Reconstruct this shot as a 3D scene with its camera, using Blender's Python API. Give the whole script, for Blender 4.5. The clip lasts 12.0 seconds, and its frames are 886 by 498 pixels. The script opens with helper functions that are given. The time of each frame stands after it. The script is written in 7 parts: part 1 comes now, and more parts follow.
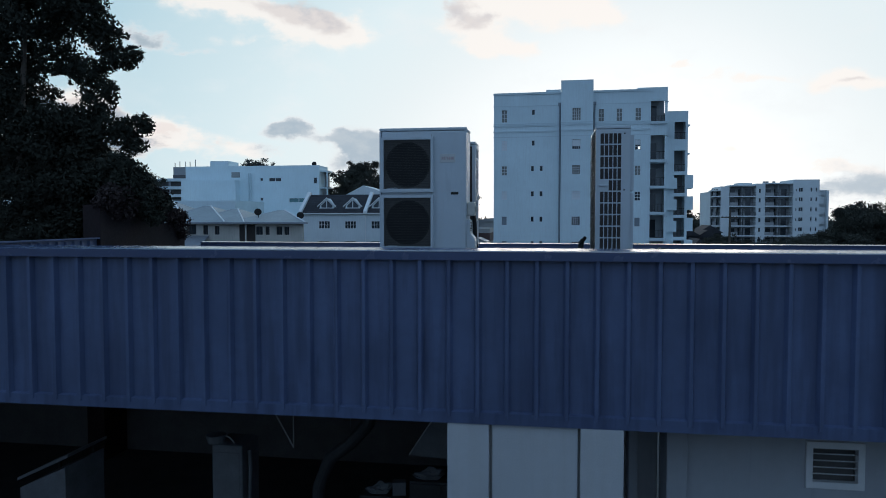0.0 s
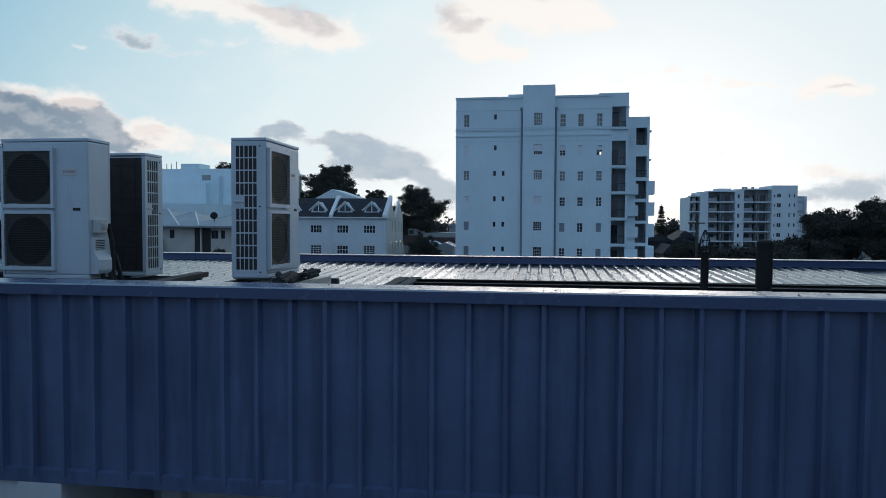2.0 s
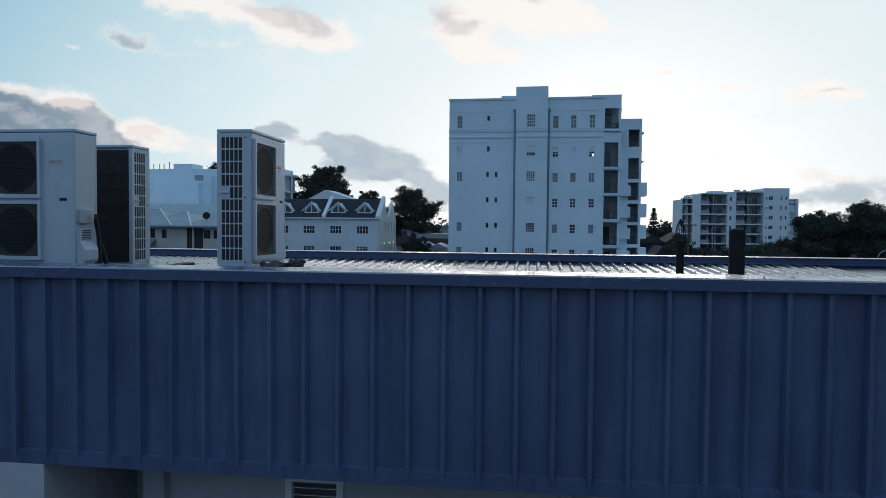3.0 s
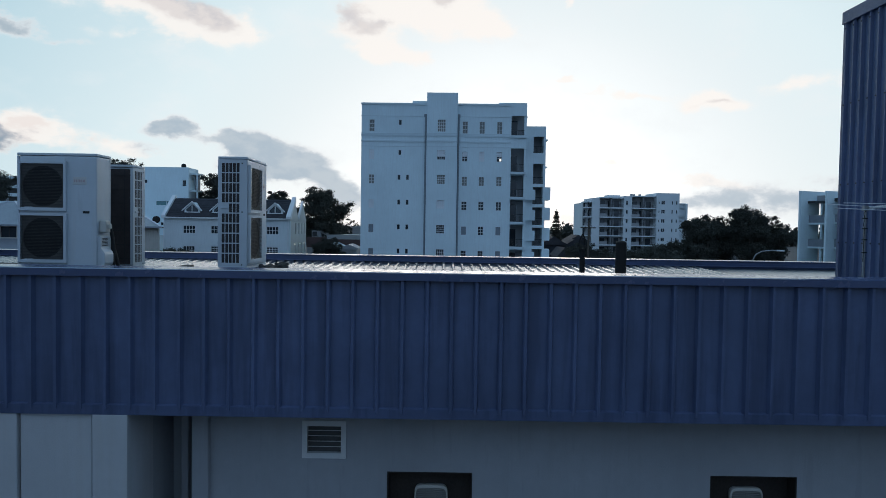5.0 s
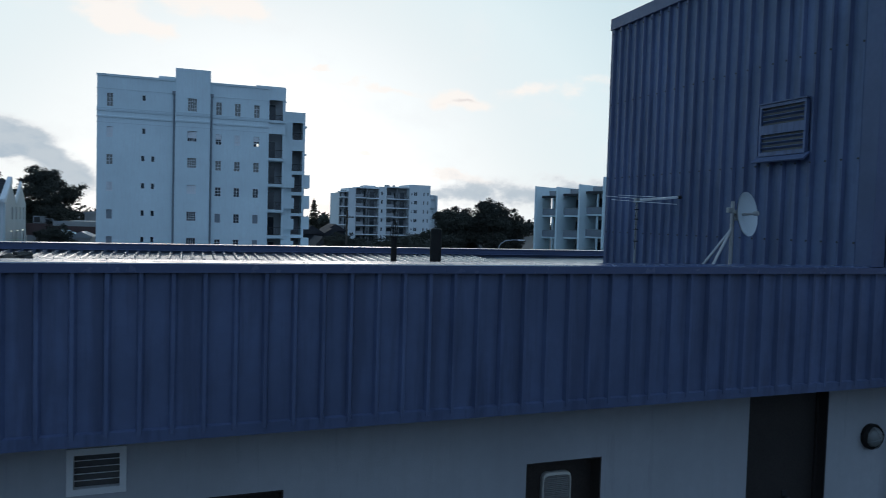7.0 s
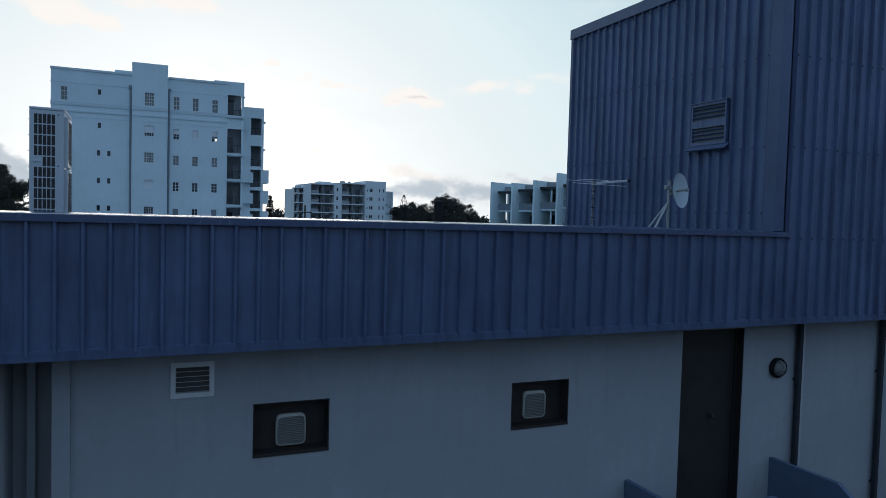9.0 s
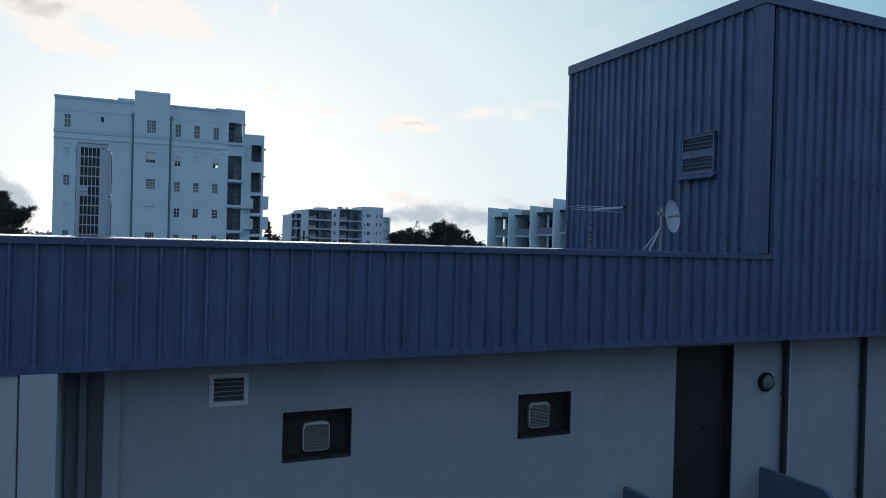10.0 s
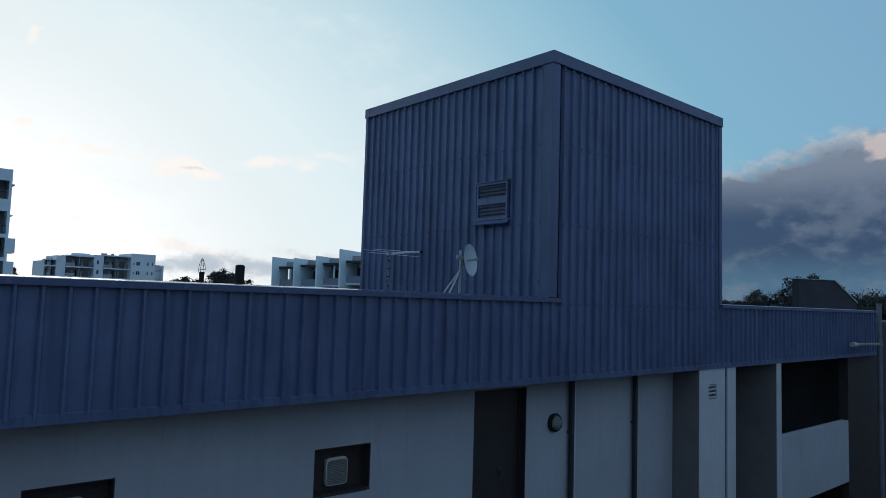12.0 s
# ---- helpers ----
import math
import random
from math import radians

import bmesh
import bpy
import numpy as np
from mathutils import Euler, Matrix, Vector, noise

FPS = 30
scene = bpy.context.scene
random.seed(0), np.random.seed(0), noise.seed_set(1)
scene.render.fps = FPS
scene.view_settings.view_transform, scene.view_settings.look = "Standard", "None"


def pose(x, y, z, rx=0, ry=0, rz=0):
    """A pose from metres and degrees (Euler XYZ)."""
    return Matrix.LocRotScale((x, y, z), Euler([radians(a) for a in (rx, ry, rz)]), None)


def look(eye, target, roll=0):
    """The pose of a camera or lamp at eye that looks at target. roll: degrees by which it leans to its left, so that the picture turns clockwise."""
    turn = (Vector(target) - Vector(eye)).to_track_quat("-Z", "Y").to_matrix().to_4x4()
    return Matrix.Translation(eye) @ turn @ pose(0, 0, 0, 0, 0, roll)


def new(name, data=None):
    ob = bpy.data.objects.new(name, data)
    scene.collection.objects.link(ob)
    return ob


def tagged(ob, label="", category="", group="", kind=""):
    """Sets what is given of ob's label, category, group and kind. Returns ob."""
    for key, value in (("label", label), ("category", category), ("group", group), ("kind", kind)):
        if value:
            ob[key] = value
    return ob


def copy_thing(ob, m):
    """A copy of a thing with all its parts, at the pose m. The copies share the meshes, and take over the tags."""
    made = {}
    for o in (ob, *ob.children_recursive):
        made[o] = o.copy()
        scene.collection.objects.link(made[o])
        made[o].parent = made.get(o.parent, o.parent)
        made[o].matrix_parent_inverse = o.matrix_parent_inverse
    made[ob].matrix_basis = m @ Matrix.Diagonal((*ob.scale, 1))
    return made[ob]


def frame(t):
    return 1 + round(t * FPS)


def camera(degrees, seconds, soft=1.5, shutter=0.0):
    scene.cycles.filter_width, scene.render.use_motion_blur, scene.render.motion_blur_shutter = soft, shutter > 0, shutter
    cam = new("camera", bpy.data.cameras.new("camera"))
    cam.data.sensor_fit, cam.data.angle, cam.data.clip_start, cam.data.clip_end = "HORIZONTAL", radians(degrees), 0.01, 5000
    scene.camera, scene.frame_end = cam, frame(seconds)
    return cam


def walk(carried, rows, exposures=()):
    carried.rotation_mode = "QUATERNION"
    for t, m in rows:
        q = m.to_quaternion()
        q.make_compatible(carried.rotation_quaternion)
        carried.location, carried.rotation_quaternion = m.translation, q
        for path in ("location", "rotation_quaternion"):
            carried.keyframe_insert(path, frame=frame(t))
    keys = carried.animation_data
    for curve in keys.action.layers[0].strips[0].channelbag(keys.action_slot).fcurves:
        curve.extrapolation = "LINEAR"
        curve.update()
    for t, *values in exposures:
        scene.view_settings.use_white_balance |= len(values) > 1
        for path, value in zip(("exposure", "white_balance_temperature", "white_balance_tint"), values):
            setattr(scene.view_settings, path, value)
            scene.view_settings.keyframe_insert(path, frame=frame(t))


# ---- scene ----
cam = camera(64.9, 12.0, soft=0.8, shutter=0.1)
PATH = [
    (0, (0.488, -4.480, 7.187), (0.182, -2.505, 7.100), 0.00),
    (0.2, (0.824, -4.351, 7.549), (0.520, -2.376, 7.464), 0.06),
    (0.5, (1.367, -4.243, 7.795), (1.070, -2.267, 7.708), 0.20),
    (0.7, (1.725, -4.130, 7.824), (1.428, -2.154, 7.736), 0.72),
    (1, (2.332, -3.969, 7.733), (2.041, -1.992, 7.648), 0.10),
    (1.2, (2.764, -3.885, 7.667), (2.476, -1.908, 7.583), 0.32),
    (1.5, (3.312, -3.741, 7.529), (3.027, -1.763, 7.448), 0.20),
    (2, (3.624, -3.533, 7.331), (3.344, -1.554, 7.254), 0.30),
    (2.5, (3.701, -3.427, 7.213), (3.429, -1.447, 7.139), 0.30),
    (3, (3.729, -3.605, 7.240), (3.467, -1.624, 7.168), 0.50),
    (3.4, (3.736, -3.961, 7.309), (3.534, -1.973, 7.241), 0.70),
    (3.5, (3.731, -4.114, 7.315), (3.607, -2.119, 7.250), 0.70),
    (3.7, (3.702, -4.505, 7.318), (3.684, -2.506, 7.255), 0.60),
    (5.5, (3.182, -5.354, 7.350), (3.186, -3.355, 7.280), 0.90),
    (6, (3.025, -5.177, 7.325), (3.037, -3.178, 7.250), 1.00),
    (6.5, (3.005, -4.969, 7.331), (3.266, -2.988, 7.249), 1.30),
    (6.8, (2.936, -4.825, 7.302), (3.413, -2.884, 7.220), 1.40),
    (7, (2.963, -4.692, 7.298), (3.649, -2.815, 7.216), 1.70),
    (7.2, (2.918, -4.602, 7.268), (3.700, -2.763, 7.189), 1.53),
    (8.8, (2.106, -5.744, 7.077), (2.906, -3.913, 6.983), 1.80),
    (9, (1.915, -6.035, 7.023), (2.723, -4.208, 6.936), 1.60),
    (9.5, (1.638, -6.430, 7.017), (2.451, -4.605, 6.934), 1.50),
    (10, (1.494, -6.563, 7.002), (2.310, -4.737, 6.988), 1.50),
    (10.5, (1.484, -6.423, 6.971), (2.305, -4.601, 7.063), 1.40),
    (11, (1.542, -6.248, 6.913), (2.433, -4.462, 7.042), 1.60),
    (11.2, (1.565, -6.212, 6.879), (2.564, -4.485, 7.013), 1.74),
    (11.4, (1.610, -6.151, 6.865), (2.813, -4.559, 7.004), 1.88),
    (11.5, (1.562, -6.146, 6.862), (2.874, -4.643, 7.006), 2.10),
    (11.6, (1.536, -6.130, 6.863), (2.860, -4.638, 7.007), 2.02),
    (12, (1.605, -6.061, 6.883), (2.927, -4.568, 7.034), 1.70),
]
walk(cam, [(t, look(eye, target, roll)) for t, eye, target, roll in PATH])

# ---- world, sun, exposure ----
SUN_AZ, SUN_EL = 3.0, 3.0
world = bpy.data.worlds.new("dusk_sky")
scene.world = world
world.use_nodes = True
wn, wl = world.node_tree.nodes, world.node_tree.links
wn.clear()


def wmath(op, a, b=None, c=None):
    n = wn.new("ShaderNodeMath")
    n.operation = op
    for i, v in enumerate((a, b, c)):
        if v is None:
            continue
        if isinstance(v, (int, float)):
            n.inputs[i].default_value = v
        else:
            wl.new(v, n.inputs[i])
    return n.outputs[0]


def wstep(v, lo, hi):
    n = wn.new("ShaderNodeMapRange")
    n.interpolation_type = "SMOOTHSTEP"
    wl.new(v, n.inputs["Value"])
    n.inputs["From Min"].default_value, n.inputs["From Max"].default_value = lo, hi
    return n.outputs[0]


def wmix(f, a, b):
    n = wn.new("ShaderNodeMix")
    n.data_type = "RGBA"
    for s, v in ((n.inputs[0], f), (n.inputs[6], a), (n.inputs[7], b)):
        if isinstance(v, (int, float)):
            s.default_value = v
        elif isinstance(v, tuple):
            s.default_value = (*v, 1)
        else:
            wl.new(v, s)
    return n.outputs[2]


coord = wn.new("ShaderNodeTexCoord").outputs["Generated"]
sep = wn.new("ShaderNodeSeparateXYZ")
wl.new(coord, sep.inputs[0])
dx, dy, dz = sep.outputs
azim = wmath("MULTIPLY", wmath("ARCTAN2", dx, dy), 57.2958)
elev = wmath("MULTIPLY", wmath("ARCSINE", dz), 57.2958)

# air: the Nishita sky with the after-glow of the sun behind thin cloud
sky = wn.new("ShaderNodeTexSky")
sky.sky_type = "NISHITA"
sky.sun_disc = False
sky.sun_elevation, sky.sun_rotation = radians(SUN_EL), radians(SUN_AZ)
sky.air_density, sky.dust_density, sky.ozone_density = 1.0, 0.6, 2.5
GLOW_AZ = 6.0
sunv = Vector((math.sin(radians(SUN_AZ)) * math.cos(radians(SUN_EL)), math.cos(radians(SUN_AZ)) * math.cos(radians(SUN_EL)), math.sin(radians(SUN_EL))))
dot = wn.new("ShaderNodeVectorMath")
dot.operation = "DOT_PRODUCT"
wl.new(coord, dot.inputs[0])
dot.inputs[1].default_value = (math.sin(radians(GLOW_AZ)), math.cos(radians(GLOW_AZ)), 0.06)
theta = wmath("MULTIPLY", wmath("ARCCOSINE", wmath("MINIMUM", wmath("MAXIMUM", dot.outputs["Value"], -1.0), 1.0)), 1 / math.pi)
high = wmath("MULTIPLY", wmath("MAXIMUM", elev, 0.0), 0.0034)
ramp = wn.new("ShaderNodeValToRGB")
wl.new(wmath("ADD", theta, high), ramp.inputs[0])
stops = [(0.0, (0.89, 0.90, 0.90)), (0.11, (0.84, 0.89, 0.91)), (0.18, (0.74, 0.86, 0.90)), (0.26, (0.52, 0.70, 0.78)), (0.31, (0.33, 0.56, 0.69)), (0.365, (0.20, 0.43, 0.595)), (0.50, (0.17, 0.34, 0.53)), (0.72, (0.235, 0.40, 0.64)), (1.0, (0.235, 0.39, 0.62))]
while len(ramp.color_ramp.elements) < len(stops):
    ramp.color_ramp.elements.new(0.5)
for e, (p, c) in zip(ramp.color_ramp.elements, stops):
    e.position, e.color = p, (*c, 1)
skyscale = wn.new("ShaderNodeVectorMath")
skyscale.operation = "SCALE"
wl.new(sky.outputs[0], skyscale.inputs[0])
skyscale.inputs["Scale"].default_value = 0.005
air = wn.new("ShaderNodeVectorMath")
bright = wn.new("ShaderNodeVectorMath")
bright.operation = "SCALE"
wl.new(ramp.outputs[0], bright.inputs[0])
wl.new(wmath("MULTIPLY_ADD", wstep(wmath("ADD", theta, high), 0.15, 0.0), 0.30, 1.0), bright.inputs["Scale"])
wl.new(bright.outputs[0], air.inputs[0])
wl.new(skyscale.outputs[0], air.inputs[1])
air = air.outputs[0]

# clouds: azimuth, elevation, half width, half height in degrees, weight
GREY = [(-39.5, 7.6, 2.2, 1.4, 1.2), (-36.9, 7.2, 1.8, 1.1, 1.15), (-38.2, 6.0, 2.6, 0.9, 0.9), (-43.5, 7.5, 3.0, 2.0, 0.9), (-33.4, 6.5, 1.6, 1.2, 1.15), (-31.6, 5.5, 2.4, 0.8, 1.0), (-35.0, 8.0, 1.0, 0.5, 0.5)]
ROSE = [(-20.2, 15.9, 2.3, 0.75, 1.0), (-18.0, 15.2, 1.5, 0.7, 0.9), (-23.0, 16.3, 1.6, 0.4, 0.5), (-7.3, 16.3, 1.5, 1.0, 1.0), (-5.6, 15.6, 1.0, 0.5, 0.6), (0.1, 18.1, 1.3, 0.7, 1.0), (-28.0, 5.7, 1.4, 0.4, 0.6), (21.2, 9.6, 1.5, 0.25, 0.5)]
NEAR_SUN = [(-31.2, 13.4, 2.0, 0.50, 0.85), (-28.0, 12.6, 2.0, 0.35, 0.55), (-20.8, 7.6, 0.75, 0.7, 0.9), (-21.8, 7.1, 1.5, 0.5, 0.9), (-18.4, 6.5, 1.6, 0.35, 0.55), (-16.0, 6.5, 1.5, 0.9, 0.95), (-23.2, 5.3, 1.9, 0.85, 0.7), (-15.6, 5.9, 1.5, 1.1, 1.0), (-13.7, 5.2, 2.0, 1.1, 1.0), (-11.6, 4.4, 1.9, 0.9, 1.0), (-14.5, 4.4, 3.2, 0.9, 0.9), (-9.8, 3.7, 1.4, 0.6, 0.8), (-7.6, 2.6, 1.8, 1.2, 1.0)]
LOW_BANK = [(20.3, 2.6, 2.2, 1.3, 0.62), (23.5, 2.4, 2.6, 1.3, 0.66), (27.0, 2.0, 2.4, 1.2, 0.62), (30.2, 2.6, 2.2, 1.2, 0.62), (34.0, 2.3, 3.0, 1.3, 0.55), (16.8, 2.2, 1.4, 0.6, 0.5)]
CREAM = [(-36.2, 8.4, 1.6, 1.0, 1.2), (-39.2, 9.2, 1.6, 0.5, 0.9), (-31.2, 6.5, 1.7, 1.1, 1.3), (-29.5, 5.8, 1.8, 0.9, 1.0), (-26.0, 5.4, 2.6, 0.9, 0.7), (-23.5, 4.9, 2.4, 0.8, 0.7), (-27.5, 16.2, 2.6, 0.9, 1.0), (-23.5, 16.0, 3.0, 1.0, 1.0), (-20.0, 14.8, 3.4, 1.1, 1.0), (-24.5, 13.6, 2.6, 0.6, 0.7), (-35.3, 12.4, 0.7, 0.3, 0.6),
         (-17.0, 14.6, 2.0, 1.2, 0.9), (-6.5, 15.8, 2.4, 1.6, 1.25), (-2.5, 17.1, 3.0, 1.4, 1.3), (1.2, 17.2, 2.4, 1.6, 1.4), (3.8, 15.7, 1.8, 0.8, 1.1), (-4.5, 13.7, 1.8, 0.8, 1.3), (-2.0, 13.3, 1.0, 0.6, 0.8)]
WISPS = [(9.8, 17.6, 0.5, 0.4, 0.9), (9.4, 11.7, 0.7, 0.3, 0.8), (12.0, 11.0, 2.2, 0.30, 0.5), (15.5, 10.55, 2.4, 0.32, 0.55), (20.0, 9.9, 1.9, 0.65, 0.95), (22.2, 9.3, 1.9, 0.55, 0.95), (28.0, 10.4, 3.4, 0.6, 0.6), (33.0, 11.4, 3.0, 0.5, 0.5), (13.0, 5.5, 2.0, 0.4, 0.55), (20.4, 3.95, 2.4, 0.35, 0.9), (22.5, 3.5, 1.6, 0.3, 0.7), (11.0, 0.6, 3.5, 1.2, 0.8)]
LIT = [(-35.8, 8.2, 1.3, 0.6, 1.0), (-39.0, 9.0, 1.2, 0.4, 0.8), (-30.6, 6.5, 1.3, 0.6, 0.95), (73.6, 11.8, 1.5, 1.2, 1.0)]
stretch = wn.new("ShaderNodeMapping")
stretch.inputs["Scale"].default_value = (1, 1, 1.7)
wl.new(coord, stretch.inputs[0])


def wnoise(scale, detail, rough, shift_by=0.0):
    n = wn.new("ShaderNodeTexNoise")
    mp = wn.new("ShaderNodeMapping")
    mp.inputs["Location"].default_value = (shift_by, shift_by * 0.7, 0)
    wl.new(stretch.outputs[0], mp.inputs[0])
    wl.new(mp.outputs[0], n.inputs["Vector"])
    n.inputs["Scale"].default_value, n.inputs["Detail"].default_value, n.inputs["Roughness"].default_value = scale, detail, rough
    return n.outputs["Fac"]


puff = wmath("SUBTRACT", wnoise(24, 8, 0.58), 0.5)
soft = wmath("SUBTRACT", wnoise(9, 4, 0.5, 3.1), 0.5)
wisp = wnoise(9, 5, 0.6)
# the mounds are pushed about before they are summed, so that none keeps an oval outline
place = wn.new("ShaderNodeCombineXYZ")
wl.new(wmath("MULTIPLY_ADD", wmath("SUBTRACT", wnoise(15, 5, 0.55, 7.7), 0.5), 5.0, azim), place.inputs[0])
wl.new(wmath("MULTIPLY_ADD", wmath("SUBTRACT", wnoise(15, 5, 0.55, 13.3), 0.5), 2.6, elev), place.inputs[1])
place = place.outputs[0]


def bank(blobs):
    """Soft mounds that run together."""
    total = 0.0
    for a, e, wa, we, weight in blobs:
        v = wn.new("ShaderNodeVectorMath")
        v.operation = "MULTIPLY_ADD"
        wl.new(place, v.inputs[0])
        v.inputs[1].default_value, v.inputs[2].default_value = (1 / wa, 1 / we, 0), (-a / wa, -e / we, 0)
        d = wn.new("ShaderNodeVectorMath")
        d.operation = "DOT_PRODUCT"
        wl.new(v.outputs[0], d.inputs[0])
        wl.new(v.outputs[0], d.inputs[1])
        total = wmath("MULTIPLY_ADD", wmath("POWER", 0.36788, d.outputs["Value"]), weight, total)
    return total


def frayed(total, amount, about):
    """The mounds with puffs in and round them, none where the sky is clear."""
    return wmath("MULTIPLY_ADD", wmath("MULTIPLY", wmath("ADD", puff, wmath("MULTIPLY", soft, about)), amount), wmath("MINIMUM", wmath("MULTIPLY", total, 2.2), 1.0), total)


grey, near_sun, rose = frayed(bank(GREY), 2.3, 0.5), frayed(bank(NEAR_SUN + LOW_BANK), 1.8, 0.4), frayed(bank(ROSE), 2.4, 0.8)
cream, fringe = frayed(bank(CREAM + WISPS), 2.0, 0.8), frayed(bank(LIT), 1.4, 0.4)
thin = wmath("MULTIPLY", wstep(wisp, 0.48, 0.72), 0.35)
veiled = wstep(theta, 0.26, 0.14)
thin = wmath("ADD", wmath("MULTIPLY", thin, veiled), wmath("MULTIPLY", wmath("SUBTRACT", 1.0, veiled), 0.03))
air = wmix(thin, air, (0.86, 0.89, 0.91))
air = wmix(wmath("MULTIPLY", wstep(cream, 0.12, 0.95), 0.8), air, (1.0, 0.935, 0.885))
air = wmix(wmath("MULTIPLY", wstep(rose, 0.10, 1.0), 0.72), air, wmix(wstep(puff, -0.12, 0.12), (0.48, 0.475, 0.525), (0.70, 0.655, 0.65)))
body = wmix(wstep(theta, 0.30, 0.10), (0.15, 0.205, 0.28), (0.40, 0.49, 0.585))
body = wmix(wmath("MULTIPLY", wstep(puff, -0.10, 0.14), 0.5), body, (0.60, 0.60, 0.63))
lit = wmix(wstep(grey, 0.25, 1.0), (0.88, 0.82, 0.79), body)
air = wmix(wmath("MULTIPLY", wstep(grey, 0.08, 0.72), 0.9), air, lit)
haze = wmix(wstep(near_sun, 0.25, 0.95), (0.80, 0.82, 0.84), wmix(wmath("MULTIPLY", wstep(puff, -0.10, 0.14), 0.4), wmix(wstep(theta, 0.26, 0.12), (0.25, 0.345, 0.43), (0.385, 0.475, 0.565)), (0.62, 0.66, 0.69)))
air = wmix(wmath("MULTIPLY", wstep(near_sun, 0.10, 0.62), 0.88), air, haze)
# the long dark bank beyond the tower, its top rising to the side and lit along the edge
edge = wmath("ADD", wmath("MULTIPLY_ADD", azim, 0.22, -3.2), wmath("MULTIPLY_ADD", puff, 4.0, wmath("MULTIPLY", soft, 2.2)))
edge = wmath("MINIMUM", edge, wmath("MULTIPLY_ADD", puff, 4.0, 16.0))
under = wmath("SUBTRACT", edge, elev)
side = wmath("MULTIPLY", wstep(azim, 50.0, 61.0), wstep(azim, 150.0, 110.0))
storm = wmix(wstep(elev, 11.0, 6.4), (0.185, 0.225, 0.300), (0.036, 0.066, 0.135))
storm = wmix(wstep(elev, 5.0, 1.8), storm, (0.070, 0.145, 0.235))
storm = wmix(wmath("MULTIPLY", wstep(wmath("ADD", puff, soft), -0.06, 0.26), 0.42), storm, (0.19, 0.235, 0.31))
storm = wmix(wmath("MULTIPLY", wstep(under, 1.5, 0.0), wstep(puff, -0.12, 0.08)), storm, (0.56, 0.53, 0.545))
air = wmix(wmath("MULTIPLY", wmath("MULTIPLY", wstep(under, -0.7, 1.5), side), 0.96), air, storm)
air = wmix(wmath("MULTIPLY", wstep(fringe, 0.30, 0.80), 0.8), air, wmix(wstep(theta, 0.20, 0.34), (0.85, 0.78, 0.75), (0.60, 0.53, 0.52)))
# below the horizon the dark land
air = wmix(wstep(elev, -0.2, -2.5), air, (0.05, 0.06, 0.07))
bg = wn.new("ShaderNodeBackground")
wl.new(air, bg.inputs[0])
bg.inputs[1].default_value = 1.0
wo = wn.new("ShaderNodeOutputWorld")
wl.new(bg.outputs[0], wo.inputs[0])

sun_data = bpy.data.lights.new("sun", "SUN")
sun_data.energy, sun_data.angle, sun_data.color = 0.75, radians(30), (1.0, 0.91, 0.83)
sun = new("sun", sun_data)
sun.matrix_world = look(tuple(sunv * 60), (0, 0, 0))

# ---- materials ----


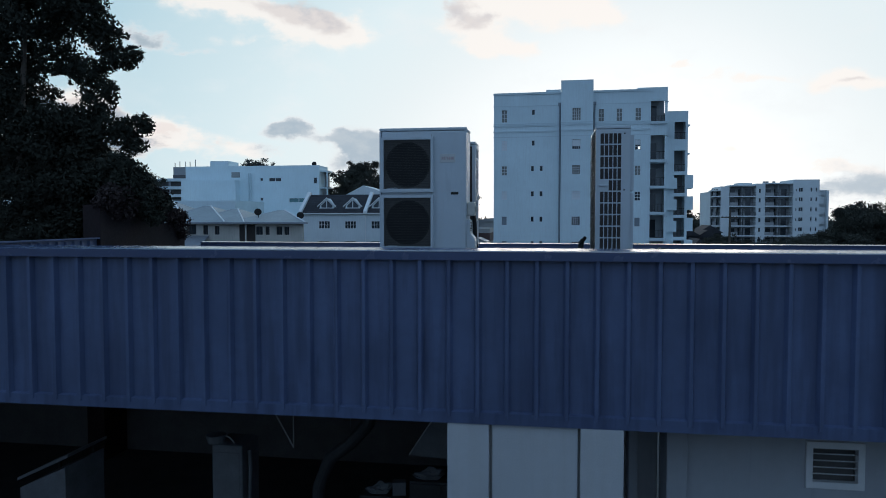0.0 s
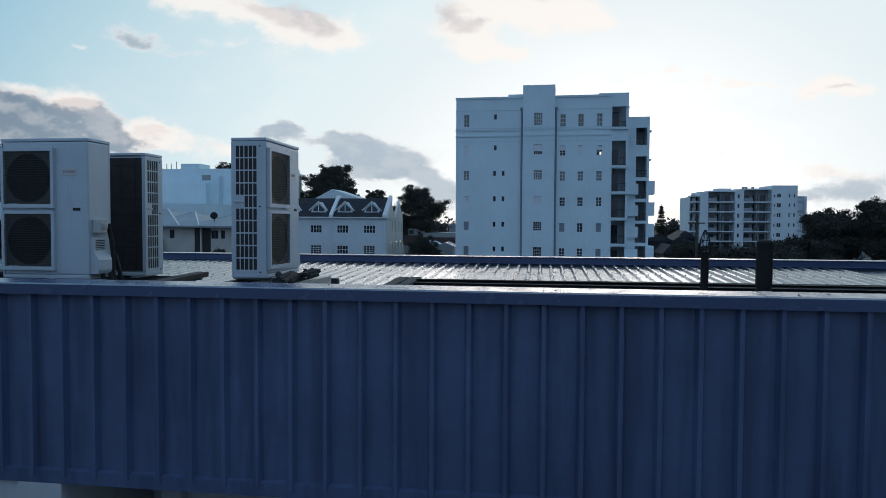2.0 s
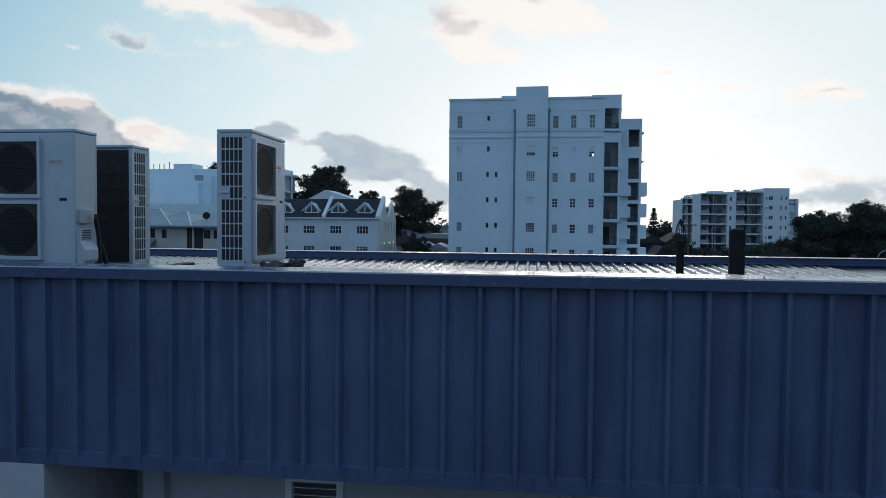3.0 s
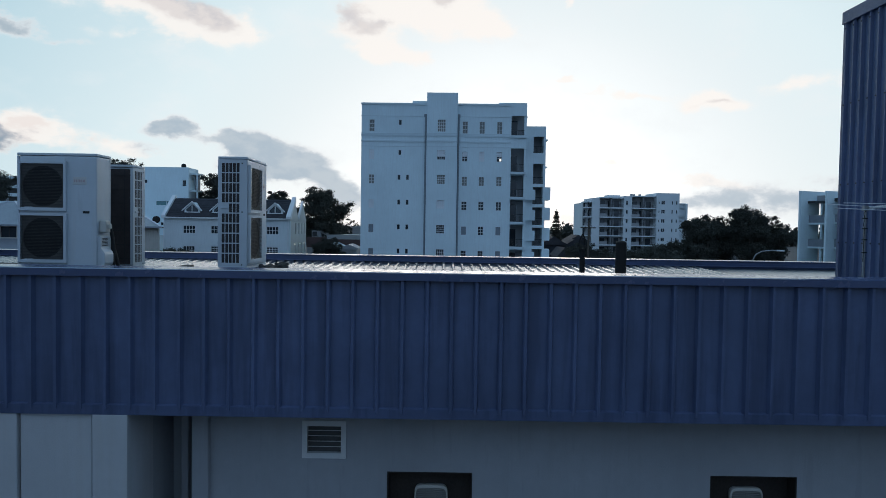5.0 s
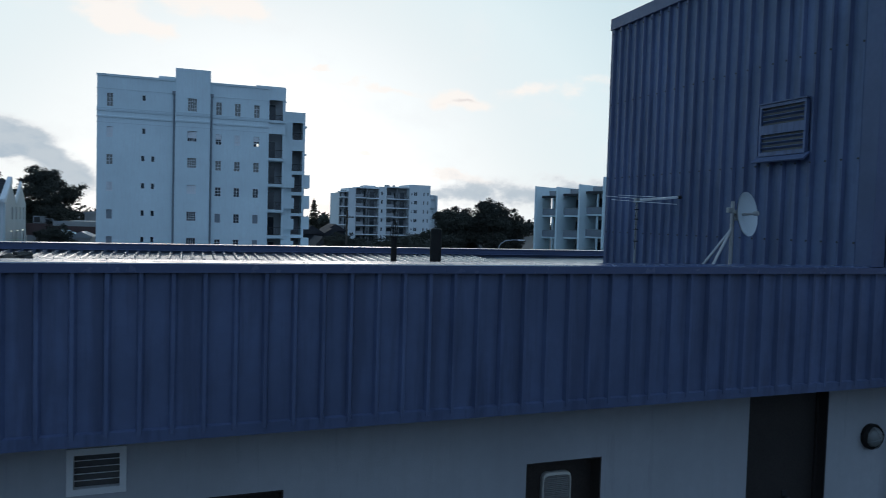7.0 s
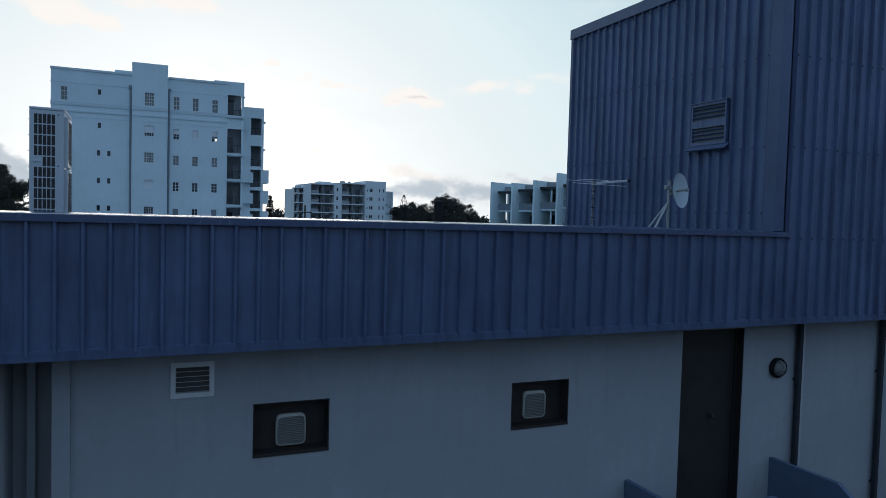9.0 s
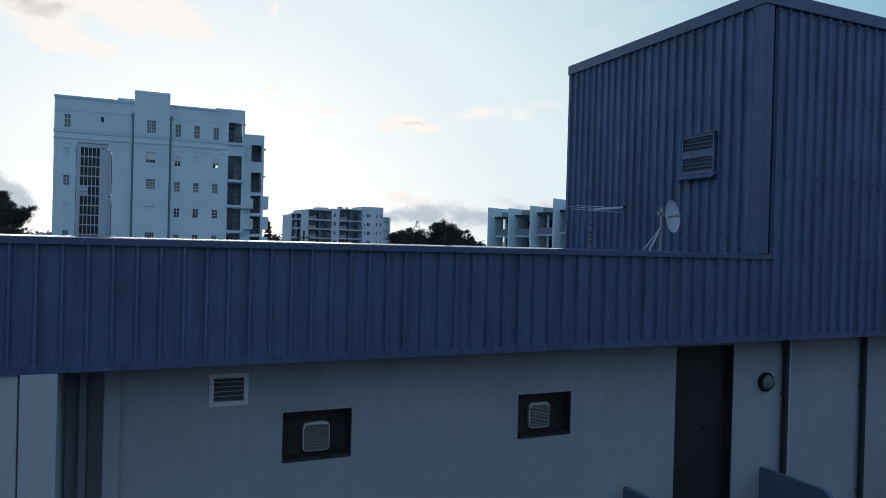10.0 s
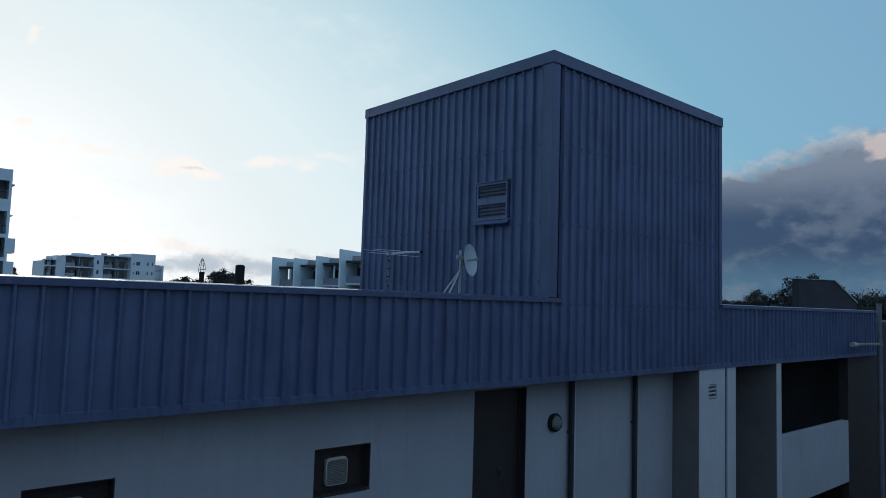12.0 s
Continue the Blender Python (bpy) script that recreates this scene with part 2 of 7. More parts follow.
def material(name, base, rough=0.6, metal=0.0, scale=3.0, vary=0.25, bump=0.0, bump_scale=40.0, streak=0.0, random=0.0, stain=None, coat=0.0, spec=0.5, even=False):
    """A surface with large stains and fine grain in colour, roughness and relief."""
    m = bpy.data.materials.new(name)
    m.use_nodes = True
    n, l = m.node_tree.nodes, m.node_tree.links
    b = n["Principled BSDF"]
    b.inputs["Metallic"].default_value = metal
    b.inputs["Specular IOR Level"].default_value = spec
    b.inputs["Coat Weight"].default_value = coat
    pos = n.new("ShaderNodeTexCoord").outputs["Object"]
    geo = n.new("ShaderNodeNewGeometry").outputs["Position"]

    def noise_at(s, detail, stretched=(1, 1, 1)):
        mp = n.new("ShaderNodeMapping")
        mp.inputs["Scale"].default_value = stretched
        l.new(geo, mp.inputs[0])
        t = n.new("ShaderNodeTexNoise")
        l.new(mp.outputs[0], t.inputs["Vector"])
        t.inputs["Scale"].default_value, t.inputs["Detail"].default_value, t.inputs["Roughness"].default_value = s, detail, 0.6
        return t.outputs["Fac"]

    def mixc(f, a, c, mode="MIX"):
        x = n.new("ShaderNodeMix")
        x.data_type, x.blend_type = "RGBA", mode
        for s, v in ((x.inputs[0], f), (x.inputs[6], a), (x.inputs[7], c)):
            if isinstance(v, (int, float)):
                s.default_value = v
            elif isinstance(v, tuple):
                s.default_value = (*v, 1)
            else:
                l.new(v, s)
        return x.outputs[2]

    def rng(v, a, c, lo, hi):
        x = n.new("ShaderNodeMapRange")
        l.new(v, x.inputs[0])
        for k, val in zip(("From Min", "From Max", "To Min", "To Max"), (a, c, lo, hi)):
            x.inputs[k].default_value = val
        return x.outputs[0]

    big, fine = noise_at(scale, 4), noise_at(scale * 14, 5)
    dark = tuple(c * (1 - vary) for c in base)
    light = tuple(min(1, c * (1 + vary * 0.6)) for c in base)
    col = mixc(rng(big, 0.3, 0.7, 0, 1), dark, light)
    col = mixc(rng(fine, 0.3, 0.7, 0, 0.35), col, dark)
    if streak:
        run = noise_at(5.0, 4, (1.6, 1.6, 0.12))
        col = mixc(rng(run, 0.47, 0.64, 0, streak), col, stain or tuple(c * 0.45 for c in base))
        drip = noise_at(11.0, 3, (1.0, 1.0, 0.10))
        col = mixc(rng(drip, 0.61, 0.68, 0, streak * 0.6), col, tuple(c * 0.5 for c in base))
    if random:
        info = n.new("ShaderNodeObjectInfo").outputs["Random"]
        col = mixc(rng(info, 0, 1, 0, random), col, tuple(c * 0.6 for c in base))
    l.new(col, b.inputs["Base Color"])
    l.new(rng(big if even else fine, 0.3, 0.7, max(0.02, rough - (0.03 if even else 0.1)), min(1, rough + (0.04 if even else 0.12))), b.inputs["Roughness"])
    if bump:
        bp = n.new("ShaderNodeBump")
        bp.inputs["Strength"].default_value, bp.inputs["Distance"].default_value = bump, 0.01
        l.new(noise_at(bump_scale, 4), bp.inputs["Height"])
        l.new(bp.outputs[0], b.inputs["Normal"])
    return m


def glass(name, tint=(0.03, 0.04, 0.05), rough=0.04):
    m = bpy.data.materials.new(name)
    m.use_nodes = True
    b = m.node_tree.nodes["Principled BSDF"]
    b.inputs["Base Color"].default_value = (*tint, 1)
    b.inputs["Roughness"].default_value, b.inputs["IOR"].default_value = rough, 1.5
    return m


def glow(name, colour, strength):
    m = bpy.data.materials.new(name)
    m.use_nodes = True
    b = m.node_tree.nodes["Principled BSDF"]
    b.inputs["Base Color"].default_value = (*colour, 1)
    b.inputs["Emission Color"].default_value = (*colour, 1)
    b.inputs["Emission Strength"].default_value = strength
    return m


BLUE = material("blue_colour_steel", (0.101, 0.136, 0.248), 0.44, 0.0, 1.1, 0.28, 0.06, 30, 0.60, 0.20, stain=(0.044, 0.058, 0.115))
COPING = material("blue_steel_capping", (0.070, 0.094, 0.180), 0.20, 0.0, 0.8, 0.14, 0.02, 30, spec=0.6)
BLUE_TRIM = material("blue_steel_flashing", (0.074, 0.098, 0.185), 0.42, 0.0, 1.5, 0.18, 0.04, 30)
ZINC = material("galvanised_roof_steel", (0.27, 0.295, 0.33), 0.27, 0.92, 0.6, 0.12, 0.0, 25, 0.0, 0.14, even=True)
RENDER_WHITE = material("painted_render", (0.385, 0.40, 0.43), 0.85, 0.0, 0.9, 0.12, 0.25, 120, 0.25, stain=(0.325, 0.33, 0.345))
PIER_WHITE = material("pier_paint", (0.50, 0.51, 0.53), 0.8, 0.0, 1.2, 0.10, 0.2, 90, 0.2, stain=(0.4, 0.39, 0.37))
# dark tone standing in for the shade inside openings and decks
DARK = material("shaded_interior", (0.13, 0.125, 0.125), 0.9, 0.0, 2.0, 0.3, 0.1, 60)
DOOR_DARK = material("brown_black_door_paint", (0.030, 0.025, 0.024), 0.55, 0.0, 3.0, 0.25, 0.05, 60)
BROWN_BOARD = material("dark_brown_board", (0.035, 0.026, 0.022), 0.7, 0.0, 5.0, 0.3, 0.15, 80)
ALU = material("painted_aluminium_white", (0.70, 0.71, 0.72), 0.45, 0.0, 4.0, 0.10, 0.03, 80)
FAN_PLASTIC = material("aged_white_plastic", (0.55, 0.53, 0.48), 0.5, 0.0, 6.0, 0.12, 0.03, 80)
AC_WHITE = material("ac_casing_paint", (0.52, 0.57, 0.61), 0.42, 0.0, 2.0, 0.07, 0.03, 60, 0.2, stain=(0.48, 0.46, 0.42))
AC_SHROUD = material("ac_shroud_grey", (0.105, 0.102, 0.096), 0.6, 0.0, 4.0, 0.2)
AC_GREY = material("ac_grille_grey", (0.34, 0.34, 0.33), 0.55, 0.0, 4.0, 0.12, 0.04, 60)
AC_DARK = material("ac_fan_black", (0.010, 0.010, 0.010), 0.7, 0.0, 6.0, 0.3)
FAN_BLADE = material("fan_blade_plastic", (0.012, 0.012, 0.012), 0.7, 0.0, 6.0, 0.2)
AC_WIRE = material("ac_guard_wire", (0.045, 0.043, 0.042), 0.6, 0.1, 6.0, 0.2)
AC_COIL = material("ac_coil_fins", (0.052, 0.040, 0.037), 0.6, 0.3, 8.0, 0.3, 0.5, 300)
BADGE = material("badge_grey", (0.54, 0.54, 0.53), 0.4, 0.0, 8.0, 0.05)
DARK_STEEL = material("dark_oxidised_steel", (0.040, 0.042, 0.046), 0.6, 0.2, 4.0, 0.3, 0.1, 60)
BADGE_RED = material("badge_faded_red", (0.46, 0.36, 0.36), 0.5, 0.0, 8.0, 0.1)
TIMBER = material("weathered_timber", (0.075, 0.064, 0.058), 0.85, 0.0, 5.0, 0.35, 0.5, 60, 0.3)
GALV = material("galvanised_steel", (0.34, 0.35, 0.36), 0.45, 0.7, 4.0, 0.2, 0.05, 80)
BLACK_RUBBER = material("black_pipe_lagging", (0.018, 0.018, 0.018), 0.75, 0.0, 9.0, 0.35, 0.4, 90)
PIPE_BLACK = material("black_vent_pipe", (0.020, 0.018, 0.017), 0.7, 0.0, 9.0, 0.4, 0.2, 60, spec=0.25)
DISH_WHITE = material("dish_white_enamel", (0.55, 0.61, 0.64), 0.35, 0.0, 5.0, 0.06)
LAMP_GLASS = material("frosted_lamp_glass", (0.20, 0.21, 0.21), 0.35, 0.0, 9.0, 0.1)
CONCRETE = material("concrete", (0.30, 0.29, 0.28), 0.9, 0.0, 1.5, 0.25, 0.3, 60)
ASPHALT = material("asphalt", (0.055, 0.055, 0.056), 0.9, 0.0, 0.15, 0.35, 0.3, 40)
STAIR_BLUE = material("blue_painted_balustrade", (0.10, 0.14, 0.22), 0.55, 0.0, 2.0, 0.15, 0.05, 40)
APT_WHITE = material("apartment_render", (0.71, 0.82, 0.85), 0.85, 0.0, 0.25, 0.08, 0.1, 30, 0.12, stain=(0.52, 0.52, 0.52))
# render of the far block, made paler to hold the haze before it
FAR_WHITE = material("far_render_haze_lifted", (0.70, 0.74, 0.75), 0.85, 0.0, 0.2, 0.08, 0.0, 30, 0.12, stain=(0.66, 0.66, 0.66))
APT_TRIM = material("apartment_band", (0.62, 0.715, 0.745), 0.85, 0.0, 0.4, 0.08)
# darker render: shade painted into balcony recesses, plain grey on low buildings
APT_SHADE = material("grey_and_shaded_render", (0.33, 0.34, 0.35), 0.85, 0.0, 0.4, 0.12)
HOUSE_WALL = material("cream_render", (0.60, 0.56, 0.50), 0.9, 0.0, 0.5, 0.15, 0.1, 20, 0.2)
TOWN_WALL = material("townhouse_render", (0.70, 0.745, 0.76), 0.85, 0.0, 0.4, 0.08, 0.1, 20, 0.1)
TOWN_SIDE = material("townhouse_gable_render", (0.66, 0.62, 0.58), 0.85, 0.0, 0.4, 0.1)
TILE = material("dark_roof_tiles", (0.055, 0.055, 0.062), 0.85, 0.0, 0.8, 0.3, 0.3, 12, spec=0.12)
IRON = material("iron_sheet_roof", (0.30, 0.32, 0.35), 0.5, 0.2, 0.4, 0.15, 0.1, 20)
WHITE_TRIM = material("white_trim", (0.78, 0.78, 0.78), 0.6, 0.0, 2.0, 0.06)
# brick red taken far down to include the deep shade under the tree
BRICK_RED = material("shaded_red_brick", (0.019, 0.0085, 0.0095), 0.9, 0.0, 2.0, 0.35, 0.3, 30)
BRICK_DULL = material("dull_red_fascia", (0.095, 0.060, 0.060), 0.85, 0.0, 0.6, 0.25)
WINDOW = glass("window_glass")
WINDOW_TEAL = glass("teal_glass", (0.10, 0.24, 0.25), 0.08)
# brown-grey that holds the shade of the pier sides in its colour
RETURN_SHADE = material("shaded_brown_grey_paint", (0.17, 0.155, 0.15), 0.9, 0.0, 1.5, 0.2, 0.2, 60)
WALL_DARK = material("dark_grey_render", (0.032, 0.035, 0.042), 0.9, 0.0, 1.5, 0.25, 0.2, 40)
# grey lowered so its colour carries the dimness around the deck objects
DECK_GREY = material("dimmed_grey_paint", (0.16, 0.17, 0.185), 0.7, 0.0, 4.0, 0.3)
FAN_SLAT = material("dusty_brown_slats", (0.29, 0.28, 0.26), 0.6, 0.0, 9.0, 0.2)
BLIND = material("drawn_blind", (0.80, 0.82, 0.84), 0.8, 0.0, 3.0, 0.06)
CURTAIN = material("grey_curtain", (0.25, 0.255, 0.24), 0.4, 0.0, 1.2, 0.35)
BLIND_GREY = material("grey_blind", (0.24, 0.27, 0.30), 0.5, 0.0, 1.5, 0.12)
LIT_WINDOW = glow("lit_window", (1.0, 0.93, 0.80), 0.9)
WALL_LAMP_ON = glow("lit_wall_lamp", (1.0, 0.95, 0.85), 0.9)
RAIL = material("balcony_rail", (0.05, 0.05, 0.055), 0.5, 0.3, 4.0, 0.2)
LEAF = material("leaves_dark_green", (0.046, 0.048, 0.038), 0.8, 0.0, 0.6, 0.4, random=0.2, spec=0.05)
# leaf colour raised to paint in the haze over distant trees
LEAF_FAR = material("far_foliage_haze_lifted", (0.082, 0.084, 0.072), 0.9, 0.0, 0.2, 0.3, spec=0.0)
LEAF_RED = material("dark_reddish_leaves", (0.034, 0.018, 0.017), 0.8, 0.0, 0.6, 0.4)
PINE = material("pine_needles", (0.070, 0.066, 0.052), 0.8, 0.0, 0.4, 0.35, spec=0.0)
BARK = material("bark", (0.10, 0.08, 0.065), 0.95, 0.0, 2.0, 0.35, 0.6, 14)

# ---- mesh helpers ----


def part(name, bm, mat, parent=None, label=""):
    """Links a bmesh as one mesh object under a thing or a part."""
    me = bpy.data.meshes.new(name)
    bm.to_mesh(me)
    bm.free()
    return mesh_part(name, me, mat, parent, label)


def mesh_part(name, me, mat, parent=None, label=""):
    if mat and not me.materials:
        me.materials.append(mat)
    ob = new(name, me)
    if parent is not None:
        ob.parent = parent
        ob.matrix_parent_inverse = Matrix.Identity(4)
    if label:
        ob["label"] = label
    return ob


def thing(name, label, category, m=None, group="", kind=""):
    """An Empty at the base of a thing."""
    ob = new(name)
    ob.empty_display_size = 0.1
    if m is not None:
        ob.matrix_basis = m
    return tagged(ob, label, category, group, kind)


def solid(name, bm, mat, label, category, m=None, group="", kind=""):
    ob = part(name, bm, mat)
    if m is not None:
        ob.matrix_basis = m
    return tagged(ob, label, category, group, kind)


def structure(name, bm, mat, label=""):
    return tagged(part(name, bm, mat), label or name.replace("_", " "), name.split("_")[0], kind="structure")


def box(bm, x0, x1, y0, y1, z0, z1, bevel=0.0):
    r = bmesh.ops.create_cube(bm, size=1.0, matrix=Matrix.Translation(((x0 + x1) / 2, (y0 + y1) / 2, (z0 + z1) / 2)) @ Matrix.Diagonal((abs(x1 - x0), abs(y1 - y0), abs(z1 - z0), 1)))
    if bevel:
        es = list({e for v in r["verts"] for e in v.link_edges})
        bmesh.ops.bevel(bm, geom=es, offset=bevel, segments=2, affect="EDGES", profile=0.5)
    return bm


def nb():
    return bmesh.new()


def boxed(*a, **k):
    return box(nb(), *a, **k)


def rod(bm, p, q, r, n=10, r2=None):
    p, q = Vector(p), Vector(q)
    d = q - p
    m = Matrix.Translation((p + q) / 2) @ d.to_track_quat("Z", "Y").to_matrix().to_4x4()
    bmesh.ops.create_cone(bm, cap_ends=True, segments=n, radius1=r, radius2=r if r2 is None else r2, depth=d.length, matrix=m)
    return bm


def bent(bm, pts, r, n=8):
    """A pipe through points with balls at its bends."""
    for a, b in zip(pts, pts[1:]):
        rod(bm, a, b, r, n)
    for p in pts[1:-1]:
        bmesh.ops.create_uvsphere(bm, u_segments=n, v_segments=6, radius=r, matrix=Matrix.Translation(p))
    return bm


def face(bm, pts):
    return bm.faces.new([bm.verts.new(p) for p in pts])


def prism(bm, outline, y0, y1):
    """An outline in x, z pushed from y0 to y1."""
    a = [bm.verts.new((x, y0, z)) for x, z in outline]
    b = [bm.verts.new((x, y1, z)) for x, z in outline]
    bm.faces.new(a)
    bm.faces.new(b[::-1])
    k = len(a)
    for i in range(k):
        bm.faces.new((a[i], b[i], b[(i + 1) % k], a[(i + 1) % k]))
    bmesh.ops.recalc_face_normals(bm, faces=bm.faces)
    return bm


def prism_x(bm, outline, x0, x1):
    """An outline in y, z pushed from x0 to x1."""
    a = [bm.verts.new((x0, y, z)) for y, z in outline]
    b = [bm.verts.new((x1, y, z)) for y, z in outline]
    bm.faces.new(a)
    bm.faces.new(b[::-1])
    k = len(a)
    for i in range(k):
        bm.faces.new((a[i], b[i], b[(i + 1) % k], a[(i + 1) % k]))
    bmesh.ops.recalc_face_normals(bm, faces=bm.faces)
    return bm


def holed(bm, u0, u1, z0, z1, holes, thick):
    """A wall in the x, z plane with its face at y = 0, of a thickness, with openings (x0, x1, z0, z1) right through it."""
    us = sorted({u0, u1, *[min(max(h[i], u0), u1) for h in holes for i in (0, 1)]})
    zs = sorted({z0, z1, *[min(max(h[i], z0), z1) for h in holes for i in (2, 3)]})

    def open_at(i, j):
        if not (0 <= i < len(us) - 1 and 0 <= j < len(zs) - 1):
            return True
        cu, cz = (us[i] + us[i + 1]) / 2, (zs[j] + zs[j + 1]) / 2
        return any(h[0] < cu < h[1] and h[2] < cz < h[3] for h in holes)

    for i in range(len(us) - 1):
        for j in range(len(zs) - 1):
            if open_at(i, j):
                continue
            a, b, c, d = us[i], us[i + 1], zs[j], zs[j + 1]
            face(bm, [(a, 0, c), (b, 0, c), (b, 0, d), (a, 0, d)])
            face(bm, [(a, thick, c), (a, thick, d), (b, thick, d), (b, thick, c)])
            if open_at(i - 1, j):
                face(bm, [(a, 0, c), (a, 0, d), (a, thick, d), (a, thick, c)])
            if open_at(i + 1, j):
                face(bm, [(b, 0, c), (b, thick, c), (b, thick, d), (b, 0, d)])
            if open_at(i, j - 1):
                face(bm, [(a, 0, c), (a, thick, c), (b, thick, c), (b, 0, c)])
            if open_at(i, j + 1):
                face(bm, [(a, 0, d), (b, 0, d), (b, thick, d), (a, thick, d)])
    bmesh.ops.remove_doubles(bm, verts=bm.verts, dist=0.0005)
    bmesh.ops.recalc_face_normals(bm, faces=bm.faces)
    return bm


def shift(bm, m):
    bmesh.ops.transform(bm, matrix=m, verts=bm.verts)
    return bm

# ---- the near building: ground, wall below, cladding, roof, tower ----
ground_mesh = nb()
bmesh.ops.create_grid(ground_mesh, x_segments=8, y_segments=8, size=2400)
structure("ground", ground_mesh, ASPHALT, "dark asphalt and bare ground")

RIB, SHEET = 0.1905, 0.762
RIB_X0 = 2.267
WALL_Y = 0.52
FRONT_L, TOWER_L, TOWER_R, FRONT_R = -12.19, 8.905, 13.71, 22.0
TOWER_D, TOWER_T = 4.43, 10.39
CLAD_B, CLAD_T = 5.85, 6.95


def sheet_mesh(name, width, height, tall=0.038, foot=0.050, top=0.022, pitch=RIB, skew=None):
    """A ribbed steel sheet in x, z: face to -y, a rib at each pitch from its left edge, a thin lip round it."""
    prof = []
    k = int(round(width / pitch))
    for i in range(k):
        c = (i + 0.08) * pitch + foot / 2
        prof += [(c - foot / 2, 0), (c - top / 2, -tall), (c + top / 2, -tall), (c + foot / 2, 0)]
    prof = [(0, 0)] + [p for p in prof if p[0] < width - 0.001] + [(width, 0)]
    bm = nb()
    lo = [bm.verts.new((x, y, 0)) for x, y in prof]
    hi = [bm.verts.new((x, y, height)) for x, y in prof]
    bk = [bm.verts.new((0, 0.004, 0)), bm.verts.new((width, 0.004, 0)), bm.verts.new((width, 0.004, height)), bm.verts.new((0, 0.004, height))]
    for i in range(len(prof) - 1):
        bm.faces.new((lo[i], lo[i + 1], hi[i + 1], hi[i]))
    bm.faces.new((bk[0], bk[3], bk[2], bk[1]))
    me = bpy.data.meshes.new(name)
    bm.to_mesh(me)
    bm.free()
    me.materials.append(BLUE)
    return me


# wall behind the cladding, one body with the tower
front = structure("wall_front", boxed(FRONT_L, FRONT_R, 0.035, 0.12, CLAD_B + 0.02, 6.97), BLUE_TRIM, "parapet wall clad in ribbed blue steel sheet")
tower = structure("wall_tower", boxed(TOWER_L + 0.035, TOWER_R - 0.035, 0.13, TOWER_D - 0.035, 6.0, TOWER_T - 0.03), BLUE_TRIM, "plant room tower clad in ribbed blue steel sheet")

low_sheet = sheet_mesh("cladding_sheet", SHEET, CLAD_T - CLAD_B - 0.04)
tall_sheet = sheet_mesh("cladding_sheet_tall", SHEET, TOWER_T - 0.12 - (CLAD_B + 0.04))
side_sheet = sheet_mesh("cladding_sheet_side", SHEET, TOWER_T - 0.12 - 6.2)


def screws(name, spots, parent):
    bm = nb()
    for x, y, z, ax in spots:
        d = {"y": (0, -0.008, 0), "x": (-0.008, 0, 0), "z": (0, 0, 0.008)}[ax]
        rod(bm, (x, y, z), (x + 1.4 * d[0], y + 1.4 * d[1], z + 1.4 * d[2]), 0.0105, 6)
    return tagged(part(name, bm, DARK_STEEL, parent), kind="stuff")


# front sheets: low along the parapet, tall over the tower
n0 = math.floor((FRONT_L - RIB_X0) / SHEET)
x = RIB_X0 + n0 * SHEET
spots = []
while x < FRONT_R - 0.1:
    over_tower = TOWER_L - 0.05 < x + SHEET / 2 < TOWER_R + 0.05
    ob = mesh_part("cladding_sheet", tall_sheet if over_tower else low_sheet, None, tower if over_tower else front)
    ob.location = (x, 0.03, CLAD_B + 0.04)
    if over_tower:
        for k in range(4):
            for z in (6.9, 8.0, 9.1, 10.15):
                spots.append((x + (k + 0.08) * RIB + 0.025, -0.006, z, "y"))
    x += SHEET
for i in range(6):
    ob = mesh_part("cladding_sheet", side_sheet, None, tower)
    ob.matrix_basis = Matrix.Translation((TOWER_L + 0.03, TOWER_D - 0.02 - i * SHEET * 0.955, 6.2)) @ pose(0, 0, 0, 0, 0, -90) @ Matrix.Diagonal((0.955, 1, 1, 1))
    for k in range(4):
        for z in (7.2, 8.0, 9.1, 10.15):
            spots.append((TOWER_L - 0.006, TOWER_D - 0.02 - (i * SHEET + (k + 0.08) * RIB + 0.025) * 0.955, z, "x"))
screws("screw_heads", spots, tower)

# flashings
cap = prism_x(nb(), [(-0.022, 6.918), (-0.022, 6.975), (0.0, 6.981), (0.135, 6.992), (0.135, 6.93), (0.128, 6.93), (0.128, 6.984), (-0.014, 6.97), (-0.014, 6.918)], FRONT_L, TOWER_L + 0.26)
part("coping", cap, COPING, front, "folded blue steel capping")
part("coping", prism_x(nb(), [(-0.022, 6.918), (-0.022, 6.975), (0.0, 6.981), (0.135, 6.992), (0.135, 6.93), (0.128, 6.93), (0.128, 6.984), (-0.014, 6.97), (-0.014, 6.918)], TOWER_R, FRONT_R), BLUE_TRIM, front)
for a, b in ((FRONT_L, TOWER_L), (TOWER_L + 0.002, TOWER_R), (TOWER_R + 0.002, FRONT_R)):
    part("drip_flashing", prism_x(nb(), [(0.03, 5.93), (0.0, 5.922), (0.004, 5.845), (0.10, 5.845), (0.10, 5.93)], a, b), BLUE, front)
for jx in (-6.1, -2.5, 1.1, 4.7, 8.3):
    part("coping_joint", prism_x(nb(), [(-0.0235, 6.918), (-0.0235, 6.976), (0.0, 6.9825), (0.135, 6.9935), (0.135, 6.99), (0.0, 6.978), (-0.015, 6.918)], jx, jx + 0.06), COPING, front)
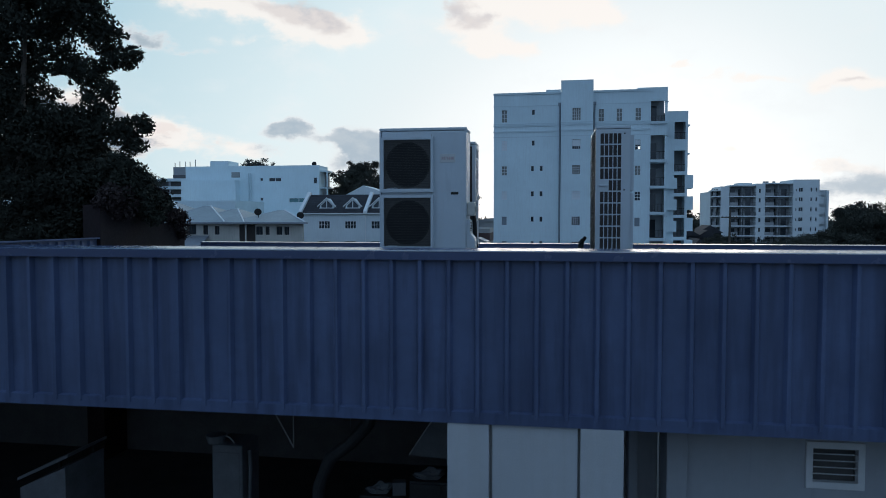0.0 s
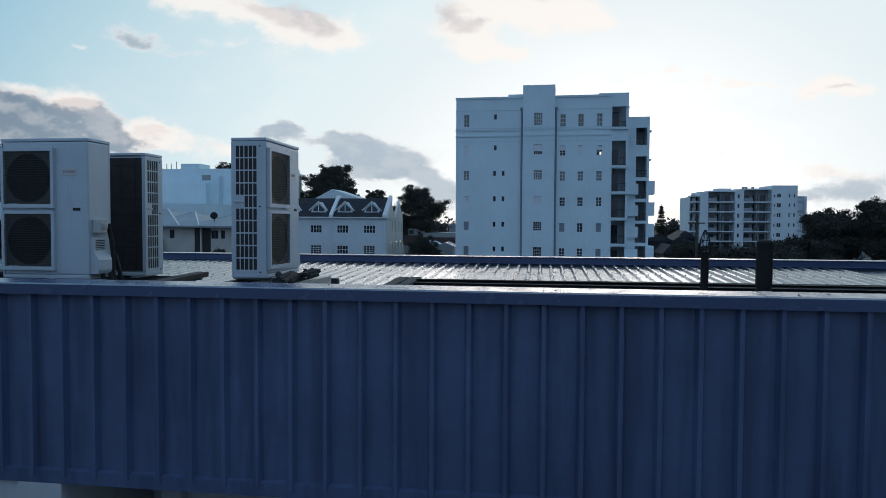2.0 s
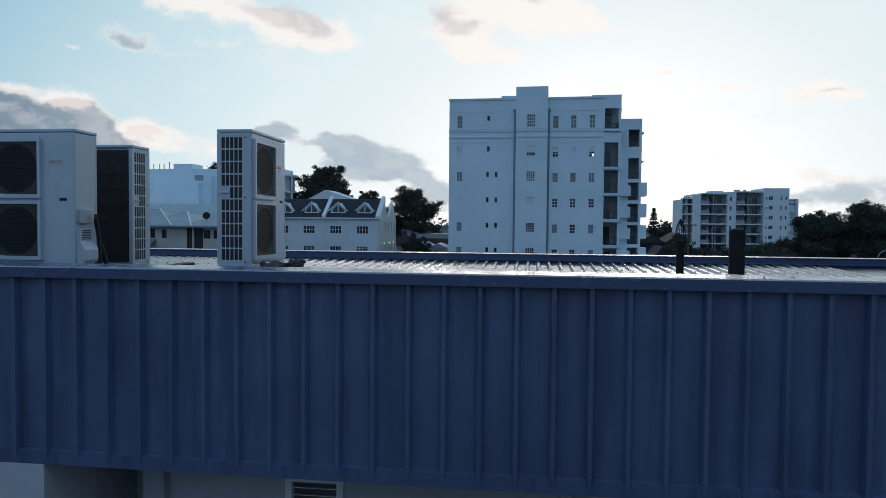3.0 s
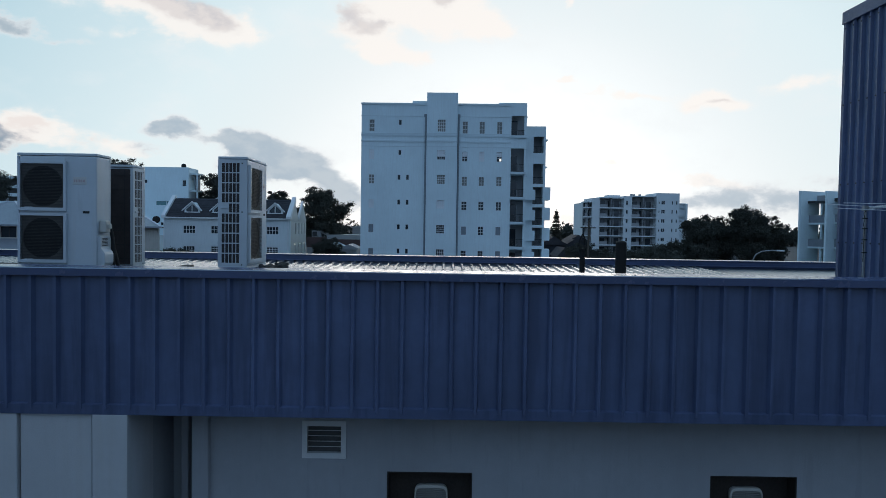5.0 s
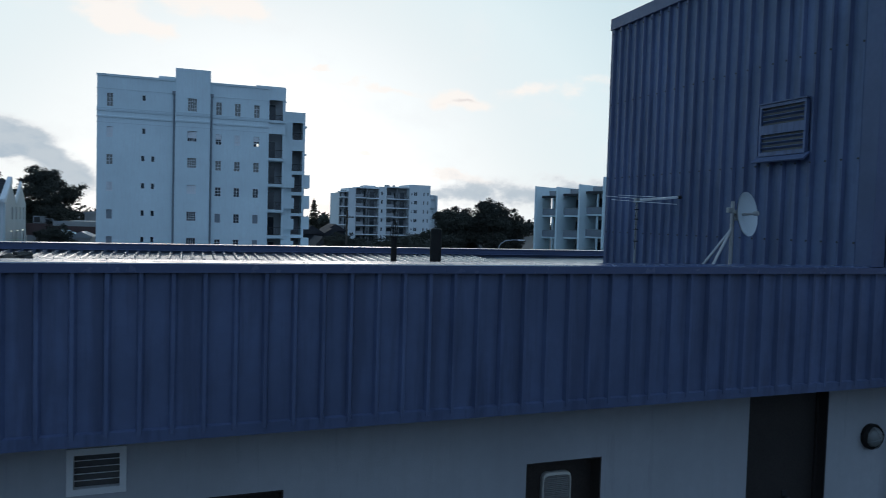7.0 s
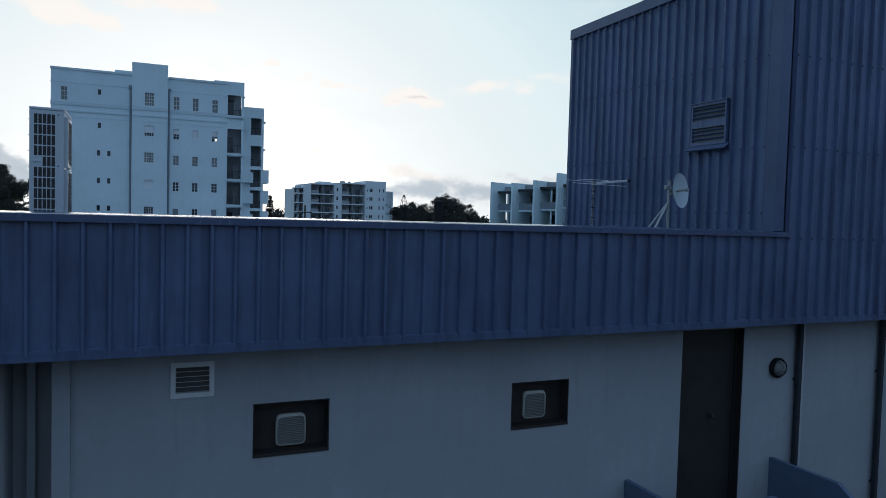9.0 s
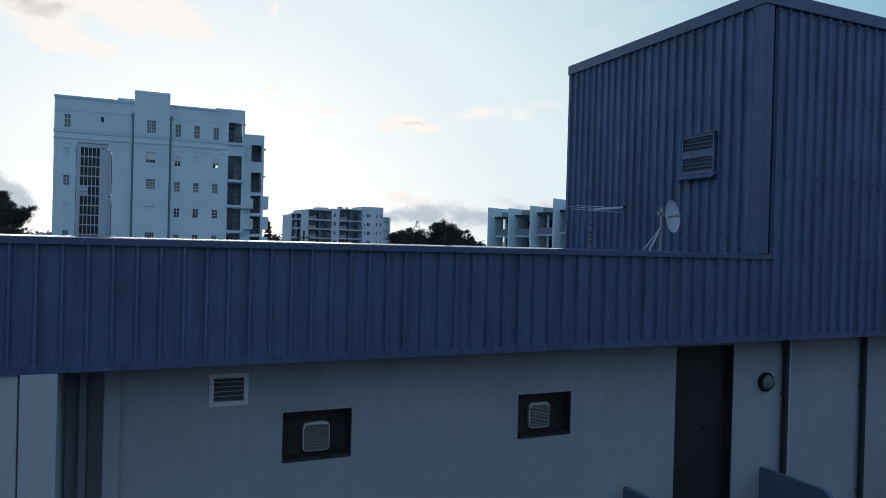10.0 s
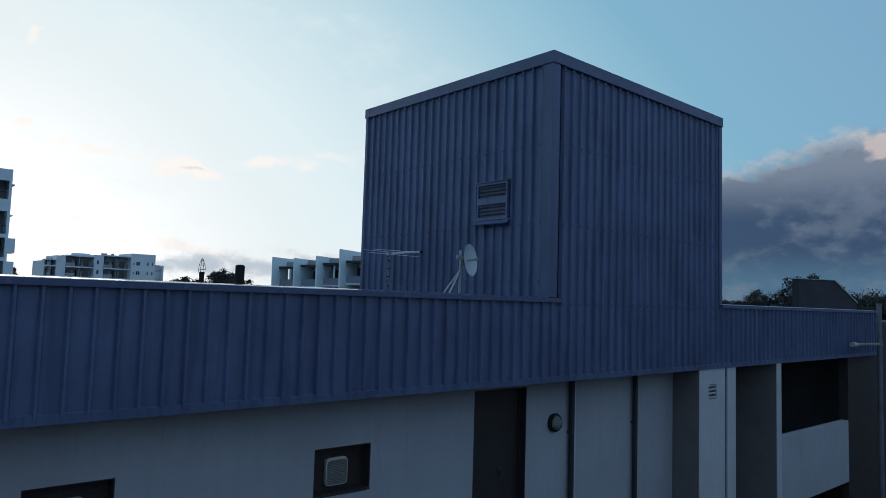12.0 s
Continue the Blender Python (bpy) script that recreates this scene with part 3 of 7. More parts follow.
# corner flashing and head capping of the tower
part("corner_flashing", boxed(TOWER_L - 0.004, TOWER_L + 0.155, -0.006, 0.19, 6.985, TOWER_T - 0.1, 0.004), BLUE_TRIM, tower)
part("corner_flashing", boxed(TOWER_R - 0.10, TOWER_R + 0.004, -0.006, 0.10, 6.99, TOWER_T - 0.1, 0.004), BLUE_TRIM, tower)
part("corner_flashing", boxed(TOWER_L - 0.004, TOWER_L + 0.06, TOWER_D - 0.07, TOWER_D + 0.004, 6.3, TOWER_T - 0.1, 0.004), BLUE_TRIM, tower)
for a, b, c, d in ((TOWER_L - 0.02, TOWER_R + 0.008, -0.025, 0.14), (TOWER_L - 0.02, TOWER_R + 0.008, TOWER_D - 0.12, TOWER_D + 0.02), (TOWER_L - 0.02, TOWER_L + 0.14, 0.141, TOWER_D - 0.121), (TOWER_R - 0.14, TOWER_R + 0.008, 0.141, TOWER_D - 0.121)):
    part("head_capping", boxed(a, b, c, d, TOWER_T - 0.17, TOWER_T, 0.006), BLUE_TRIM, tower)

# louvred vent of the tower, on its side face
vent = thing("wall_vent", "blue steel louvred vent set in the tower cladding", "vent", pose(TOWER_L, 1.09, 8.10, 0, 0, 0))
part("frame", holed(nb(), -0.31, 0.31, 0.0, 0.56, [(-0.285, 0.285, 0.045, 0.235), (-0.285, 0.285, 0.335, 0.525)], 0.05), BLUE, vent).matrix_basis = pose(-0.042, 0, 0, 0, 0, -90)
part("backing", boxed(-0.012, -0.004, -0.30, 0.30, 0.02, 0.55), DARK, vent)
for z in (0.085, 0.14, 0.195, 0.375, 0.43, 0.485):
    part("slat", shift(boxed(-0.016, 0.016, -0.284, 0.284, -0.003, 0.003), pose(-0.024, 0, z, 0, 38, 0)), BLUE, vent)
part("sill", shift(boxed(-0.06, 0.06, -0.35, 0.35, -0.010, 0.010, 0.003), pose(-0.05, 0, -0.03, 0, -40, 0)), BLUE_TRIM, vent)
part("hood", boxed(-0.055, 0.0, -0.33, 0.32, 0.562, 0.578, 0.003), BLUE_TRIM, vent)
part("vent_flashing", boxed(-0.012, -0.005, -0.36, -0.33, -0.45, 0.0), BLUE_TRIM, vent)

# roof deck: falls towards the front
ROOF_L, ROOF_R, ROOF_Y0, ROOF_Y1 = -6.95, 22.0, 0.13, 9.66


def roof_z(y):
    return 6.34 + (y - 3.6) * 0.031


slab = nb()
prism_x(slab, [(ROOF_Y0, roof_z(ROOF_Y0) - 0.18), (ROOF_Y1, roof_z(ROOF_Y1) - 0.18), (ROOF_Y1, roof_z(ROOF_Y1) - 0.012), (ROOF_Y0, roof_z(ROOF_Y0) - 0.012)], ROOF_L, ROOF_R)
roof = structure("roof_deck", slab, ZINC, "ribbed galvanised steel roof with rows of screws")
rl = math.hypot(ROOF_Y1 - ROOF_Y0, (ROOF_Y1 - ROOF_Y0) * 0.031)
rs = sheet_mesh("roof_sheet", SHEET, rl, 0.036, 0.078, 0.034)
rs.materials.clear()
rs.materials.append(ZINC)
tilt = math.degrees(math.atan(0.031))
x, k, spots = ROOF_L + 0.02, 0, []
while x + SHEET < ROOF_R:
    if not (TOWER_L - 0.7 < x and x + SHEET < TOWER_R + 0.7):
        ob = mesh_part("roof_sheet", rs, None, roof)
        ob.matrix_basis = pose(x, ROOF_Y0, roof_z(ROOF_Y0), -90 + tilt, 0, 0)
        for i in range(4):
            for y in (2.9, 3.9, 4.9, 5.9, 6.9, 7.9, 8.9):
                spots.append((x + (i + 0.08) * RIB + 0.039, y, roof_z(y) + 0.035, "z"))
    x += SHEET
# the last bay against the tower
ob = mesh_part("roof_sheet", rs, None, roof)
ob.matrix_basis = pose(TOWER_L - SHEET + 0.02, ROOF_Y0, roof_z(ROOF_Y0) - 0.004, -90 + tilt, 0, 0)
bm = nb()
for a, b, c, _ in spots:
    rod(bm, (a, b, c), (a, b, c + 0.011), 0.011, 6)
tagged(part("roof_screws", bm, BLACK_RUBBER, roof), kind="stuff")
# far parapet of the roof, and the upstand on its open side
far = structure("wall_back", boxed(ROOF_L - 0.1, ROOF_R, 9.70, 9.80, 6.2, 6.662), BLUE_TRIM, "low blue steel parapet at the roof's far edge")
part("coping", prism_x(nb(), [(9.68, 6.664), (9.68, 6.680), (9.83, 6.692), (9.83, 6.664)], ROOF_L - 0.1, ROOF_R), COPING, far, "folded blue steel capping")
part("apron_flashing", prism_x(nb(), [(9.63, roof_z(9.63) + 0.034), (9.695, roof_z(9.66) + 0.05), (9.695, roof_z(9.66) + 0.03)], ROOF_L, ROOF_R), BLUE_TRIM, far)
barge = nb()
prism_x(barge, [(0.13, roof_z(0.13) - 0.1), (9.7, roof_z(9.7) - 0.1), (9.7, roof_z(9.7) + 0.05), (0.13, roof_z(0.13) + 0.05)], ROOF_L - 0.1, ROOF_L)
structure("trim_barge", barge, GALV, "galvanised barge flashing at the roof's edge")

# wall below the parapet
holes = [(2.235, 2.555, 5.385, 5.655), (2.93, 3.655, 4.76, 5.25), (5.68, 6.42, 4.755, 5.255), (8.06, 9.08, 3.05, 5.73)]
structure("wall_lower", shift(holed(nb(), 1.43, 12.945, 0.0, 5.85, holes, 0.22), Matrix.Translation((0, WALL_Y, 0))), RENDER_WHITE, "painted rendered wall with vents and extractor openings")
# soffit colour set dark brown so less light bounces onto the wall top
structure("ceiling_soffit", boxed(0.9, FRONT_R, 0.101, 7.0, 5.852, 5.90), BROWN_BOARD, "soffit coloured dark brown to deepen the shade under the parapet")
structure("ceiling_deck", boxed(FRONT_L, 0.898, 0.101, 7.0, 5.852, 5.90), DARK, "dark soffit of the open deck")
structure("wall_recess_near_pier", boxed(0.93, 1.30, 0.95, 1.10, 0.0, 5.85), RENDER_WHITE, "shaded recess wall")
structure("trim_pilaster", boxed(1.29, 1.43, 0.46, 0.80, 0.0, 5.85, 0.008), RENDER_WHITE, "narrow rendered pilaster")
solid("downpipe", boxed(1.07, 1.14, 0.80, 0.92, 0.0, 5.85, 0.01), RENDER_WHITE, "painted square downpipe in the wall recess", "pipe")
# grooved pier
pier = structure("wall_pier", boxed(-0.18, 0.095, 0.012, 0.50, 0.0, 5.845, 0.006), PIER_WHITE, "white painted pier in three grooved panels")
part("panel", boxed(0.115, 0.668, 0.030, 0.50, 0.0, 5.845, 0.006), PIER_WHITE, pier)
part("panel", boxed(0.684, 0.955, 0.004, 0.50, 0.0, 5.845, 0.006), PIER_WHITE, pier)
part("groove", boxed(0.05, 0.75, 0.06, 0.48, 0.0, 5.84), CONCRETE, pier)
structure("wall_pier_return", boxed(0.80, 0.952, 0.502, 0.95, 0.0, 5.85), RENDER_WHITE, "return of the pier")

# louvre vent in the lower wall
lv = thing("wall_vent", "white aluminium louvre vent under the parapet", "vent", pose(2.395, WALL_Y, 5.36, 0, 0, 0))
part("frame", shift(holed(nb(), -0.185, 0.185, 0.0, 0.32, [(-0.143, 0.143, 0.045, 0.275)], 0.05), Matrix.Translation((0, -0.02, 0))), ALU, lv)
part("backing", boxed(-0.15, 0.15, 0.06, 0.07, 0.03, 0.29), DARK, lv)
for i in range(4):
    part("slat", shift(boxed(-0.142, 0.142, -0.020, 0.020, -0.002, 0.002), pose(0, 0.014, 0.092 + i * 0.046, -14, 0, 0)), ALU, lv)


def fan_mesh():
    """Outline of the extractor grille, its sides slightly bowed."""
    w, h, p = 0.142, 0.172, 0.30
    return [(w * math.copysign(abs(math.cos(q)) ** p, math.cos(q)) * (1 - 0.035 * math.sin(q)), h * math.copysign(abs(math.sin(q)) ** p, math.sin(q))) for q in (2 * math.pi * (j + 0.5) / 36 for j in range(36))]


def extractor(x0, x1, z0, z1, cx, cz, turn):
    f = thing("extractor_fan", "aged white louvred extractor fan on a dark board", "fan", pose(cx, WALL_Y + 0.10, cz, 0, 0, turn), "extractor fans in the wall")
    part("board", boxed(x0 - cx + 0.013, x1 - cx - 0.013, 0.045, 0.065, z0 - cz + 0.013, z1 - cz - 0.013), BROWN_BOARD, f, "dark brown board")
    part("lining", shift(holed(nb(), x0 - cx, x1 - cx, z0 - cz, z1 - cz, [(x0 - cx + 0.012, x1 - cx - 0.012, z0 - cz + 0.012, z1 - cz - 0.012)], 0.19), Matrix.Translation((0, -0.098, 0))), BROWN_BOARD, f)
    pts = fan_mesh()
    pts = [(a, b * 0.88 - 0.010) for a, b in pts]
    part("housing", prism(nb(), pts, 0.014, 0.044), AC_GREY, f)
    rim, inner = nb(), [(a * 0.93, b * 0.90 - 0.008) for a, b in pts]
    o0 = [rim.verts.new((a, -0.006, b)) for a, b in pts]
    i0 = [rim.verts.new((a, -0.010, b)) for a, b in inner]
    o1 = [rim.verts.new((a * 1.02, 0.014, b * 1.02)) for a, b in pts]
    i1 = [rim.verts.new((a, 0.010, b)) for a, b in inner]
    k = len(pts)
    for i in range(k):
        j = (i + 1) % k
        rim.faces.new((o0[i], o0[j], i0[j], i0[i]))
        rim.faces.new((o1[i], o1[j], o0[j], o0[i]))
        rim.faces.new((i0[i], i0[j], i1[j], i1[i]))
    bmesh.ops.recalc_face_normals(rim, faces=rim.faces)
    part("rim", rim, FAN_PLASTIC, f)
    for i in range(15):
        z = -0.142 + i * 0.0172
        part("slat", shift(boxed(-0.130, 0.130, -0.009, 0.009, -0.002, 0.002), pose(0, 0.003, z, -40, 0, 0)), FAN_SLAT, f)
    for sx in (-0.05, 0.0, 0.05):
        part("mullion", boxed(sx - 0.002, sx + 0.002, 0.0105, 0.0135, -0.142, 0.112), FAN_SLAT, f)
    return f


extractor(2.93, 3.655, 4.76, 5.25, 3.305, 4.96, 0)
extractor(5.68, 6.42, 4.755, 5.255, 6.035, 4.975, 0)
for hx0, hx1, hz in ((2.93, 3.655, 4.76), (5.68, 6.42, 4.755)):
    structure("trim_sill", boxed(hx0 + 0.001, hx1 - 0.001, WALL_Y - 0.012, WALL_Y + 0.19, hz - 0.02, hz + 0.004, 0.004), BROWN_BOARD, "dark sill of the opening")

# door opening with a dark door
dr = thing("door_1", "dark brown-black door in a full-height opening", "door", pose(8.57, WALL_Y + 0.10, 3.05), kind="structure")
part("leaf", boxed(-0.47, 0.47, 0.02, 0.065, 0.01, 2.66, 0.004), DOOR_DARK, dr)
part("frame", shift(holed(nb(), -0.508, 0.508, 0.0, 2.675, [(-0.472, 0.472, 0.0, 2.665)], 0.09), Matrix.Translation((0, 0.0, 0))), DOOR_DARK, dr)
for jx in (-0.509, 0.497):
    part("lining", boxed(jx, jx + 0.012, -0.098, 0.0, 0.0, 2.675), DOOR_DARK, dr)
part("lining", boxed(-0.496, 0.496, -0.098, 0.0, 2.664, 2.676), DOOR_DARK, dr)
knob = nb()
rod(knob, (0, 0.0, 0), (0, 0.03, 0), 0.012)
bmesh.ops.create_uvsphere(knob, u_segments=12, v_segments=8, radius=0.028, matrix=Matrix.Translation((0, -0.015, 0)))
part("door_handle", shift(knob, Matrix.Translation((0.10, -0.01, 1.55))), DARK_STEEL, dr, "dark metal knob")
part("lock_plate", boxed(0.07, 0.13, 0.012, 0.0198, 1.47, 1.62, 0.002), DARK_STEEL, dr)

# bulkhead lamp
bl = thing("bulkhead_lamp", "round dark bulkhead lamp with caged frosted glass on the wall", "lamp", pose(9.67, WALL_Y, 5.185, 90, 0, 0))
base = nb()
rod(base, (0, 0, 0), (0, 0, 0.045), 0.13, 24)
part("base", base, PIPE_BLACK, bl)
lens = nb()
bmesh.ops.create_uvsphere(lens, u_segments=24, v_segments=12, radius=0.105, matrix=Matrix.Translation((0, 0, 0.04)) @ Matrix.Diagonal((1, 1, 0.75, 1)))
part("lens", lens, LAMP_GLASS, bl, "frosted glass lens")
for ang in (0, 90):
    cage = nb()
    pts = [(0.125 * math.cos(radians(a)), 0, 0.035 + 0.095 * math.sin(radians(a))) for a in range(0, 181, 20)]
    bent(cage, pts, 0.004, 6)
    part("cage_bar", shift(cage, pose(0, 0, 0, 0, 0, ang + 20)), LAMP_GLASS, bl)
ring = nb()
bmesh.ops.create_cone(ring, cap_ends=False, segments=24, radius1=0.135, radius2=0.118, depth=0.03, matrix=Matrix.Translation((0, 0, 0.058)))
part("rim", ring, PIPE_BLACK, bl)

# downpipes on the wall
for px, nm in ((10.02, "slim dark painted downpipe on the rendered wall"), (11.68, "dark painted downpipe beside the recess")):
    dp = thing("downpipe", nm, "pipe", pose(px, WALL_Y - 0.06, 0))
    part("pipe", boxed(-0.034, 0.034, -0.034, 0.034, 0.0, 5.85, 0.012), WALL_DARK, dp)
    for bz in (1.5, 3.4, 5.0):
        part("bracket", boxed(-0.037, 0.037, 0.03, 0.058, bz, bz + 0.025), WALL_DARK, dp)
structure("trim_wall_rib", boxed(10.075, 10.165, WALL_Y - 0.03, WALL_Y - 0.002, 0, 5.85, 0.004), PIER_WHITE, "rendered rib beside the downpipe")

# landing and balustrade before the door
ld = thing("door_landing", "blue painted landing with solid balustrade and steps before the door", "landing", pose(0, 0, 0))
part("slab", boxed(7.25, 9.68, -0.52, WALL_Y - 0.003, 2.88, 3.05, 0.008), CONCRETE, ld)
part("side_panel", boxed(7.25, 7.31, -0.52, WALL_Y - 0.004, 3.05, 3.99, 0.006), STAIR_BLUE, ld)
part("front_panel", boxed(7.312, 8.56, -0.52, -0.46, 3.052, 3.99, 0.006), STAIR_BLUE, ld)
part("side_panel", prism_x(nb(), [(WALL_Y - 0.004, 3.05), (WALL_Y - 0.004, 3.99), (-0.47, 3.99), (-2.4, 2.69), (-2.4, 1.75), (-0.52, 3.05)], 9.62, 9.68), STAIR_BLUE, ld)
part("side_panel", prism_x(nb(), [(-0.522, 3.05), (-0.522, 3.99), (-2.4, 2.69), (-2.4, 1.75)], 8.50, 8.56), STAIR_BLUE, ld)
for i in range(15):
    part("step", boxed(8.562, 9.618, -0.52 - (i + 1) * 0.26, -0.52 - i * 0.26, max(0, 2.87 - i * 0.19 - 0.2), 2.87 - i * 0.19), CONCRETE, ld)

# piers, recesses and openings beyond the tower
structure("wall_recess_1", boxed(12.95, 16.02, 1.30, 1.45, 0, 5.85), RENDER_WHITE, "recessed rendered wall")
structure("wall_pier_vented", shift(holed(nb(), 12.955, 13.86, 0.0, 5.845, [(13.27, 13.56, 5.32, 5.58)], 1.27), Matrix.Translation((0, 0.02, 0))), PIER_WHITE, "white painted pier with a small vent")
sv = thing("pier_vent", "small white slotted vent in the pier", "vent", pose(13.415, 0.02, 5.32))
part("backing", boxed(-0.143, 0.143, 0.05, 0.06, 0.0, 0.26), DARK, sv)
for i in range(4):
    part("slat", shift(boxed(-0.142, 0.142, -0.015, 0.015, -0.012, 0.012), pose(0, 0.02, 0.03 + i * 0.068, 20, 0, 0)), PIER_WHITE, sv)
structure("trim_pier_strip", boxed(13.96, 14.28, 0.02, 1.28, 0, 5.845, 0.006), PIER_WHITE, "white strip beside the pier")
solid("downpipe", boxed(13.868, 13.952, 0.05, 0.13, 0.0, 5.845, 0.012), WALL_DARK, "dark painted downpipe in the joint beside the pier", "pipe")
structure("wall_pier_far", boxed(16.03, 16.24, 0.015, 1.28, 0, 5.845, 0.006), PIER_WHITE, "slim white pier beside the open deck")
# thin dark sheets over the pier sides, painting in their shade
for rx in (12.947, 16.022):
    structure("trim_pier_return", boxed(rx, rx + 0.006, 0.03, 1.28, 0, 5.84), RETURN_SHADE, "thin dark sheet carrying the shade on the pier's side")
structure("wall_spandrel", boxed(16.242, 20.2, 0.10, 0.26, 2.90, 4.34, 0.008), RENDER_WHITE, "rendered spandrel wall of the open deck")
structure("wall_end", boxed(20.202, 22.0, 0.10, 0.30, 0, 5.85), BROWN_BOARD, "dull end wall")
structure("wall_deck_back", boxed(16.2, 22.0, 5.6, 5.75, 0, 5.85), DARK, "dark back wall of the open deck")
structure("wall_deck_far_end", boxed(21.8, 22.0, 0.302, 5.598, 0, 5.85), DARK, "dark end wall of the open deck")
structure("floor_deck_right", boxed(16.172, 22.0, 0.262, 5.6, 2.80, 2.90), CONCRETE, "concrete deck floor")
vp = thing("vent_stack", "thin grey pipe with a capped side arm by the building's end", "pipe", pose(21.25, -0.28, 0))
part("upright_pipe", rod(nb(), (0, 0, 0), (0, 0, 7.16), 0.055, 12), DECK_GREY, vp)
part("collar", rod(nb(), (0, 0, 6.08), (0, 0, 6.24), 0.075, 12), DECK_GREY, vp)
part("arm", rod(nb(), (0, 0, 6.15), (-1.65, 0, 6.17), 0.045, 12), DECK_GREY, vp)
part("end_cap", rod(nb(), (-1.65, 0, 6.17), (-1.90, 0, 6.18), 0.058, 12), AC_GREY, vp)

# open deck under the parapet, its deep shade put into dark surface colours
structure("floor_deck", boxed(FRONT_L, 0.92, 0.5, 7.0, 2.85, 3.0), ASPHALT, "concrete deck floor in a dark colour that carries the deck's shade")
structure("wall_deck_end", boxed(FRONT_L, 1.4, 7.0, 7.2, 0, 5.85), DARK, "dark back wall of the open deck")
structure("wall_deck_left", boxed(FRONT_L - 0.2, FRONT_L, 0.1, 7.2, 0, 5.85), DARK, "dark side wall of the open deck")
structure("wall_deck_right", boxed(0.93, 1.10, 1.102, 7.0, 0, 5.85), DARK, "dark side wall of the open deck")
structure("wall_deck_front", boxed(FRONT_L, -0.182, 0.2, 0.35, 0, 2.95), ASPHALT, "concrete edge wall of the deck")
# unseen wall added behind the viewpoint, holding sky light off the near walls
structure("wall_lane", boxed(-40, 50, -16.3, -16, 0, 8.5), CONCRETE, "unseen plain wall added behind the viewpoint to dim the near walls")

# ---- on the roof ----
AW, AD, AH = 0.84, 0.32, 1.235


def annulus(bm, half, hole, y, thick, n=32):
    """A square plate with a round hole, face to -y."""
    ring, edge = [], []
    for i in range(n):
        a = 2 * math.pi * i / n
        c, s = math.cos(a), math.sin(a)
        k = half / max(abs(c), abs(s))
        ring.append((hole * c, hole * s))
        edge.append((k * c, k * s))
    v = [[bm.verts.new((p[0], yy, p[1])) for p in pts] for yy in (y, y + thick) for pts in (ring, edge)]
    for i in range(n):
        j = (i + 1) % n
        bm.faces.new((v[0][i], v[0][j], v[1][j], v[1][i]))
        bm.faces.new((v[2][i], v[2][j], v[0][j], v[0][i]))
        bm.faces.new((v[1][i], v[1][j], v[3][j], v[3][i]))
    bmesh.ops.recalc_face_normals(bm, faces=bm.faces)
    return bm


def hoop(bm, r, t, y, n=32):
    """A thin flat wire ring, face to -y."""
    a = [bm.verts.new((r * math.cos(2 * math.pi * i / n), y, r * math.sin(2 * math.pi * i / n))) for i in range(n)]
    b = [bm.verts.new(((r + t) * math.cos(2 * math.pi * i / n), y, (r + t) * math.sin(2 * math.pi * i / n))) for i in range(n)]
    for i in range(n):
        j = (i + 1) % n
        bm.faces.new((a[i], a[j], b[j], b[i]))


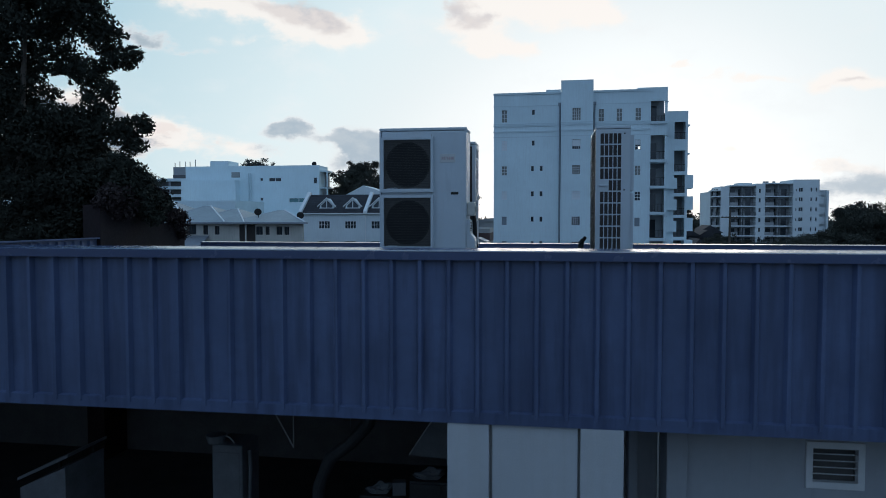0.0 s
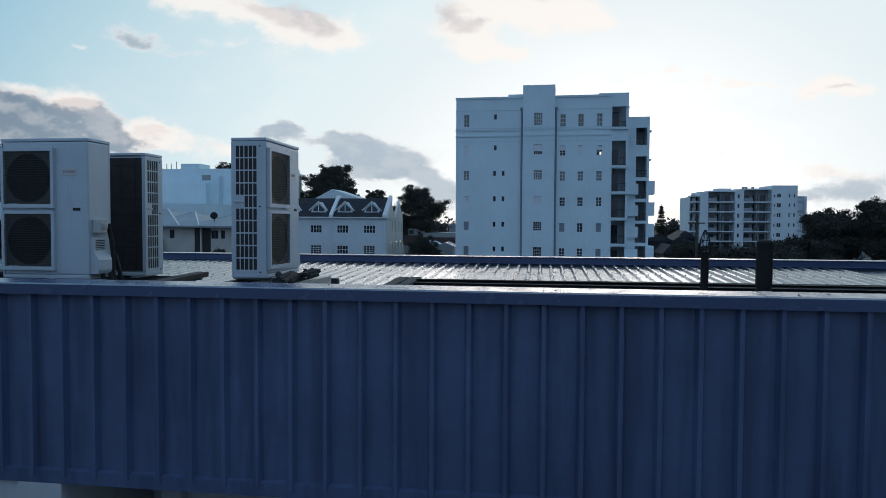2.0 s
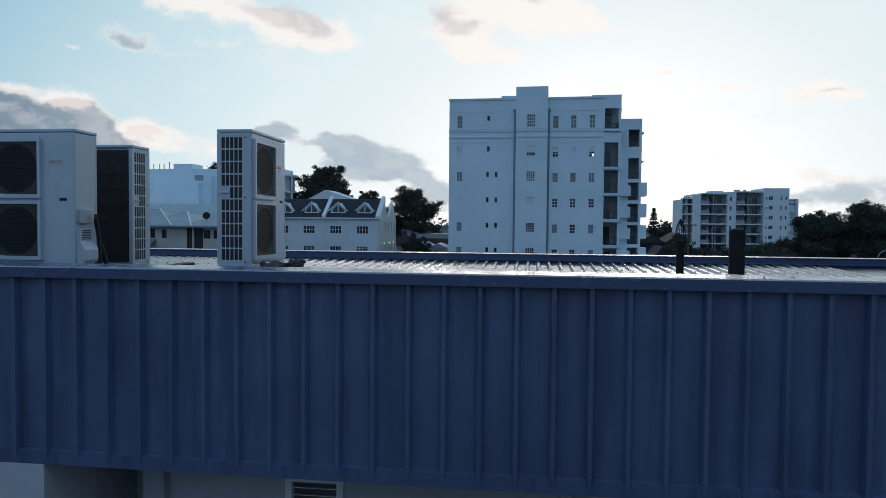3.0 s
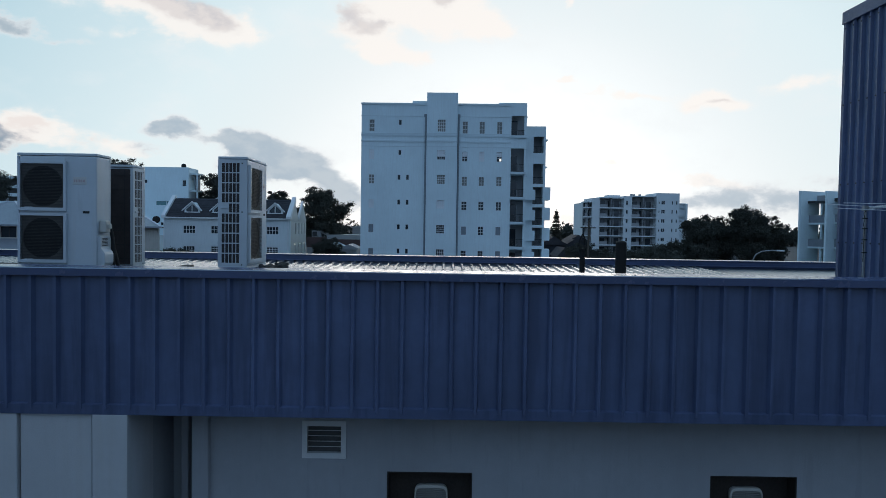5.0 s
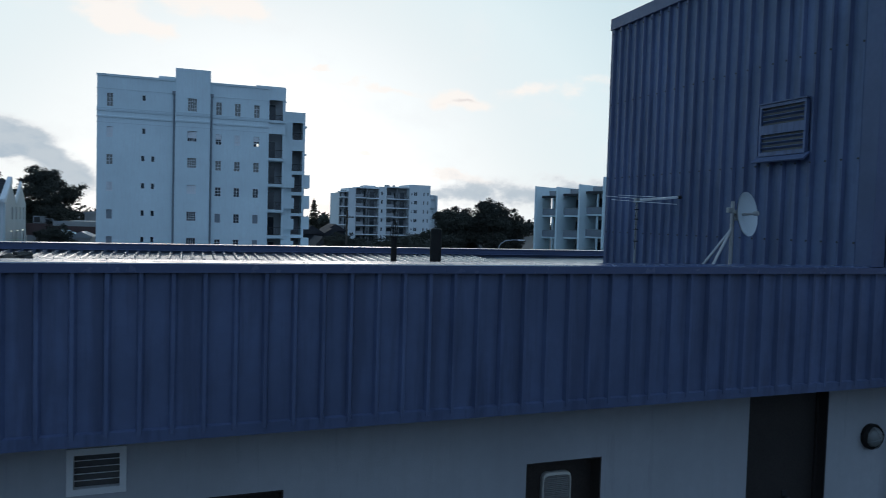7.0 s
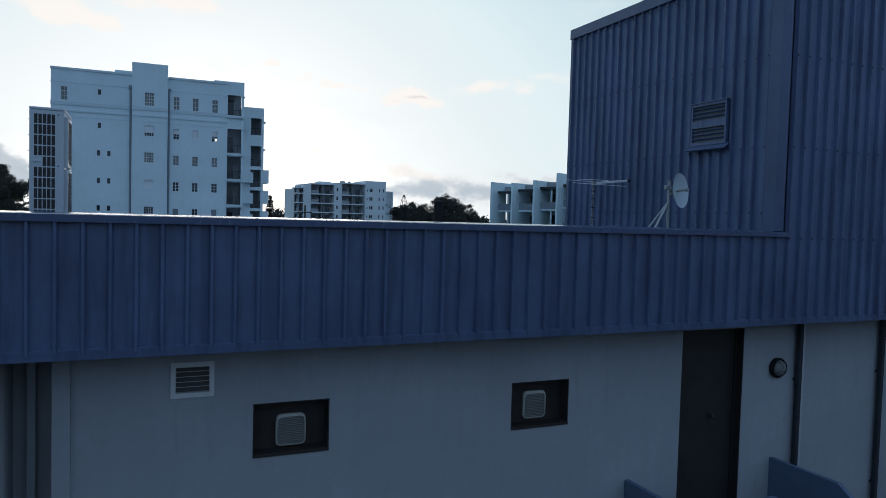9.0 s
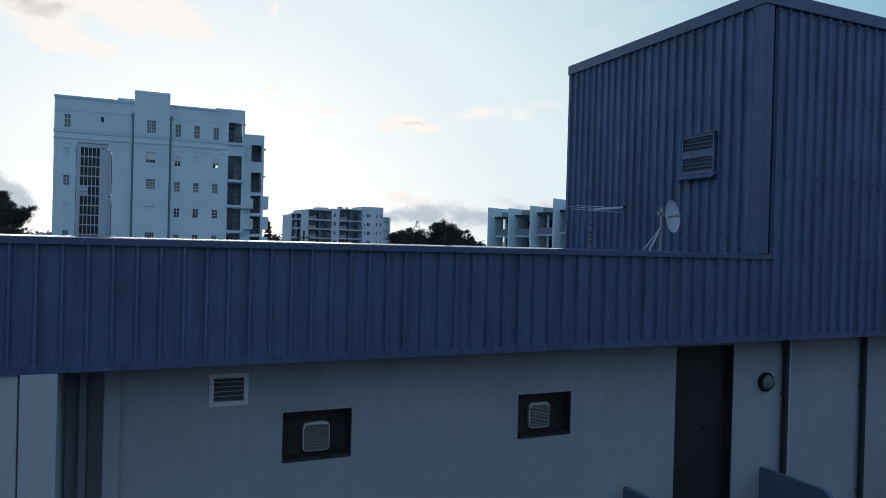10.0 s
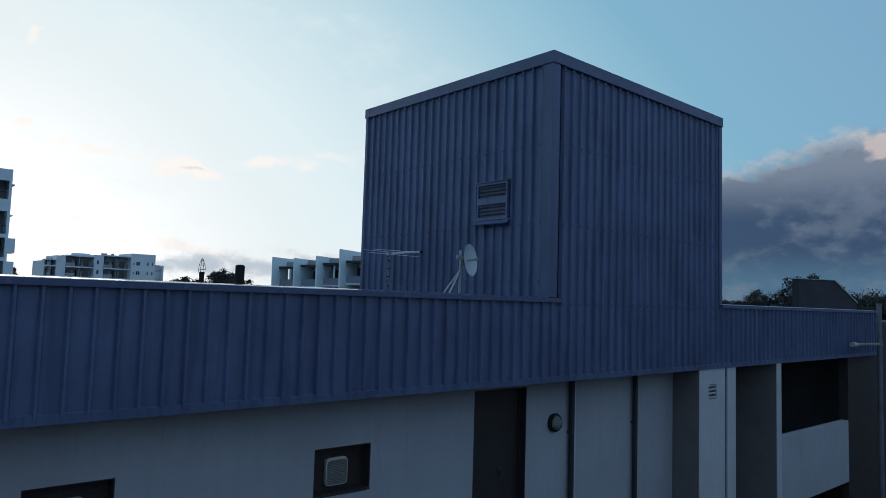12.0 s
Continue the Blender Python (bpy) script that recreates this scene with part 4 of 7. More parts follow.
def ac_unit():
    """Two-fan outdoor unit: fans to -y, slotted end to -x, service end to +x, coil to +y; origin at its base."""
    u = thing("ac_outdoor_unit", "white two-fan air conditioner outdoor unit with weathered casing", "air conditioner", group="air conditioners on the roof")
    w, d, h = AW / 2, AD / 2, AH
    casing = nb()
    box(casing, -w + 0.02, w, -d, d - 0.02, 0.035, h - 0.03, 0.012)
    part("casing", casing, AC_WHITE, u)
    part("lid", boxed(-w - 0.001, w + 0.002, -d - 0.003, d + 0.002, h - 0.027, h, 0.006), AC_WHITE, u)
    part("base_pan", boxed(-w, w, -d, d, 0.0, 0.034, 0.006), AC_WHITE, u)
    for fx in (-w + 0.12, w - 0.16):
        part("foot", boxed(fx - 0.03, fx + 0.03, -d - 0.03, d + 0.03, -0.022, 0.0, 0.003), GALV, u)
    for cz in (0.335, 0.885):
        cx = -w + 0.275
        g = part("fan_guard", shift(holed(nb(), -0.255, 0.255, -0.262, 0.262, [(-0.228, 0.228, -0.228, 0.236)], 0.036), Matrix.Translation((cx, -d - 0.034, cz))), AC_WHITE, u)
        part("shroud", shift(annulus(nb(), 0.238, 0.215, -d - 0.008, 0.007), Matrix.Translation((cx, 0, cz))), AC_SHROUD, g)
        cav = nb()
        bmesh.ops.create_circle(cav, cap_ends=True, segments=32, radius=0.219, matrix=Matrix.Translation((cx, -d - 0.0025, cz)) @ pose(0, 0, 0, 90, 0, 0))
        part("cavity", cav, AC_DARK, g)
        for k in range(3):
            bl_ = nb()
            a0 = k * 2 * math.pi / 3 + cz
            pts = [(0.03 * math.cos(a0), 0.03 * math.sin(a0)), (0.19 * math.cos(a0 - 0.25), 0.19 * math.sin(a0 - 0.25)), (0.20 * math.cos(a0 + 0.25), 0.20 * math.sin(a0 + 0.25)), (0.17 * math.cos(a0 + 0.7), 0.17 * math.sin(a0 + 0.7)), (0.05 * math.cos(a0 + 1.1), 0.05 * math.sin(a0 + 1.1))]
            face(bl_, [(cx + p, -d - 0.0035 - 0.0005 * i, cz + q) for i, (p, q) in enumerate(pts)])
            part("fan_blade", bl_, FAN_BLADE, g)
        bl_ = nb()
        rod(bl_, (cx, -d - 0.003, cz), (cx, -d - 0.006, cz), 0.05, 16)
        part("fan_hub", bl_, FAN_BLADE, g)
        wires = nb()
        hoop(wires, 0.205, 0.004, -d - 0.012)
        for k in range(30):
            zz = -0.226 + k * 0.0155
            box(wires, -0.228, 0.228, -d - 0.031, -d - 0.0265, zz, zz + 0.0034)
        part("wire_grille", shift(wires, Matrix.Translation((cx, 0, cz))), AC_WIRE, g)
        part("drain_lip", boxed(cx - 0.19, cx - 0.10, -d - 0.03, -d - 0.02, cz - 0.235, cz - 0.22, 0.003), AC_WHITE, g)
    bd = part("badge", boxed(0.17, 0.315, -d - 0.004, -d + 0.001, 0.905, 0.985, 0.002), BADGE, u, "grey maker's plate with faded red bar")
    lg = nb()
    for k, (a, b) in enumerate(((0.185, 0.197), (0.203, 0.217), (0.223, 0.231), (0.237, 0.249), (0.255, 0.269), (0.275, 0.300))):
        box(lg, a, b, -d - 0.0065, -d - 0.0042, 0.930, 0.958)
    part("lettering", lg, BADGE_RED, bd)
    part("handle_recess", boxed(0.275, 0.345, -d - 0.003, -d + 0.001, 0.60, 0.625), AC_DARK, u)
    # service end
    part("service_panel_seam", boxed(0.085, 0.089, -d - 0.002, -d + 0.001, 0.06, h - 0.06), AC_GREY, u)
    vb = part("valve_cover", prism(nb(), [(w - 0.004, 0.045), (w + 0.066, 0.045), (w + 0.080, 0.075), (w + 0.080, 0.165), (w + 0.070, 0.192), (w + 0.042, 0.222), (w + 0.034, 0.245), (w + 0.034, 0.350), (w + 0.024, 0.364), (w - 0.004, 0.364)], -d + 0.02, -d + 0.21), AC_WHITE, u)
    for k in range(6):
        part("slot", boxed(w + 0.033, w + 0.036, -d + 0.05, -d + 0.17, 0.258 + k * 0.015, 0.265 + k * 0.015), AC_DARK, vb)
    part("isolator_switch", boxed(w, w + 0.075, -d + 0.05, -d + 0.16, 0.40, 0.53, 0.012), FAN_PLASTIC, u, "off-white isolator switch box")
    part("switch_knob", boxed(w + 0.076, w + 0.105, -d + 0.085, -d + 0.125, 0.44, 0.49, 0.008), FAN_PLASTIC, u)
    # slotted end over the coil
    part("coil", boxed(-w + 0.004, -w + 0.019, -d + 0.03, d - 0.03, 0.05, h - 0.05), AC_COIL, u, "dark coil fins")
    gaps = []
    y0, pw = -d + 0.082, 0.0400
    rows, rh = 10, (h - 0.13) / 10
    for r_ in range(rows):
        for c_ in range(5):
            if r_ == 5 and c_ > 2:
                continue
            a = y0 + c_ * pw
            b = 0.065 + r_ * rh
            gaps.append((-a - pw + 0.0038, -a - 0.0038, b + 0.006, b + rh - 0.006))
    part("slotted_panel", shift(holed(nb(), -d, d, 0.035, h - 0.031, gaps, 0.014), Matrix.Translation((-w - 0.0, 0, 0)) @ pose(0, 0, 0, 0, 0, -90)), AC_WHITE, u)
    part("hand_grip", boxed(-w - 0.014, -w, d - 0.115, d - 0.035, 0.665, 0.685, 0.004), AC_WHITE, u)
    for sz in (0.05, 0.63, h - 0.075):
        part("panel_screw", shift(rod(nb(), (0, 0, 0), (-0.004, 0, 0), 0.008, 8), Matrix.Translation((-w, -d + 0.055, sz))), AC_DARK, u)
    # coil side
    part("coil_back", boxed(-w + 0.04, w - 0.09, d - 0.019, d - 0.006, 0.05, h - 0.05), AC_COIL, u, "dark coil fins")
    part("coil_frame", boxed(w - 0.088, w - 0.001, d - 0.021, d, 0.036, h - 0.031, 0.004), AC_WHITE, u)
    part("coil_frame", boxed(-w + 0.001, -w + 0.038, d - 0.021, d, 0.036, h - 0.031, 0.004), AC_WHITE, u)
    gw = nb()
    for k in range(7):
        zz = 0.12 + k * 0.165
        rod(gw, (-w + 0.03, d + 0.012, zz), (w - 0.08, d + 0.012, zz), 0.003, 6)
    for k in range(5):
        xx = -w + 0.10 + k * 0.15
        rod(gw, (xx, d + 0.008, 0.05), (xx, d + 0.008, h - 0.05), 0.0025, 6)
    part("coil_guard", gw, AC_DARK, u)
    return u


ac1 = ac_unit()
ac1.matrix_basis = pose(-0.725, 2.235, 6.815)
ac2 = copy_thing(ac1, pose(-0.735, 3.14, 6.775, 0, 0, 180))
ac3 = copy_thing(ac1, pose(1.065, 2.735, 6.83, 0, 0, 90))
ac2["label"] = "white outdoor unit with its dark coil turned to the parapet"
ac3["label"] = "white outdoor unit with its slotted end turned to the parapet"
# steel stand under the first two units
s1 = thing("steel_stand", "dark weathered steel stand carrying two outdoor units above the roof", "stand", pose(0, 0, 0))
for y in (2.10, 2.40, 3.02, 3.28):
    part("rail", boxed(-1.35, 0.12, y - 0.022, y + 0.022, 6.715, 6.752, 0.003), DARK_STEEL, s1)
for xx in (-1.25, -0.725, -0.05):
    part("cross_rail", boxed(xx - 0.025, xx + 0.025, 1.62, 3.45, 6.665, 6.714, 0.003), DARK_STEEL, s1)
    for yy in (1.75, 3.35):
        part("leg", boxed(xx - 0.02, xx + 0.02, yy - 0.02, yy + 0.02, roof_z(yy), 6.664), DARK_STEEL, s1)
for (ux, uy, zt) in ((-1.025, 2.10, 6.793), (-0.465, 2.10, 6.793), (-1.025, 2.40, 6.793), (-0.465, 2.40, 6.793)):
    part("packer", boxed(ux - 0.05, ux + 0.05, uy - 0.03, uy + 0.03, 6.753, zt, 0.004), BLACK_RUBBER, s1)
# stand under the third unit
s2 = thing("steel_stand", "dark weathered steel stand under the outdoor unit with a slotted end", "stand", pose(0, 0, 0))
for xx in (0.93, 1.20):
    part("rail", boxed(xx - 0.03, xx + 0.03, 2.02, 3.40, 6.765, 6.807, 0.003), DARK_STEEL, s2)
for yy in (2.12, 3.2):
    part("cross_rail", boxed(0.72, 1.62, yy - 0.03, yy + 0.03, 6.70, 6.764, 0.003), DARK_STEEL, s2)
    for xx in (0.78, 1.55):
        part("leg", boxed(xx - 0.02, xx + 0.02, yy - 0.02, yy + 0.02, roof_z(yy), 6.699), DARK_STEEL, s2)
# low steel frame round the units
fr = thing("roof_frame", "low dark steel channel frame on the roof round the units", "frame", pose(0, 0, 0))
ch = nb()
box(ch, -2.33, 1.62, 1.50, 1.512, 6.655, 6.81, 0.002)
box(ch, -2.33, 1.62, 1.513, 1.575, 6.798, 6.81, 0.002)
box(ch, -2.33, 1.62, 1.513, 1.575, 6.655, 6.667, 0.002)
part("front_channel", ch, DARK_STEEL, fr)
ch = nb()
box(ch, 1.608, 1.62, 1.58, 2.95, 6.655, 6.81, 0.002)
box(ch, 1.545, 1.607, 1.58, 2.95, 6.798, 6.81, 0.002)
part("end_channel", ch, GALV, fr, "galvanised end channel")
part("back_beam", boxed(-0.35, 1.46, 3.86, 3.98, 6.505, 6.632, 0.006), PIPE_BLACK, fr)
part("middle_channel", boxed(-2.30, -1.30, 2.42, 2.48, 6.70, 6.81, 0.004), PIPE_BLACK, fr)
for xx, yy, zz in ((-2.2, 1.54, 6.654), (-1.0, 1.54, 6.654), (0.2, 1.54, 6.654), (1.5, 1.54, 6.654), (1.57, 2.85, 6.654), (-0.25, 3.92, 6.504), (0.6, 3.92, 6.504), (1.38, 3.92, 6.504), (-2.2, 2.45, 6.699), (-1.4, 2.45, 6.699)):
    part("leg", boxed(xx - 0.025, xx + 0.025, yy - 0.025, yy + 0.025, roof_z(yy), zz), DARK_STEEL, fr)
# planks and timbers
for i, (fx, fy, bx, by, w_) in enumerate(((-2.14, 1.58, -1.95, 2.68, 0.10), (-2.00, 1.50, -1.80, 2.62, 0.12), (-1.84, 1.44, -1.63, 2.60, 0.14), (-1.62, 1.41, -1.42, 2.55, 0.20))):
    ln, ang = math.hypot(bx - fx, by - fy), math.degrees(math.atan2(fx - bx, by - fy))
    bm = boxed(-w_ / 2, w_ / 2, -ln / 2, ln / 2, 0, 0.034, 0.004)
    solid("plank", bm, TIMBER, "dark weathered timber plank laid on the roof frame", "plank", pose((fx + bx) / 2, (fy + by) / 2, 6.811 + 0.001 * i, 0, 0, ang), "planks on the roof")
solid("timber_block", boxed(-0.055, 0.055, -0.54, 0.54, 0, 0.045, 0.005), TIMBER, "weathered timber board bridging the roof frame", "timber", pose(0.555, 2.075, 6.811, 0, 0, 7.7))
for k, xx in enumerate((1.645, 1.825)):
    solid("timber_sleeper", boxed(-0.075, 0.075, -1.5, 1.5, 0, 0.085, 0.006), TIMBER, "long grey timber sleeper lying along the roof ribs", "timber", pose(xx, 4.85, roof_z(4.85) + 0.03, tilt, 0, -0.5), "sleepers on the roof")
# long lagged pipe runs across the roof
for nm, yy, zz, r, x0, x1 in (("a", 6.05, 0.075, 0.035, 1.9, 8.5), ("b", 5.83, 0.06, 0.028, 1.9, 8.6)):
    pr = thing("pipe_run", "black lagged refrigerant pipe run across the roof on blocks", "pipe", pose(0, 0, 0), "pipe runs on the roof")
    bm = nb()
    mid = (x0 + x1) / 2 - 1.2
    zb = roof_z(yy) + zz
    bent(bm, [(x0, yy, zb), (mid, yy + 0.01, zb + 0.004), (mid + 0.05, yy + 0.05, zb + 0.016), (x1, yy + 0.10, zb + 0.02)], r, 10)
    part("lagging", bm, BLACK_RUBBER, pr)
    part("cover_strip", boxed(x0, x1 - 0.3, yy - 0.05, yy + 0.05, zb + r + 0.001, zb + r + 0.012, 0.003), PIPE_BLACK, pr)
    k = x0 + 0.4
    while k < x1:
        part("block", boxed(k - 0.05, k + 0.05, yy - 0.05, yy + 0.14, roof_z(yy) + 0.02, zb - r + 0.004, 0.004), TIMBER, pr)
        k += 1.1
# flexible lines between the units
FRONT_LINES = (
    [(-1.08, 2.05, 6.72), (-1.05, 1.75, 6.80), (-0.93, 1.50, 6.842), (-0.78, 1.44, 6.815), (-0.60, 1.455, 6.775), (-0.1, 1.46, 6.762), (0.5, 1.458, 6.77), (0.92, 1.46, 6.768), (1.15, 1.47, 6.72)],
    [(-0.26, 2.2, 6.87), (-0.22, 2.16, 6.66), (-0.10, 1.95, 6.60), (0.3, 1.75, 6.62), (0.8, 1.72, 6.66), (1.3, 1.74, 6.62)],
    [(-0.24, 2.28, 6.86), (-0.19, 2.26, 6.62), (-0.05, 2.05, 6.56), (0.35, 1.86, 6.58), (0.9, 1.83, 6.62)],
    [(-1.3, 1.95, 6.68), (-1.0, 1.83, 6.62), (-0.6, 1.78, 6.60), (-0.2, 1.80, 6.60), (0.4, 1.95, 6.63)])
BACK_LINES = (
    [(0.83, 3.3, 6.96), (0.80, 3.32, 6.89), (0.81, 3.25, 6.70), (0.84, 3.0, 6.56), (0.95, 2.6, 6.53)],
    [(-0.27, 2.30, 7.30), (-0.25, 2.33, 7.10), (-0.25, 2.34, 6.85), (-0.22, 2.33, 6.64)],
    [(-0.26, 2.38, 7.02), (-0.232, 2.42, 6.82), (-0.21, 2.42, 6.62)],
    [(0.86, 3.34, 6.98), (0.83, 3.38, 6.92), (0.84, 3.33, 6.70), (0.87, 3.1, 6.52)])
for i, pts in enumerate(FRONT_LINES + BACK_LINES):
    # smoothed through the points
    cu = bpy.data.curves.new("refrigerant_line", "CURVE")
    cu.dimensions, cu.bevel_depth, cu.bevel_resolution, cu.resolution_u = "3D", 0.038 if i == 0 else 0.020, 3, 6
    sp = cu.splines.new("BEZIER")
    sp.bezier_points.add(len(pts) - 1)
    for b, p in zip(sp.bezier_points, pts):
        b.co, b.handle_left_type, b.handle_right_type = p, "AUTO", "AUTO"
    tmp = bpy.data.objects.new("tmp", cu)
    me = bpy.data.meshes.new_from_object(tmp)
    bpy.data.objects.remove(tmp)
    ob = mesh_part("refrigerant_line", me, None)
    ob.data.materials.clear()
    ob.data.materials.append(BLACK_RUBBER)
    tagged(ob, "black lagged flexible refrigerant line beside the units", "pipe", "flexible lines on the roof")
# heap of lagging beside the third unit
heap = thing("pipe_offcuts", "ragged black lagging offcuts heaped on the frame's end channel", "pipe", pose(0, 0, 0))
random.seed(4)
for k in range(34):
    a = random.random() * 6.28
    p = Vector((1.565 + random.uniform(-0.06, 0.03), 1.75 + 0.9 * random.random(), 6.832 + random.random() * 0.045))
    oc = nb()
    rod(oc, p, p + Vector((0.05 * math.cos(a), 0.13 * abs(math.sin(a)) + 0.04, random.uniform(-0.01, 0.025))), random.uniform(0.014, 0.028), 7)
    part("offcut", oc, BLACK_RUBBER, heap)
# vent pipes through the roof
p2 = thing("vent_pipe", "stout black vent pipe with a domed cowl on the roof", "pipe", pose(5.055, 1.226, roof_z(1.226)))
bm = nb()
rod(bm, (0, 0, 0), (0, 0, 0.90), 0.047, 20)
part("pipe", bm, PIPE_BLACK, p2)
bm = nb()
rod(bm, (0, 0, 0.66), (0, 0, 0.945), 0.051, 20)
bmesh.ops.create_uvsphere(bm, u_segments=20, v_segments=8, radius=0.050, matrix=Matrix.Translation((0, 0, 0.945)) @ Matrix.Diagonal((1, 1, 0.35, 1)))
part("cowl", bm, PIPE_BLACK, p2)
bm = nb()
rod(bm, (0, 0, 0.0), (0, 0, 0.10), 0.12, 16, 0.06)
part("boot", bm, BLACK_RUBBER, p2, "rubber roof boot")
p1 = thing("vent_pipe", "slim black vent pipe with a wire leaf guard on the roof", "pipe", pose(4.757, 1.55, roof_z(1.55)))
bm = nb()
rod(bm, (0, 0, 0), (0, 0, 0.86), 0.027, 16)
part("pipe", bm, PIPE_BLACK, p1)
for k in range(8):
    a = k * math.pi / 4
    pts = [(0.026 * math.cos(a), 0.026 * math.sin(a), 0.80)] + [(0.038 * math.sin(math.pi * (0.2 + 0.76 * q / 8)) * math.cos(a), 0.038 * math.sin(math.pi * (0.2 + 0.76 * q / 8)) * math.sin(a), 0.815 + 0.195 * q / 8) for q in range(9)]
    part("guard_wire", bent(nb(), pts, 0.0024, 5), PIPE_BLACK, p1)
for q in range(1, 8, 2):
    rr = 0.038 * math.sin(math.pi * (0.2 + 0.76 * q / 8))
    part("guard_ring", bent(nb(), [(rr * math.cos(i * math.pi / 6), rr * math.sin(i * math.pi / 6), 0.815 + 0.195 * q / 8) for i in range(13)], 0.002, 5), PIPE_BLACK, p1)
bm = nb()
rod(bm, (0, 0, 0.0), (0, 0, 0.09), 0.09, 16, 0.035)
part("boot", bm, BLACK_RUBBER, p1, "rubber roof boot")

# dead leaves and grit on the coping
random.seed(12)
litter = nb()
for k in range(46):
    lx = random.choice((4.95, 2.6, 0.8, 6.3, 7.6, -1.2, 3.6)) + random.gauss(0, 0.10)
    face(litter, [(lx + random.uniform(-0.012, 0.012), 0.06 + random.uniform(-0.03, 0.06) + dy_, 6.9905 + 0.0003 * k % 0.004) for dy_ in (0.0, 0.008, 0.014)])
tagged(part("leaf_litter", litter, BLACK_RUBBER), "scraps of dead leaf and grit on the coping", "litter", kind="stuff")

# satellite dish on its tripod
sd = thing("satellite_dish", "white satellite dish on a galvanised tripod mast", "dish", pose(0, 0, 0))
mx, my = 7.815, 0.60
bm = nb()
rod(bm, (mx, my, roof_z(my)), (mx, my, 7.56), 0.018, 12)
part("mast", bm, GALV, sd)
for a, b in (((6.98, 0.75), 7.30), ((7.05, 0.45), 7.30)):
    bm = nb()
    rod(bm, (a[0], a[1], roof_z(a[1]) + 0.0), (mx, my, b), 0.013, 8)
    part("brace", bm, GALV, sd)
bm = nb()
R, depth = 0.212, 0.055
rings = 8
prev = None
for side, off in ((0, 0.0), (1, 0.006)):
    prev = None
    for i in range(rings + 1):
        r = R * i / rings
        z = depth * (r / R) ** 2 + off
        ringv = [bm.verts.new((r * math.cos(2 * math.pi * k / 32), r * math.sin(2 * math.pi * k / 32), z)) for k in range(32)] if i else [bm.verts.new((0, 0, z))]
        if prev:
            for k in range(32):
                if len(prev) == 1:
                    bm.faces.new((prev[0], ringv[k], ringv[(k + 1) % 32]))
                else:
                    bm.faces.new((prev[k], ringv[k], ringv[(k + 1) % 32], prev[(k + 1) % 32]))
        prev = ringv
bmesh.ops.recalc_face_normals(bm, faces=bm.faces)
aim = Matrix.Translation((7.925, 0.60, 7.437)) @ Vector((0.38, -0.92, 0.10)).to_track_quat("Z", "Y").to_matrix().to_4x4()
part("reflector", shift(bm, aim), DISH_WHITE, sd, "white enamelled reflector")
bm = nb()
rod(bm, (0, 0, 0.0), (0, 0, 0.12), 0.012, 12)
rod(bm, (0, 0, 0.12), (0, 0, 0.16), 0.022, 12)
part("feed", shift(bm, aim), AC_GREY, sd)
part("bracket_arm", rod(nb(), (mx, my, 7.44), (7.905, 0.65, 7.437), 0.02, 8), GALV, sd)
bm = nb()
box(bm, -0.05, 0.05, -0.05, 0.05, -0.075, -0.002, 0.004)
part("mount", shift(bm, aim), GALV, sd)
bm = nb()
box(bm, mx - 0.06, mx - 0.015, my - 0.02, my + 0.02, 7.45, 7.50, 0.004)
part("clamp", bm, GALV, sd)
# television aerial
an = thing("tv_aerial", "galvanised television aerial with long thin elements on a mast", "aerial", pose(8.303, 2.80, 0))
bm = nb()
rod(bm, (0, 0, roof_z(2.8)), (0, 0, 7.645), 0.016, 10)
part("mast", bm, GALV, an)
across, away = Vector((0.80, -0.60, 0)), Vector((0.60, 0.80, 0))
c = Vector((0, 0, 7.625))
run = across * 0.50 + away * 0.20 + Vector((0, 0, 0.055))
cross = Vector((-run.y, run.x, 0)).normalized()
part("boom", rod(nb(), c, c + run, 0.011, 8), ALU, an)
part("boom_cap", rod(nb(), c + run, c + run * 1.08, 0.022, 10), PIPE_BLACK, an)
for k in range(13):
    q = c + run * (0.05 + 0.072 * k)
    for dz in (-0.012, 0.014):
        part("director", rod(nb(), q - cross * 0.075 + Vector((0, 0, dz)), q + cross * 0.075 + Vector((0, 0, dz)), 0.004, 6), ALU, an)
part("clamp", shift(boxed(-0.03, 0.03, -0.03, 0.03, -0.03, 0.03, 0.004), Matrix.Translation(c)), GALV, an)
for a, b, za, zb, back in ((-0.24, 0.22, 0.068, 0.052, 0.10), (-0.40, 0.10, 0.050, 0.018, 0.03), (-0.31, 0.48, 0.002, -0.042, -0.06)):
    part("element", rod(nb(), c + across * a + away * back + Vector((0, 0, za)), c + across * b + away * back + Vector((0, 0, zb)), 0.0045, 6), ALU, an)
part("cable", bent(nb(), [(0, -0.01, 7.60), (-0.035, -0.03, 7.56), (-0.02, -0.03, 7.50), (-0.035, -0.03, 7.44), (-0.018, -0.02, 7.38), (-0.018, -0.012, 7.0)], 0.004, 6), BLACK_RUBBER, an)
for z in (7.1, 7.25, 7.38, 7.5):
    part("cable_tie", boxed(-0.021, 0.021, -0.021, 0.021, z, z + 0.014), BLACK_RUBBER, an)
